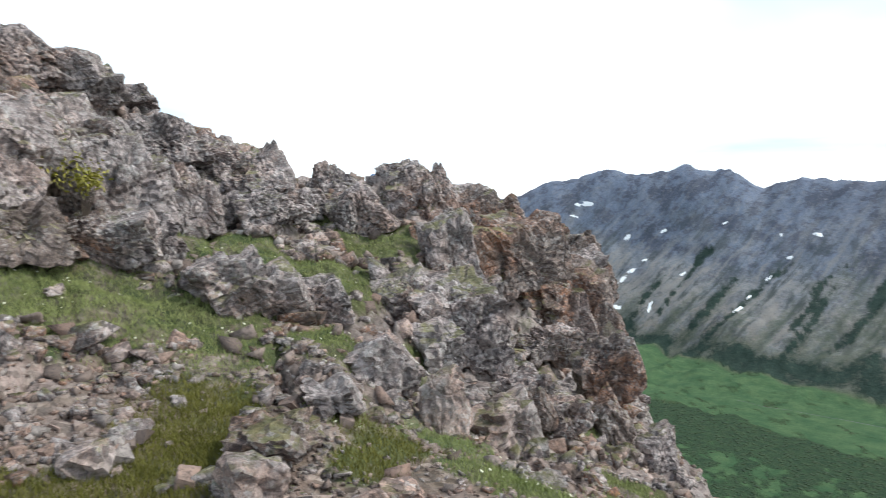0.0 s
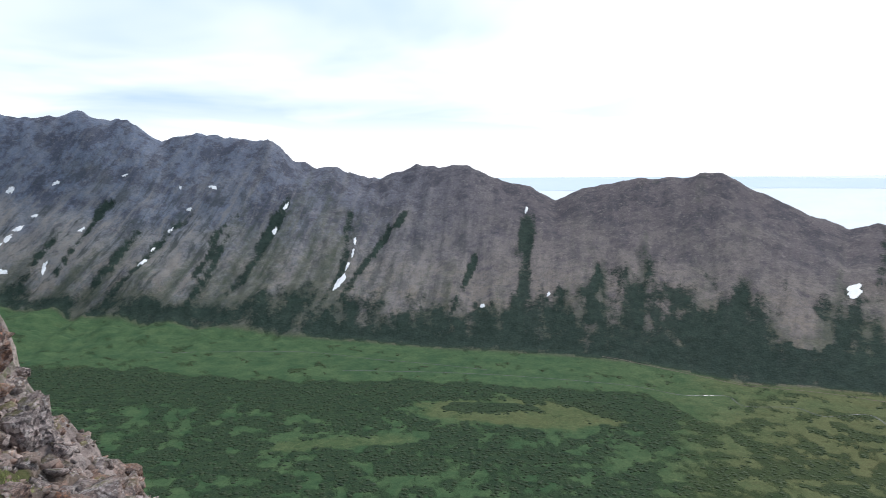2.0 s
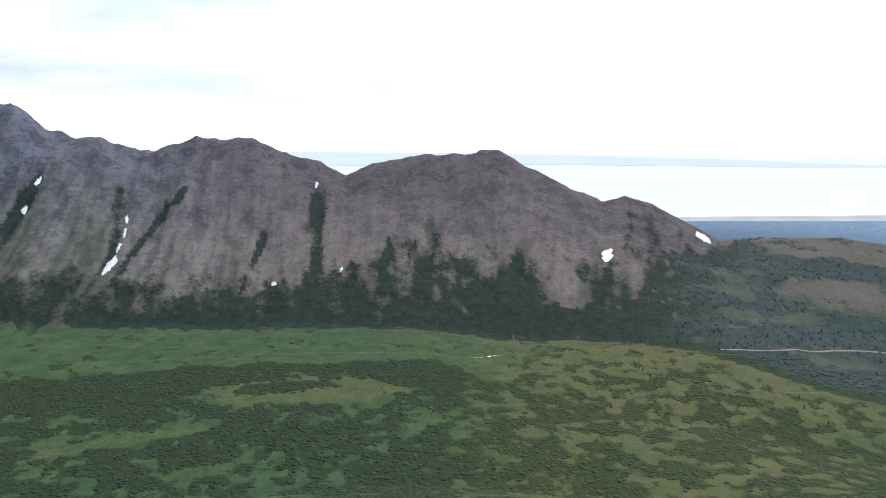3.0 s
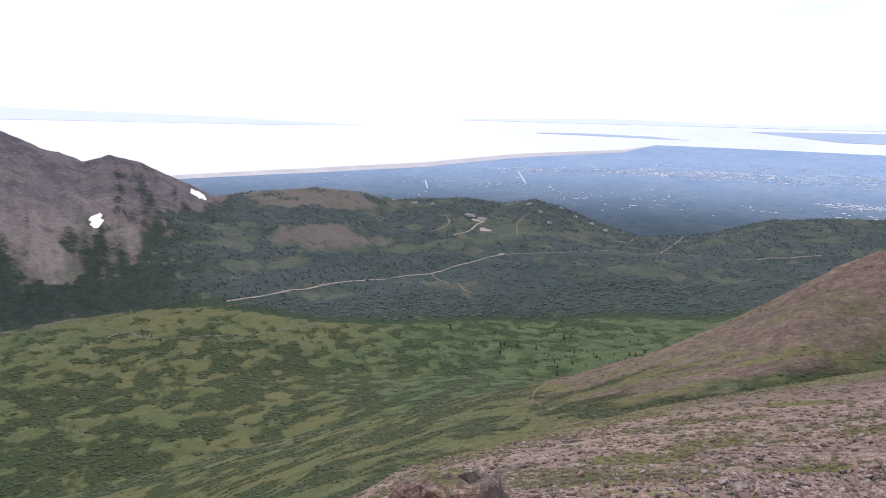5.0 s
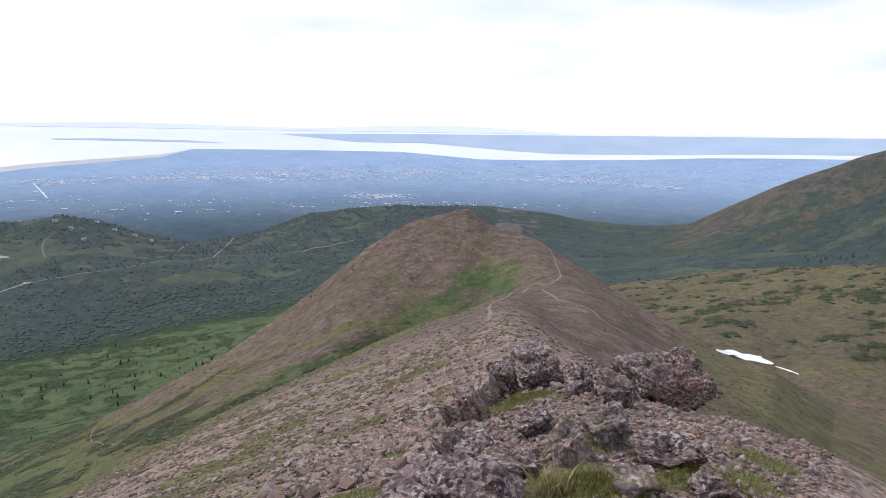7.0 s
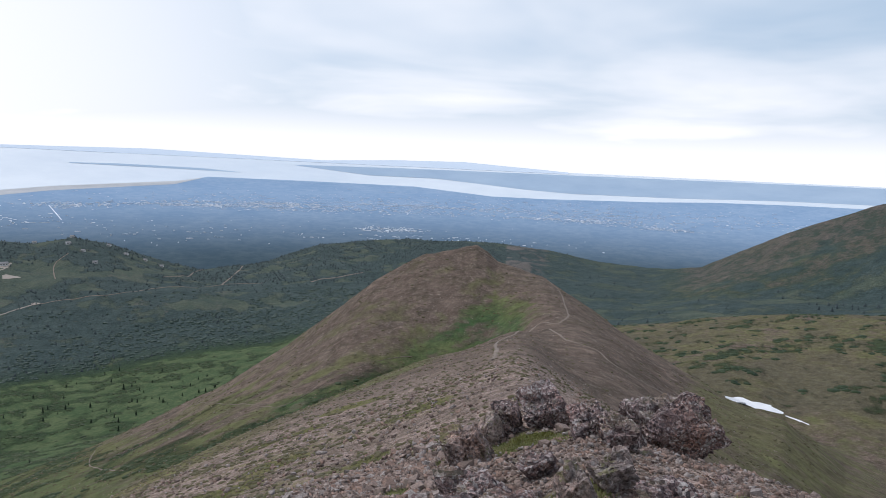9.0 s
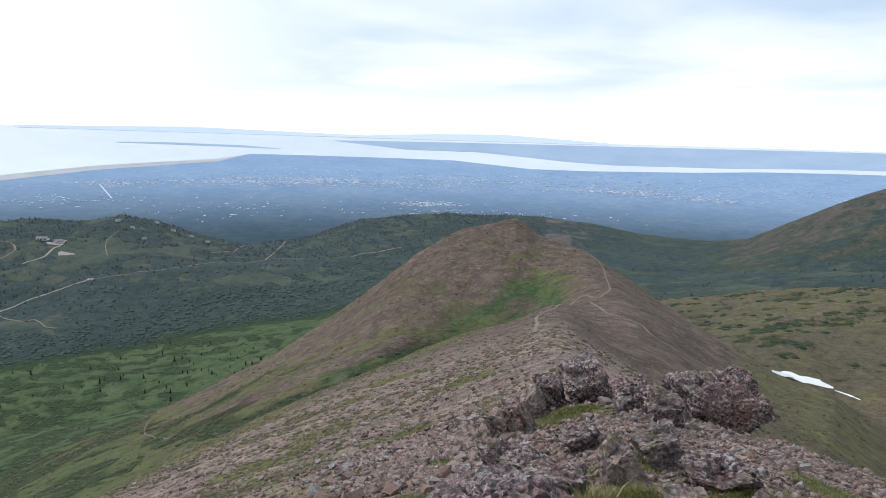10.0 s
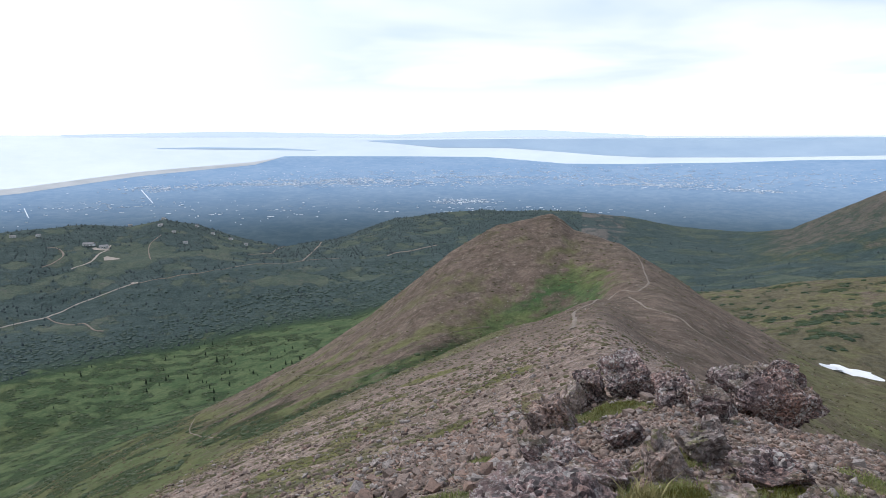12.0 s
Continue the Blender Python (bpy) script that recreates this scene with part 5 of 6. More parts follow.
for k, row in enumerate(LEDGE):
    rock("boulder", row, 300 + k, WORDS[row[5]] + " rock on the ridge edge", "boulder", "ridge boulders", 4)


# broken blocks of the hillside, a few shapes many times
FRAGMENTS = [rock_mesh("rock_fragment", (1.0, 0.8, 0.72), (ROCK_GREY, ROCK_PALE, ROCK_RUST, ROCK_GREY, ROCK_DARK)[k % 4 if k < 10 else 4 if k % 3 else 1], 330 + k, 3, planes=9, rough=0.2) for k in range(16)]
meadows = [(*sight(b, d, within=40), w) for b, d, w, dark in TURF_PATCHES + RIDGE_PATCHES]
rng = random.Random(15)
for k in range(290):
    if k < 240:
        b, r = rng.uniform(119, 179), 5.2 * math.exp(rng.random() * 1.15)
        s = rng.uniform(0.10, 0.36) * (0.4 + r / 12)
    else:
        b, r = rng.uniform(-34, -5), rng.uniform(5.2, 12.5)
        s = 0.06 + 0.26 * rng.random() ** 2.5
    t = radians(b)
    x, y = -math.sin(t) * r, math.cos(t) * r
    if any(math.hypot(x - px, y - py) < 0.55 * w for px, py, w in meadows):
        continue
    ob = new("rock_fragment", FRAGMENTS[rng.randrange(10) if k < 240 else rng.randrange(8, 16)])
    ob.matrix_world = pose(x, y, ground_z(x, y) - s * 0.05, rng.uniform(-16, 16), rng.uniform(-16, 16), (148 if k < 240 else -15) + rng.choice((0, 90, 180, 270)) + rng.uniform(-18, 18)) @ Matrix.Diagonal((s, s, s * rng.uniform(0.8, 1.4), 1))
    tagged(ob, "jagged grey rock fragment wedged in the hillside" if k < 240 else "dark jagged rock fragment bedded in ridge gravel", "rock", "rock fragments")


def stone_mesh(name, seed, corners=10):
    """A sharp-edged broken stone: the hull of a few corners."""
    rng = np.random.RandomState(seed)
    bm = bmesh.new()
    for _ in range(corners):
        p = np.sign(rng.normal(size=3)) * rng.uniform(0.45, 1.0, 3)
        bm.verts.new(p * (0.95, 0.75, 0.6))
    got = bmesh.ops.convex_hull(bm, input=bm.verts)
    bmesh.ops.delete(bm, geom=[v for v in bm.verts if not v.link_faces], context="VERTS")
    bmesh.ops.recalc_face_normals(bm, faces=bm.faces)
    return from_bmesh(name, bm, [STONE])


def scatter_arrays(shapes, rows):
    """Many small solids as one mesh: rows of place, scale, spin, tilt and the shape's number."""
    verts, faces, count = [], [], 0
    for x, y, z, s, spin, tilt, k in rows:
        vs, fs = shapes[k]
        m = np.array(Euler((tilt, tilt * 0.6, spin)).to_matrix()) * s
        verts.append(vs @ m.T + (x, y, z))
        faces.append(fs + count)
        count += len(vs)
    v, f = np.concatenate(verts).astype(np.float32), np.concatenate(faces).astype(np.int32)
    return v, f


def solid_mesh(name, v, f, material, soft=False):
    mesh = bpy.data.meshes.new(name)
    mesh.vertices.add(len(v)), mesh.loops.add(f.size), mesh.polygons.add(len(f))
    mesh.vertices.foreach_set("co", v.ravel())
    mesh.loops.foreach_set("vertex_index", f.ravel())
    mesh.polygons.foreach_set("loop_start", np.arange(0, f.size, f.shape[1], dtype=np.int32))
    if soft:
        mesh.polygons.foreach_set("use_smooth", np.ones(len(f), bool))
    mesh.update()
    mesh.validate()
    mesh.materials.append(material)
    return mesh


def shape_of(mesh):
    return np.array([v.co[:] for v in mesh.vertices]), np.array([p.vertices[:] for p in mesh.polygons])


# loose stones that can be told apart
STONES = [stone_mesh("stone", 400 + k, 14) for k in range(10)]
rng = random.Random(11)
for k in range(330):
    if k < 150:
        b, r, s = rng.gauss(-2, 6), rng.uniform(6.5, 16), rng.uniform(0.06, 0.15)
    elif k < 200:
        b, r, s = rng.uniform(-36, 10), rng.uniform(4.2, 9), rng.uniform(0.03, 0.075)
    else:
        b, r, s = rng.uniform(134, 178) if k < 250 else rng.uniform(161, 178), rng.uniform(3.4, 5.6), rng.uniform(0.03, 0.11)
    t = radians(b)
    x, y = -math.sin(t) * r, math.cos(t) * r
    if any(math.hypot(x - px, y - py) < 0.55 * w for px, py, w in meadows):
        continue
    ob = new("stone", STONES[k % 10])
    ob.matrix_world = pose(x, y, ground_z(x, y) + s * 0.25, rng.uniform(-25, 25), rng.uniform(-25, 25), rng.uniform(0, 360)) @ Matrix.Scale(s, 4)
    tagged(ob, "angular grey-brown stone lying on the scree" if k < 150 else "small pinkish brown stone on bare gravel", "stone", "loose stones")

# uncountable scree and gravel
RUBBLE = [shape_of(stone_mesh("rubble", 470 + k, 13)) for k in range(8)]
CHIPS = [shape_of(stone_mesh("chip", 440 + k, 8 if k < 6 else 11)) for k in range(9)]
rows = []
rng = random.Random(12)
while len(rows) < 26000:
    u = rng.random()
    if u < 0.42:                                  # gravel and scree down the ridge
        b, r = rng.uniform(-40, 36), 3.4 * math.exp(rng.random() * 2.3)
        s = min(0.14, rng.lognormvariate(math.log((0.0034 if b > -12 else 0.0026) * r**0.80), 0.6))
    elif u < 0.52:                                # the blocky scree tongue
        b, r = rng.gauss(-2, 4.5), rng.uniform(7.5, 16)
        s = rng.uniform(0.03, 0.10) * (0.6 + r / 30)
    else:                                         # rubble on the hillside
        b, r = rng.uniform(106, 184), 3.0 * math.exp(rng.random() * 1.6)
        s = min(0.16, rng.lognormvariate(math.log((0.0078 if r > 6.5 else 0.0056) * r**0.75), 0.6))
        if b < 152 and rng.random() < 0.55:
            continue
    t = radians(b)
    x, y = -math.sin(t) * r, math.cos(t) * r
    rows.append((x, y, ground_z(x, y) + s * 0.2, s, rng.uniform(0, 6.3), rng.uniform(-0.5, 0.5), rng.randrange(6) if s < 0.09 else rng.randrange(9)))
for _ in range(11000):                             # small gravel between the ridge boulders
    b, r = rng.uniform(-39, -2), 4.3 * math.exp(rng.random() * 1.05)
    t, s = radians(b), min(0.07, rng.lognormvariate(math.log(0.0024 * r), 0.6))
    x, y = -math.sin(t) * r, math.cos(t) * r
    rows.append((x, y, ground_z(x, y) + s * 0.2, s, rng.uniform(0, 6.3), rng.uniform(-0.6, 0.6), rng.randrange(6)))
while len(rows) < 42000:                           # stones strewn over the knoll and the ridge flanks
    b, r = rng.uniform(-36, 30), 34 * math.exp(rng.random() * 1.9)
    t, s = radians(b), rng.uniform(0.035, 0.10) * (0.6 + r / 130)
    x, y = -math.sin(t) * r, math.cos(t) * r
    rows.append((x, y, ground_z(x, y) + s * 0.2, s, rng.uniform(0, 6.3), rng.uniform(-0.5, 0.5), rng.randrange(6)))
rows = [row for row in rows if not (math.hypot(row[0], row[1]) < 16 and any(math.hypot(row[0] - px, row[1] - py) < rng.uniform(0.3, 0.9) * w for px, py, w in meadows))]
gravel = new("gravel", solid_mesh("gravel", *scatter_arrays(CHIPS, rows), STONE))
tagged(gravel, "loose brown and grey scree stones over the ridge", "gravel", kind="stuff")

# broken rubble among the hillside rocks
for word, material, share_of in (("grey", ROCK_GREY, 0.5), ("rusty brown", ROCK_RUST, 0.2), ("pale pinkish", ROCK_PALE, 0.3)):
    rows = []
    for _ in range(int(3600 * share_of)):
        b, r = rng.uniform(112, 181) if rng.random() < 0.6 else rng.uniform(150, 181), 4.4 * math.exp(rng.random() * 1.25)
        s = min(0.26, rng.lognormvariate(math.log(0.010 * r if r > 6.5 else 0.0065 * r), 0.5))
        x, y = -math.sin(radians(b)) * r, math.cos(radians(b)) * r
        if any(math.hypot(x - px, y - py) < 0.6 * w for px, py, w in meadows):
            continue
        rows.append((x, y, ground_z(x, y) + s * 0.15, s, rng.uniform(0, 6.3), rng.uniform(-0.6, 0.6), rng.randrange(8)))
    tagged(new("rubble", solid_mesh("rubble", *scatter_arrays(RUBBLE, rows), material)), word + " broken rubble wedged between the rocks", "rubble", kind="stuff")

# ---- trails, road and streams laid on the land ----


def smooth_line(points, steps):
    """A rounded line through places."""
    p = [points[0], *points, points[-1]]
    out_line = []
    for a, b, c, d in zip(p, p[1:], p[2:], p[3:]):
        a, b, c, d = map(np.array, (a, b, c, d))
        for t in np.linspace(0, 1, steps, endpoint=False):
            out_line.append(0.5 * (2 * b + (c - a) * t + (2 * a - 5 * b + 4 * c - d) * t * t + (3 * b - a - 3 * c + d) * t**3))
    return out_line + [np.array(points[-1])]


def ribbon(name, sights, width, lift, material, label, category, seed=0, steps=14, within=2300.0):
    line_xy = smooth_line([sight(*p, within=within) for p in sights], steps)
    rng = random.Random(seed)
    bm = bmesh.new()
    before = None
    for k, q in enumerate(line_xy):
        ahead = line_xy[min(k + 1, len(line_xy) - 1)] - line_xy[max(k - 1, 0)]
        side = np.array((-ahead[1], ahead[0])) / max(np.hypot(*ahead), 1e-6)
        w = width * rng.uniform(0.35, 0.65)
        row = []
        for f in (-1, -0.4, 0.4, 1):
            x, y = q + side * w * f
            row.append(bm.verts.new((x, y, ground_z(x, y) + lift * (1 if abs(f) < 0.9 else 0.2))))
        if before:
            for i in range(3):
                bm.faces.new((before[i], before[i + 1], row[i + 1], row[i]))
        before = row
    bmesh.ops.recalc_face_normals(bm, faces=bm.faces)
    ob = new(name, from_bmesh(name, bm, [material]))
    return tagged(ob, label, category, kind="structure")


TRODDEN = plain_material("trodden_earth", (0.14, 0.112, 0.090), (0.235, 0.19, 0.155), 1.6)
ribbon("trail", TRAIL, 0.42, 0.08, TRODDEN, "pale trodden trail along the knoll crest", "trail", 1, within=220)
ribbon("trail", TRAVERSE, 0.4, 0.10, TRODDEN, "narrow trodden path across the gravel flank", "trail", 2, within=220)
ribbon("trail", SIDE_PATH, 0.15, 0.10, TRODDEN, "faint path winding below the knoll", "trail", 3, within=235)
ribbon("trail", FORK, 0.28, 0.10, TRODDEN, "pale forking path on the lower slope", "trail", 4, within=400)
ROAD = [(50, -15.5), (46, -15.05), (43.7, -14.75), (37, -14.0), (33, -13.5), (29.8, -12.65), (26.1, -11.6), (23.1, -11.3), (20.2, -11.03), (16.8, -10.65), (12, -10.5), (9, -10.4)]
ribbon("road", ROAD[:7], 3.4, 0.8, DUST, "pale gravel road climbing across dark scrub", "road", 5)
ribbon("road", ROAD[6:], 2.4, 0.6, TRODDEN, "narrow dirt road through scrub", "road", 6)
ribbon("road", [(12.4, -10.6), (11.5, -9.8), (10.7, -9.0)], 3.5, 0.6, TRODDEN, "straight cutline through dark forest", "cutline", 7)
ribbon("road", [(5.0, -10.3), (0.5, -9.4)], 5.0, 0.6, TRODDEN, "short dirt road in dark forest", "road", 8)
ribbon("road", [(32.1, -13.4), (30.6, -14.2), (29.7, -14.2), (29.0, -14.8), (28.3, -15.0)], 2.6, 0.6, TRODDEN, "short dirt spur below the gravel road", "road", 12)
ribbon("road", [(30.2, -10.0), (28.9, -9.6), (28.1, -8.95), (27.3, -8.4)], 3.6, 0.7, DUST, "gravel lane between parking lot and buildings", "road", 13)
ribbon("road", [(32.2, -9.65), (31.4, -9.45), (30.6, -8.9), (30.9, -8.35), (31.6, -8.25)], 3.2, 0.7, TRODDEN, "dirt track curving over a bare hilltop", "road", 14)
ribbon("trail", [(24.5, -9.75), (24.6, -8.9), (24.2, -8.25), (23.6, -7.8)], 1.8, 0.6, TRODDEN, "pale footpath up a grassy hill", "trail", 15)
ribbon("road", [(16.95, -9.85), (15.4, -9.75), (13.9, -9.25)], 2.8, 0.7, TRODDEN, "dirt track through a forest clearing", "road", 16)
RIVER = [(101, -16.4), (90, -16.9), (76.4, -17.3), (71.4, -17.7), (68, -17.4), (66.5, -18.0), (63, -17.6), (60.9, -17.9), (58, -17.3), (55.5, -18.1), (47.5, -18.3), (42, -17.6)]
ribbon("stream", RIVER, 1.2, 0.25, STREAM, "thin winding stream on the green valley floor", "stream", 9, 20)
ribbon("stream", [(117, -13.6), (105, -14.6), (98, -15.6), (92, -16.2), (88, -16.6)], 1.1, 0.25, STREAM, "thin stream in valley meadow", "stream", 10, 16)
ribbon("trail", [(78, -15.1), (68, -16.3), (60, -16.2), (52, -15.9), (48, -15.7)], 1.1, 0.4, TRODDEN, "pale track along the foot of the range", "track", 11, 16)

# ---- old snow ----


def snow_patch(bearing, dip, wide_deg, high_deg, seed, slant=0.0, tilt=0.0):
    """A drift lying on the slope, thick in the middle and ragged at the rim."""
    rng = random.Random(seed)
    bm = bmesh.new()
    past = 900.0 if bearing > 0 else 150.0
    cx, cy = sight(bearing, dip, past)
    thick = 1.0 if bearing > 0 else 0.25
    centre = bm.verts.new((cx, cy, ground_z(cx, cy) + 1.2 * thick))
    rings = []
    for f in (0.5, 1.0):
        ring = []
        for k in range(30):
            a = 2 * math.pi * k / 30
            w = f * (1 + 0.30 * math.sin(2 * a + seed) + 0.16 * math.sin(5 * a + 2 * seed) + rng.uniform(-0.10, 0.10) if f == 1 else 0.9)
            dd = 0.5 * high_deg * math.sin(a) * w
            x, y = sight(bearing + 0.5 * wide_deg * math.cos(a) * w - slant * dd, dip + dd + tilt * math.cos(a) * w, past)
            ring.append(bm.verts.new((x, y, ground_z(x, y) + (thick if f < 1 else 0.12))))
        rings.append(ring)
    for k in range(30):
        j = (k + 1) % 30
        bm.faces.new((centre, rings[0][k], rings[0][j]))
        bm.faces.new((rings[0][k], rings[1][k], rings[1][j], rings[0][j]))
    bmesh.ops.recalc_face_normals(bm, faces=bm.faces)
    ob = new("snow_patch", from_bmesh("snow_patch", bm, [SNOW]))
    return tagged(ob, "old white snow patch in a mountain gully" if bearing > 0 else "old snow bank melting beside a stream", "snow patch", "snow patches")


DRIFTS = [(128.6, 2.2, 1.5, 0.35, -1), (132, 0.75, 0.4, 0.4, 0), (123.7, -6.6, 0.35, 0.9, 0.5), (126.3, -6.55, 0.6, 0.4, 0), (125.4, -0.7, 0.35, 0.6, 0.6),
          (122.5, -0.2, 0.35, 0.3, 0.5), (116.9, -6.5, 0.45, 0.45, 0.7), (116.1, -5.5, 0.35, 0.3, 0.5), (114.7, -4.0, 0.4, 0.35, 0.8), (113.2, -2.4, 0.4, 0.3, 0.8)]
DRIFTS_2 = [(106.5, -4.35, 0.3, 0.85, 0.45), (105.5, -2.25, 0.3, 0.8, 0.45), (101.1, -8.85, 0.6, 1.3, 0.5), (100.4, -7.5, 0.3, 0.6, 0.3), (99.9, -6.35, 0.25, 0.6, 0.3),
            (99.7, -5.3, 0.25, 0.5, 0.3), (111.3, -0.6, 0.5, 0.35, 0), (88.5, -11.1, 0.3, 0.45, 0.2), (82.7, -10.0, 0.25, 0.4, 0), (84.7, -2.7, 0.28, 0.5, 0)]
DRIFTS_3 = [(127.4, -5.7, 0.45, 0.7, 1.0), (126.6, -4.9, 0.4, 0.7, 1.0), (125.8, -4.2, 0.35, 0.6, 1.0), (125.1, -3.5, 0.35, 0.6, 1.0), (121, -3.7, 0.35, 0.3, 0.7),
            (117.8, 0.4, 0.3, 0.2, 0.8), (113.8, -0.6, 0.25, 0.22, 0), (129.8, 1.2, 0.6, 0.22, -1), (129.5, 2.2, 0.4, 0.3, 0), (124.0, -2.6, 0.3, 0.3, 1.0)]
for k, (b, d, w, h, s) in enumerate(DRIFTS + DRIFTS_2 + DRIFTS_3):
    snow_patch(b, d, w, h, 500 + k, s)
snow_patch(59.45, -8.45, 1.05, 0.95, 540, 0.6)
snow_patch(51.9, -6.5, 0.7, 0.9, 541, -0.7)
snow_patch(-33.2, -17.25, 3.2, 0.62, 542, 0.0, 0.14)
snow_patch(-36.3, -17.8, 1.4, 0.12, 543, 0.0, 0.15)

# ---- turf, moss and flowers ----


def blades(places, tall, seed):
    """Grass blades: bent two-piece leaves, as one mesh."""
    rng = np.random.RandomState(seed)
    n = len(places)
    p = np.array(places)
    a = rng.uniform(0, 6.283, n)
    h = tall * rng.uniform(0.5, 1.3, n)
    w = 0.022 * h + 0.0016
    lean_x, lean_y = rng.normal(0, 0.42, n) * h, rng.normal(0, 0.42, n) * h
    side = np.stack([np.cos(a) * w, np.sin(a) * w, 0 * a], -1)
    mid = p + np.stack([lean_x * 0.35, lean_y * 0.35, h * 0.6], -1)
    tip = p + np.stack([lean_x, lean_y, h], -1)
    v = np.stack([p - side, p + side, mid + side * 0.7, mid - side * 0.7, tip], 1).reshape(-1, 3).astype(np.float32)
    k = np.arange(n)[:, None] * 5
    f = np.concatenate([k + (0, 1, 2), k + (0, 2, 3), k + (3, 2, 4)]).astype(np.int32)
    return v, f


green, mossy, blooms = [], [], []
rng = random.Random(21)
for b, d, w, dark in TURF_PATCHES + RIDGE_PATCHES:
    px, py = sight(b, d, within=40)
    far = math.hypot(px, py)
    for _ in range(int(min(7000, (5200 if dark else 2200) * w * w * min(3.0, (9 / far)) + 300))):
        a, q = rng.uniform(0, 6.283), w * math.sqrt(rng.random()) * rng.uniform(0.7, 1.08)
        x, y = px + math.cos(a) * q, py + math.sin(a) * q
        (mossy if dark else green).append((x, y, ground_z(x, y) - 0.004))
    if b > 130 and not dark:
        for _ in range(5):
            a, q = rng.uniform(0, 6.283), w * math.sqrt(rng.random())
            x, y = px + math.cos(a) * q, py + math.sin(a) * q
            blooms.append((x, y, ground_z(x, y) + 0.05, rng.uniform(0.008, 0.016), rng.uniform(0, 6), 0.3, 0))
tagged(new("turf", solid_mesh("turf", *blades(green, 0.05, 1), TURF)), "short green alpine turf between the rocks", "grass", kind="stuff")
tagged(new("moss", solid_mesh("moss", *blades(mossy, 0.05, 2), MOSS)), "dark green crowberry and moss mats", "moss", kind="stuff")
tuft = []
tx, ty = sight(-17.2, -28.2)
for _ in range(260):
    tuft.append((tx + rng.gauss(0, 0.09), ty + rng.gauss(0, 0.06), ground_z(tx, ty)))
STRAW = leaf_material("straw_blades", (0.20, 0.19, 0.07), (0.42, 0.37, 0.19), 0.1)
tagged(new("grass_tuft", solid_mesh("grass_tuft", *blades(tuft, 0.19, 3), STRAW)), "yellow-green tuft of long grass beside a rock", "grass tuft")
PETAL = plain_material("pale_petals", (0.70, 0.68, 0.45), (0.78, 0.76, 0.62), 0.1)
tagged(new("flowers", solid_mesh("flowers", *scatter_arrays([CHIPS[0]], blooms), PETAL)), "tiny pale yellow flowers in the turf", "flowers", kind="stuff")

# small yellowing shrubs in the shelter of the outcrop
def shrub(bearing, dip, far, wide_m, high_m, seed):
    rng = random.Random(seed)
    q = place(bearing, dip, far)
    bush = new("shrub")
    bush.matrix_world = Matrix.Translation((q.x, q.y, q.z - 0.5 * high_m))
    stems, leaves = bmesh.new(), bmesh.new()
    for _ in range(14):
        a = rng.uniform(0, 6.283)
        tip = Vector((math.cos(a) * wide_m * rng.uniform(0.1, 0.5), math.sin(a) * wide_m * rng.uniform(0.1, 0.4), high_m * rng.uniform(0.5, 1.0)))
        side = Vector((0.006, 0.006, 0))
        foot_at = Vector((tip.x * 0.2, tip.y * 0.2, -0.25))
        ring = [stems.verts.new(p) for p in (foot_at - side, foot_at + side, foot_at + Vector((-0.006, 0.008, 0)), tip)]
        for f in ((0, 1, 3), (1, 2, 3), (2, 0, 3)):
            stems.faces.new([ring[i] for i in f])
        for _ in range(16):
            c = tip * rng.uniform(0.45, 1.05) + Vector((rng.gauss(0, 0.06), rng.gauss(0, 0.06), rng.gauss(0, 0.05)))
            u = Vector((rng.gauss(0, 1), rng.gauss(0, 1), rng.gauss(0, 1))).normalized() * rng.uniform(0.02, 0.035)
            w = u.orthogonal().normalized() * 0.016
            leaves.faces.new([leaves.verts.new(p) for p in (c - u, c + w, c + u, c - w)])
    part("stems", stems, BARK, bush)
    part("leaves", leaves, YELLOWING, bush)
    return tagged(bush, "small yellowing leafy shrub below a rock outcrop", "shrub", "outcrop shrubs")


YELLOWING = leaf_material("yellowing_leaves", (0.16, 0.17, 0.035), (0.36, 0.32, 0.06), 0.2)
shrub(173.5, 5.0, 8.4, 0.7, 0.4, 881)
shrub(170.4, 5.1, 8.4, 0.6, 0.5, 882)
shrub(168.6, 4.2, 8.3, 0.4, 0.25, 883)

# ---- alder scrub on the valley floor ----


def bush_shape(seed, detail=2):
    rng = np.random.RandomState(seed)
    bm = bmesh.new()
    bmesh.ops.create_icosphere(bm, subdivisions=detail, radius=1.0)
    shift = Vector(rng.uniform(-20, 20, 3))
    for v in list(bm.verts):
        k = 0.62 + 0.75 * noise.noise(v.co * 1.9 + shift) + 0.3 * noise.noise(v.co * 4.5 + shift)
        v.co = Vector((v.co.x * (0.8 + k * 0.5), v.co.y * (0.8 + k * 0.5), max(v.co.z, -0.15) * (0.30 + 0.30 * k)))
    bmesh.ops.delete(bm, geom=[f for f in bm.faces if f.calc_center_median().z < -0.04], context="FACES")
    v, f = shape_of(from_bmesh("bush", bm, [SCRUB]))
    return v, f


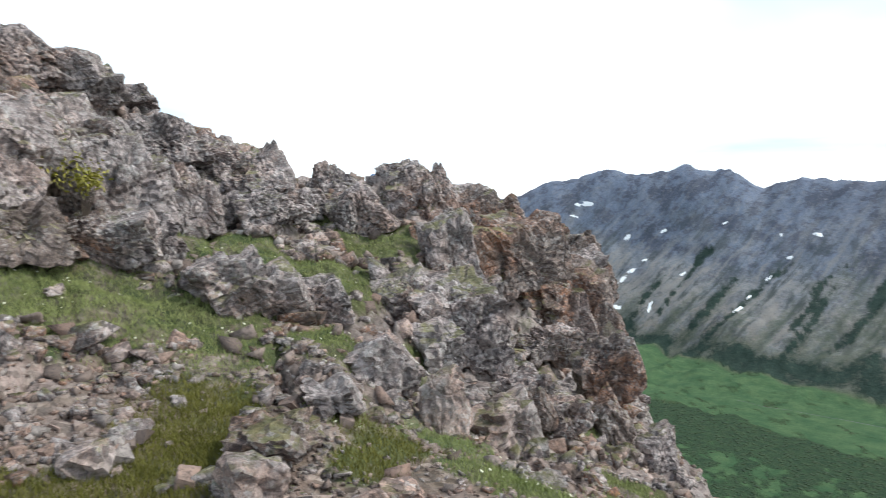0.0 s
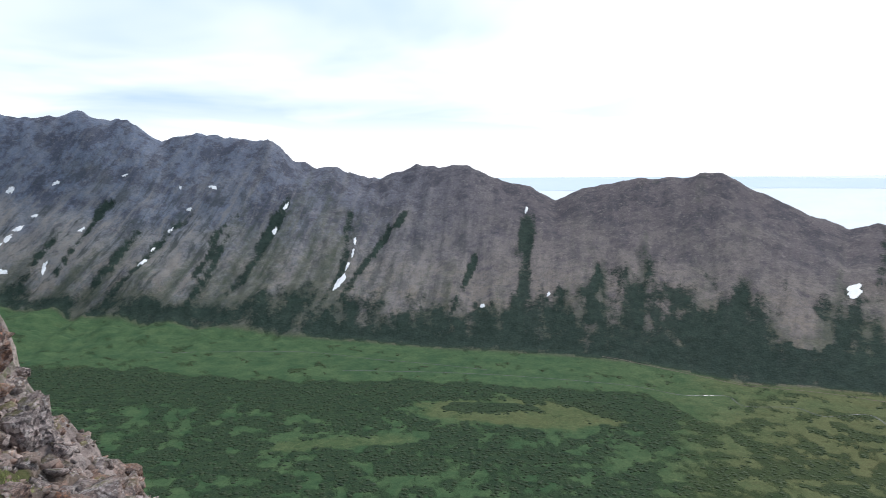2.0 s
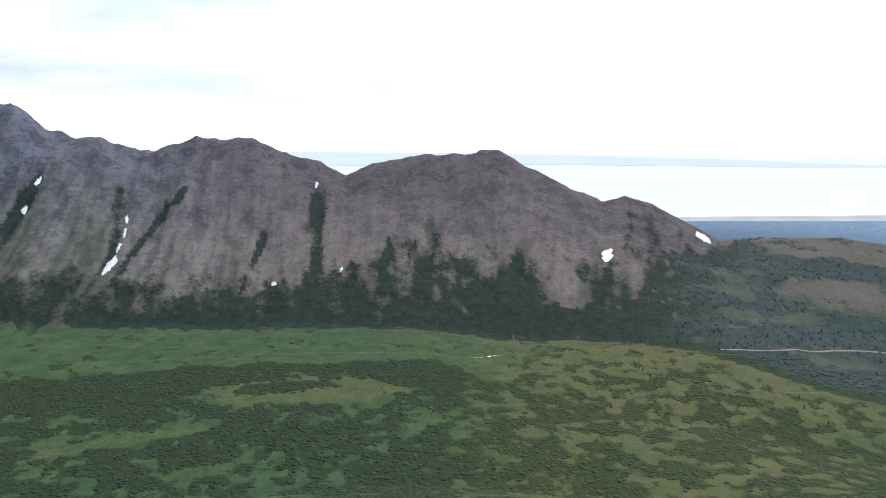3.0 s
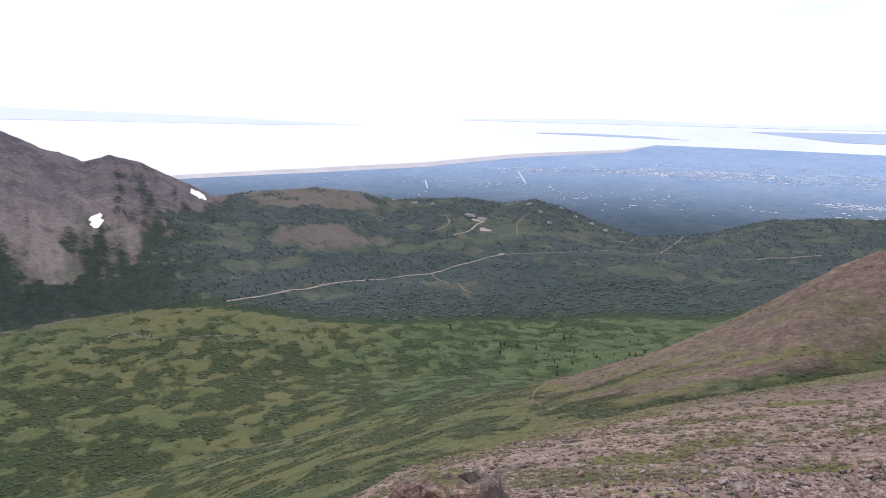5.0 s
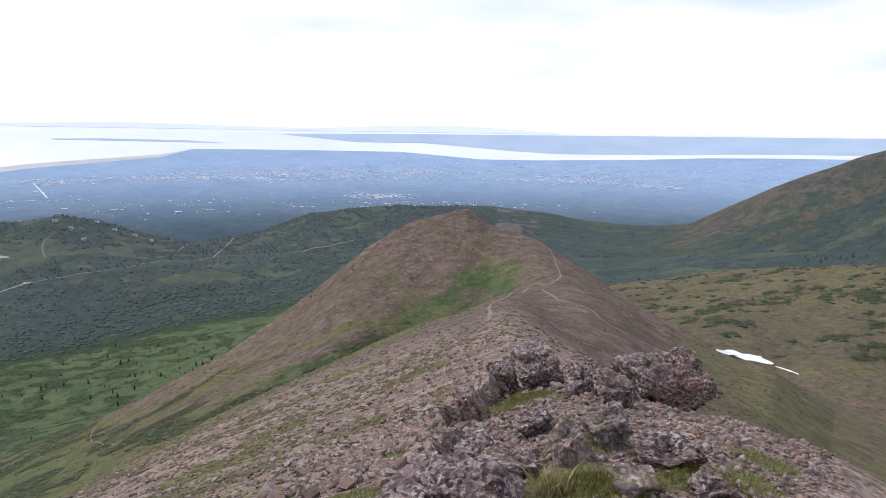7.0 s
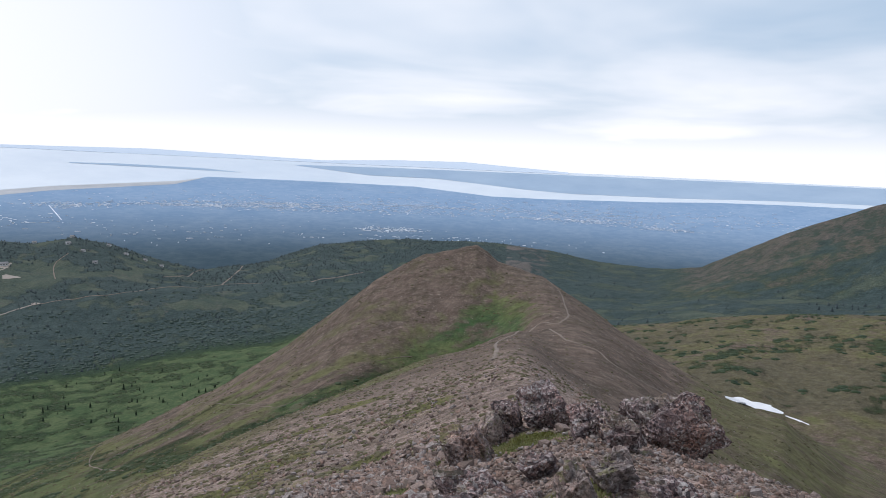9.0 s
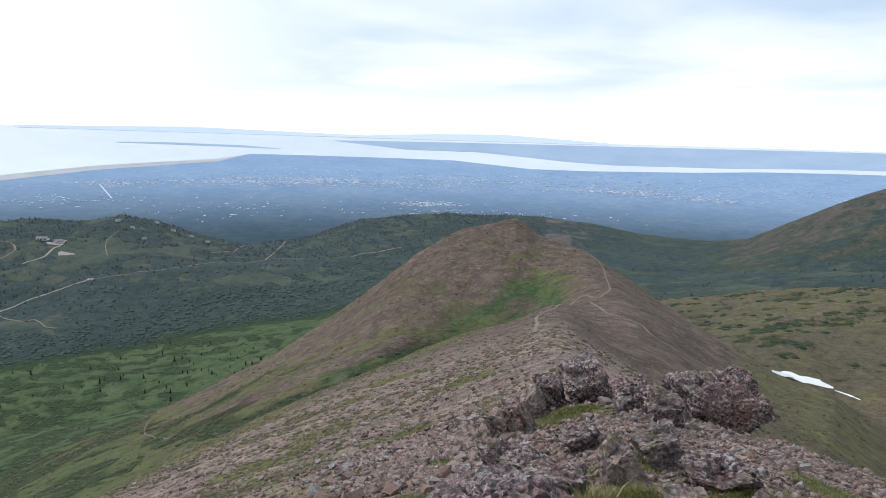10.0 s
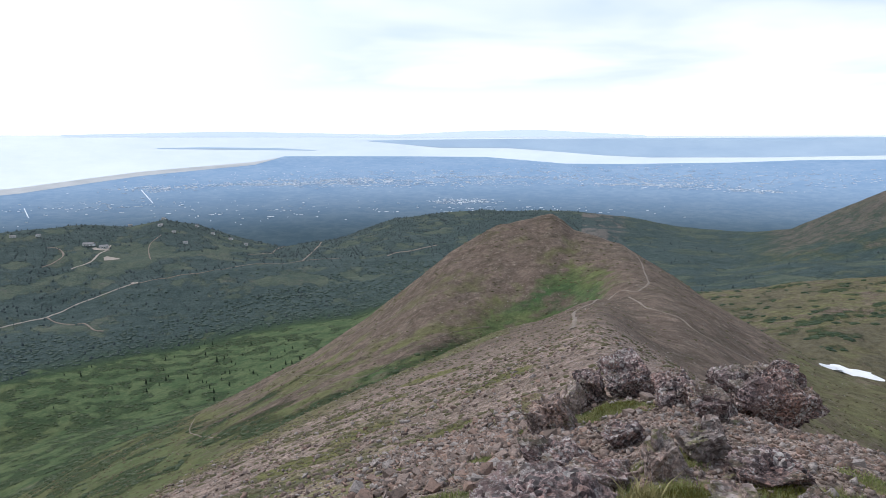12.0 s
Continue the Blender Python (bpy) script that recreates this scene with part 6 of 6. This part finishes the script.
BUSHES = [bush_shape(600 + k, 1) for k in range(8)]
rows = []
rng = np.random.RandomState(31)
willows = []
while len(rows) + len(willows) < 30000:
    b = rng.uniform(4, 128, 4000)
    r = np.sqrt(rng.uniform(330.0**2, 980.0**2, 4000))
    x, y = -np.sin(np.radians(b)) * r, np.cos(np.radians(b)) * r
    i = np.searchsorted(bearings, b).clip(0, NB - 1)
    j = np.searchsorted(radii, r).clip(0, NR - 1)
    lone = rng.rand(4000) < 0.03
    keep = np.nonzero(((scrub[i, j] > 0.5) | lone) & (R[i, j] < 0.97 * rs[9][i]))[0]
    for k in keep:
        s = (0.55 + 1.9 * rng.rand() ** 2.2) * (0.6 if lone[k] else 1)
        row = (x[k], y[k], ground_z(x[k], y[k]) - 0.2, s, rng.uniform(0, 6.3), 0.0, rng.randint(8) if s > 2.2 else 2 + rng.randint(6))
        (rows if solid[i[k], j[k]] > 0.4 else willows).append(row)
tagged(new("alder_scrub", solid_mesh("alder_scrub", *scatter_arrays(BUSHES, rows), SCRUB, True)), "dark green alder thickets on the valley floor", "scrub", kind="stuff")
tagged(new("willow_scrub", solid_mesh("willow_scrub", *scatter_arrays(BUSHES, willows), WILLOW, True)), "grey-green willow clumps on the valley floor", "scrub", kind="stuff")
rows = []
while len(rows) < 700:
    b, r = rng.uniform(-44, -17), rng.uniform(262, 430)
    i, j = np.searchsorted(bearings, b), np.searchsorted(radii, r)
    if scrub[i, j] > 0.42:
        x, y = -math.sin(radians(b)) * r, math.cos(radians(b)) * r
        rows.append((x, y, ground_z(x, y) - 0.45, rng.uniform(0.9, 2.3), rng.uniform(0, 6.3), 0.0, rng.randint(8)))
tagged(new("alder_scrub", solid_mesh("alder_scrub", *scatter_arrays(BUSHES, rows), SCRUB, True)), "low dark scrub clumps on a green hillside", "scrub", kind="stuff")

# low willow on the slope and in the hollow below the knoll
rows = []
while len(rows) < 2600:
    b, r = rng.uniform(-8, 55, 3000), 60 * np.exp(rng.rand(3000) * 1.7)
    i, j = np.searchsorted(bearings, b), np.searchsorted(radii, r)
    for k in np.nonzero((brush[i, j] > 0.3) & (scrub[i, j] + 0.1 * rng.normal(size=3000) > 0.46))[0]:
        x, y = -math.sin(radians(b[k])) * r[k], math.cos(radians(b[k])) * r[k]
        s = rng.uniform(0.3, 0.8) * (0.5 + r[k] / 250)
        rows.append((x, y, ground_z(x, y) - 0.1 * s, s, rng.uniform(0, 6.3), 0.0, 2 + rng.randint(6)))
tagged(new("willow_scrub", solid_mesh("willow_scrub", *scatter_arrays(BUSHES, rows[:2600]), WILLOW, True)), "low green willow scrub in the hollow below the knoll", "scrub", kind="stuff")

# low heath tussocks over the knoll and the ridge
rows = []
while len(rows) < 9000:
    b, r = rng.uniform(-38, 42, 3000), 14 * np.exp(rng.rand(3000) * 2.8)
    i, j = np.searchsorted(bearings, b), np.searchsorted(radii, r)
    for k in np.nonzero(turf[i, j] + 0.5 * small[i, j] + 0.25 * rng.normal(size=3000) > 0.36)[0]:
        x, y = -math.sin(radians(b[k])) * r[k], math.cos(radians(b[k])) * r[k]
        s = rng.uniform(0.05, 0.17) * (0.6 + r[k] / 70)
        rows.append((x, y, ground_z(x, y) - 0.1 * s, s, rng.uniform(0, 6.3), 0.0, 2 + rng.randint(6)))
tagged(new("heath", solid_mesh("heath", *scatter_arrays(BUSHES, rows[:9000]), HEATH, True)), "olive heath tussocks among the ridge gravel", "heath", kind="stuff")

# alder clumps along the scarp below the road


def road_dip(b):
    return np.interp(b, *np.array(sorted(ROAD)).T)


rows = []
while len(rows) < 3600:
    b, r = rng.uniform(-10, 62, 4000), np.sqrt(rng.uniform(780.0**2, 1300.0**2, 4000))
    i, j = np.searchsorted(bearings, b), np.searchsorted(radii, r)
    for k in np.nonzero((scrub[i, j] + 0.15 * rng.normal(size=4000) > 0.6) & (forest[i, j] > 0.25) & (share[i, j] < 0.42) & (dip_of[i, j] < road_dip(b) - 0.35) & ((dip_of[i, j] < lip[i, j] + 0.4) | (rng.rand(4000) < 0.12)))[0]:
        x, y = -math.sin(radians(b[k])) * r[k], math.cos(radians(b[k])) * r[k]
        rows.append((x, y, ground_z(x, y) - 0.3, rng.uniform(1.2, 3.6), rng.uniform(0, 6.3), 0.0, rng.randint(8)))
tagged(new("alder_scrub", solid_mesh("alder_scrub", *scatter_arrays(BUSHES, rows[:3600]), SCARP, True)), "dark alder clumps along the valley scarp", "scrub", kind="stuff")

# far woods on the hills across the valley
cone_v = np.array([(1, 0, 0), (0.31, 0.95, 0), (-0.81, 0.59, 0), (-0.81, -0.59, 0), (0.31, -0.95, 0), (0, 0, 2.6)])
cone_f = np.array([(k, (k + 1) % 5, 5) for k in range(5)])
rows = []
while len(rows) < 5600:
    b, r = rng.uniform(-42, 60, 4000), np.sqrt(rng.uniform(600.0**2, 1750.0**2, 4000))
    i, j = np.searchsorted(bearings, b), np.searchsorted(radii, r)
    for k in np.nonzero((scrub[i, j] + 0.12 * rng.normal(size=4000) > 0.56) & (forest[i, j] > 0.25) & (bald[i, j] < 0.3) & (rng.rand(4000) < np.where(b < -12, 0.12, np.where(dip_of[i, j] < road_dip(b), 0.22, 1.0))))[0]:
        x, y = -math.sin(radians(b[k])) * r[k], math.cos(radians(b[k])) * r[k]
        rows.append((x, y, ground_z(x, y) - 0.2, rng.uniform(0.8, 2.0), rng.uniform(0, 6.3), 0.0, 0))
tagged(new("far_woods", solid_mesh("far_woods", *scatter_arrays([(cone_v, cone_f)], rows[:5600]), FARWOOD)), "dark spruce woods hazed blue on the far hills", "woods", kind="stuff")

# ---- spruces ----


def spruce(height_m, seed):
    rng = random.Random(seed)
    tree = new("spruce")
    bm = bmesh.new()
    bmesh.ops.create_cone(bm, segments=7, radius1=height_m * 0.022, radius2=height_m * 0.006, depth=height_m * 0.9, cap_ends=True)
    bmesh.ops.translate(bm, verts=bm.verts, vec=(0, 0, height_m * 0.43))
    part("trunk", bm, BARK, tree)
    bm = bmesh.new()
    z = 0.10
    while z < 0.97:
        reach_m = height_m * (0.27 * (1 - z) ** 0.8 + 0.012)
        for k in range(7):
            a = 2 * math.pi * k / 7 + rng.uniform(-0.4, 0.4)
            q = reach_m * rng.uniform(0.55, 1.15)
            base = Vector((0, 0, height_m * (z + 0.05)))
            tip = Vector((math.cos(a) * q, math.sin(a) * q, height_m * (z - 0.035)))
            side = Vector((-math.sin(a), math.cos(a), 0)) * q * 0.34
            mid = base.lerp(tip, 0.6)
            vs = [bm.verts.new(p) for p in (base, mid + side, tip, mid - side, mid + Vector((0, 0, 0.05 * height_m)), mid - Vector((0, 0, 0.03 * height_m)))]
            for f in ((0, 1, 4), (1, 2, 4), (2, 3, 4), (3, 0, 4), (1, 0, 5), (2, 1, 5), (3, 2, 5), (0, 3, 5)):
                bm.faces.new([vs[i] for i in f])
        z += 0.075
    part("crown", bm, SPRUCE, tree)
    return tagged(tree, "small dark green spruce on the valley floor", "spruce", "valley spruces")


first = [spruce(6.0, 70), spruce(4.4, 71), spruce(7.0, 72)]
rng = random.Random(41)
spots = [(16.9, -21.3), (19.3, -19.5), (19.9, -18.5), (9.7, -17.5), (30.2, -19.8), (28.1, -19.5), (12.6, -21.4), (7.5, -19.8), (17.8, -19.4)]
while len(spots) < 110:
    spots.append((rng.gauss(15, 5.5), rng.gauss(-19.0, 1.1)) if rng.random() < 0.75 else (rng.uniform(22, 60), rng.uniform(-20.5, -17.3)))
for k, (b, d) in enumerate(spots):
    x, y = sight(b, d, 300)
    if math.hypot(x, y) > 900 or math.hypot(x, y) < 320:
        continue
    m = pose(x, y, ground_z(x, y) - 0.1, 0, 0, rng.uniform(0, 360))
    ob = first[k] if k < 3 else copy_thing(first[k % 3], m)
    ob.matrix_world = m
    if k >= 3:
        ob.scale = [rng.uniform(0.4, 0.85)] * 3

# ---- houses, town and far detail ----


def house(bearing, dip, wide_m, deep_m, high_m, seed, label):
    """A plain gabled house: walls, roof, a row of windows and a door."""
    x, y = sight(bearing, dip)
    home = new("house")
    home.matrix_world = pose(x, y, ground_z(x, y) - 0.3, 0, 0, bearing + random.Random(seed).uniform(-40, 40))
    bm = bmesh.new()
    bmesh.ops.create_cube(bm, size=1.0)
    bmesh.ops.scale(bm, verts=bm.verts, vec=(wide_m, deep_m, high_m))
    bmesh.ops.translate(bm, verts=bm.verts, vec=(0, 0, high_m / 2))
    part("wall", bm, WHITE, home)
    bm = bmesh.new()
    w, d, rise, eave = wide_m / 2 + 0.5, deep_m / 2 + 0.5, deep_m * 0.28, high_m - 0.1
    ends = [[bm.verts.new((sx * w, py, pz)) for py, pz in ((-d, eave), (0, eave + rise), (d, eave), (d, eave + 0.25), (0, eave + rise + 0.3), (-d, eave + 0.25))] for sx in (-1, 1)]
    for k in range(6):
        bm.faces.new((ends[0][k], ends[0][(k + 1) % 6], ends[1][(k + 1) % 6], ends[1][k]))
    bm.faces.new(ends[0]), bm.faces.new(ends[1])
    bmesh.ops.recalc_face_normals(bm, faces=bm.faces)
    part("roof", bm, ROOF, home)
    for k in range(3):
        bm = bmesh.new()
        bmesh.ops.create_cube(bm, size=1.0)
        bmesh.ops.scale(bm, verts=bm.verts, vec=(wide_m * 0.16, 0.2, high_m * 0.35))
        bmesh.ops.translate(bm, verts=bm.verts, vec=((k - 1) * wide_m * 0.3, -deep_m / 2 - 0.05, high_m * 0.55))
        part("window", bm, GLASS, home)
    return tagged(home, label, "house", "hillside houses")


GLASS = plain_material("window_glass", (0.03, 0.035, 0.04), (0.05, 0.055, 0.06), 2.0, 0.1, 0.5)
HOMES = [(28.8, -8.3, 20, 9, 4), (27.8, -8.55, 15, 8, 4), (23.6, -7.1, 9, 6, 4), (23.3, -6.55, 8, 6, 4), (32.1, -7.35, 8, 6, 3.5), (33.7, -7.3, 10, 6, 3.5), (21.8, -8.6, 8, 6, 3.5),
         (20.8, -7.3, 7, 6, 3.5), (18.2, -8.5, 7, 6, 3.5), (25.8, -6.95, 8, 6, 3.5), (22.6, -7.7, 7, 6, 3.5), (35.5, -7.1, 9, 6, 3.5), (19.6, -8.0, 7, 6, 3.5), (17.0, -9.0, 7, 6, 3.5)]
for k, (b, d, w, p, h) in enumerate(HOMES):
    house(b, d, w, p, h, 700 + k, "long white hillside building with grey roof" if w > 12 else "small white hillside house among scrub")


def parking_lot(bearing, dip, long_m, wide_m, label):
    """A levelled gravel apron with a worn, uneven rim."""
    x, y = sight(bearing, dip)
    lot = bmesh.new()
    bmesh.ops.create_circle(lot, cap_ends=True, segments=9, radius=1.0)
    bmesh.ops.scale(lot, verts=lot.verts, vec=(long_m, wide_m, 1))
    for k, v in enumerate(lot.verts):
        v.co *= 0.7 + 0.5 * ((k * 37) % 10) / 10
    for v in lot.verts:
        v.co = (v.co.x + x, v.co.y + y, ground_z(v.co.x + x, v.co.y + y) + 0.7)
    tagged(new("parking_lot", from_bmesh("parking_lot", lot, [DUST])), label, "parking lot", kind="structure")


parking_lot(27.4, -9.45, 15, 11, "pale gravel parking lot on the hill")
parking_lot(28.1, -8.62, 17, 8, "pale gravel apron before the hillside buildings")
parking_lot(25.85, -11.5, 7, 6, "small gravel pull-out beside the road")

# the far town: low bright blocks, too many to count
rng = random.Random(51)
BOX = (np.array([(sx, sy, sz) for sx in (-1, 1) for sy in (-1, 1) for sz in (0, 1)], float),
       np.array([(0, 2, 3, 1), (4, 5, 7, 6), (0, 1, 5, 4), (2, 6, 7, 3), (1, 3, 7, 5), (0, 4, 6, 2)]))
verts, faces, count = [], [], 0
clusters = [(-1.8, -5.55, 1.6, 0.12, 90), (23.4, -4.1, 1.8, 0.12, 90), (-19.5, -3.7, 3.0, 0.28, 200), (4, -3.95, 6, 0.16, 230), (12, -3.85, 4, 0.16, 170), (-25.3, -4.2, 1.4, 0.08, 60),
            (2, -3.4, 9, 0.35, 260), (-12, -3.2, 8, 0.4, 300), (-28, -3.1, 6, 0.4, 140), (16, -6.0, 7, 0.5, 40), (28, -5.3, 4, 0.25, 50), (-6, -6.2, 6, 0.2, 40), (9, -3.65, 4, 0.07, 130), (-5, -3.45, 4, 0.07, 130), (-16, -3.95, 3, 0.06, 90), (18, -3.9, 3, 0.06, 80)]
for cb, cd, sb, sd, n in clusters:
    for _ in range(2 * n):
        b, d = rng.gauss(cb, sb), rng.gauss(cd, sd)
        if not -47 < b < 60 or d > np.interp(b, *np.array(COAST).T) - 0.15:
            continue
        far = float(reach(np.array(d))) * 0.9978
        at = np.array(place(b, d, far / math.cos(radians(d))))
        w = rng.lognormvariate(1.1, 0.65)
        t = radians(b)
        size = np.array((w, rng.uniform(2, 5), rng.uniform(0.5, 1.6)))
        local = BOX[0] * size
        turned = np.stack([local[:, 0] * math.cos(t) - local[:, 1] * math.sin(t), local[:, 0] * math.sin(t) + local[:, 1] * math.cos(t), local[:, 2]], -1)
        verts.append(turned + at), faces.append(BOX[1] + count)
        count += 8
# walls carry slight emission, the haze across the plain
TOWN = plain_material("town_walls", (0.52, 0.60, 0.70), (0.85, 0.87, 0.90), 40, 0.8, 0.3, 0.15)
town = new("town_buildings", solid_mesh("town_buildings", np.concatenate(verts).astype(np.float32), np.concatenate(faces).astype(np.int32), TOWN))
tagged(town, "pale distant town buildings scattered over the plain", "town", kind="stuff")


def far_strip(name, sights, width, material, label, category):
    """A narrow line on the lowland."""
    bm = bmesh.new()
    before = None
    for b, d in sights:
        far = float(reach(np.array(d))) * 0.9978
        q = place(b, d, far / math.cos(radians(d)))
        side = Vector((math.cos(radians(b)), math.sin(radians(b)), 0)) * width / 2
        row = [bm.verts.new(q - side), bm.verts.new(q + side)]
        if before:
            bm.faces.new((before[0], before[1], row[1], row[0]))
        before = row
    return tagged(new(name, from_bmesh(name, bm, [material])), label, category, kind="structure")


far_strip("runway", [(24.0, -5.25), (24.4, -4.7), (24.8, -4.15)], 4, TOWN, "pale straight airstrip on the plain", "runway")
far_strip("runway", [(32.6, -5.9), (32.8, -5.2)], 3, TOWN, "pale straight clearing on the plain", "runway")
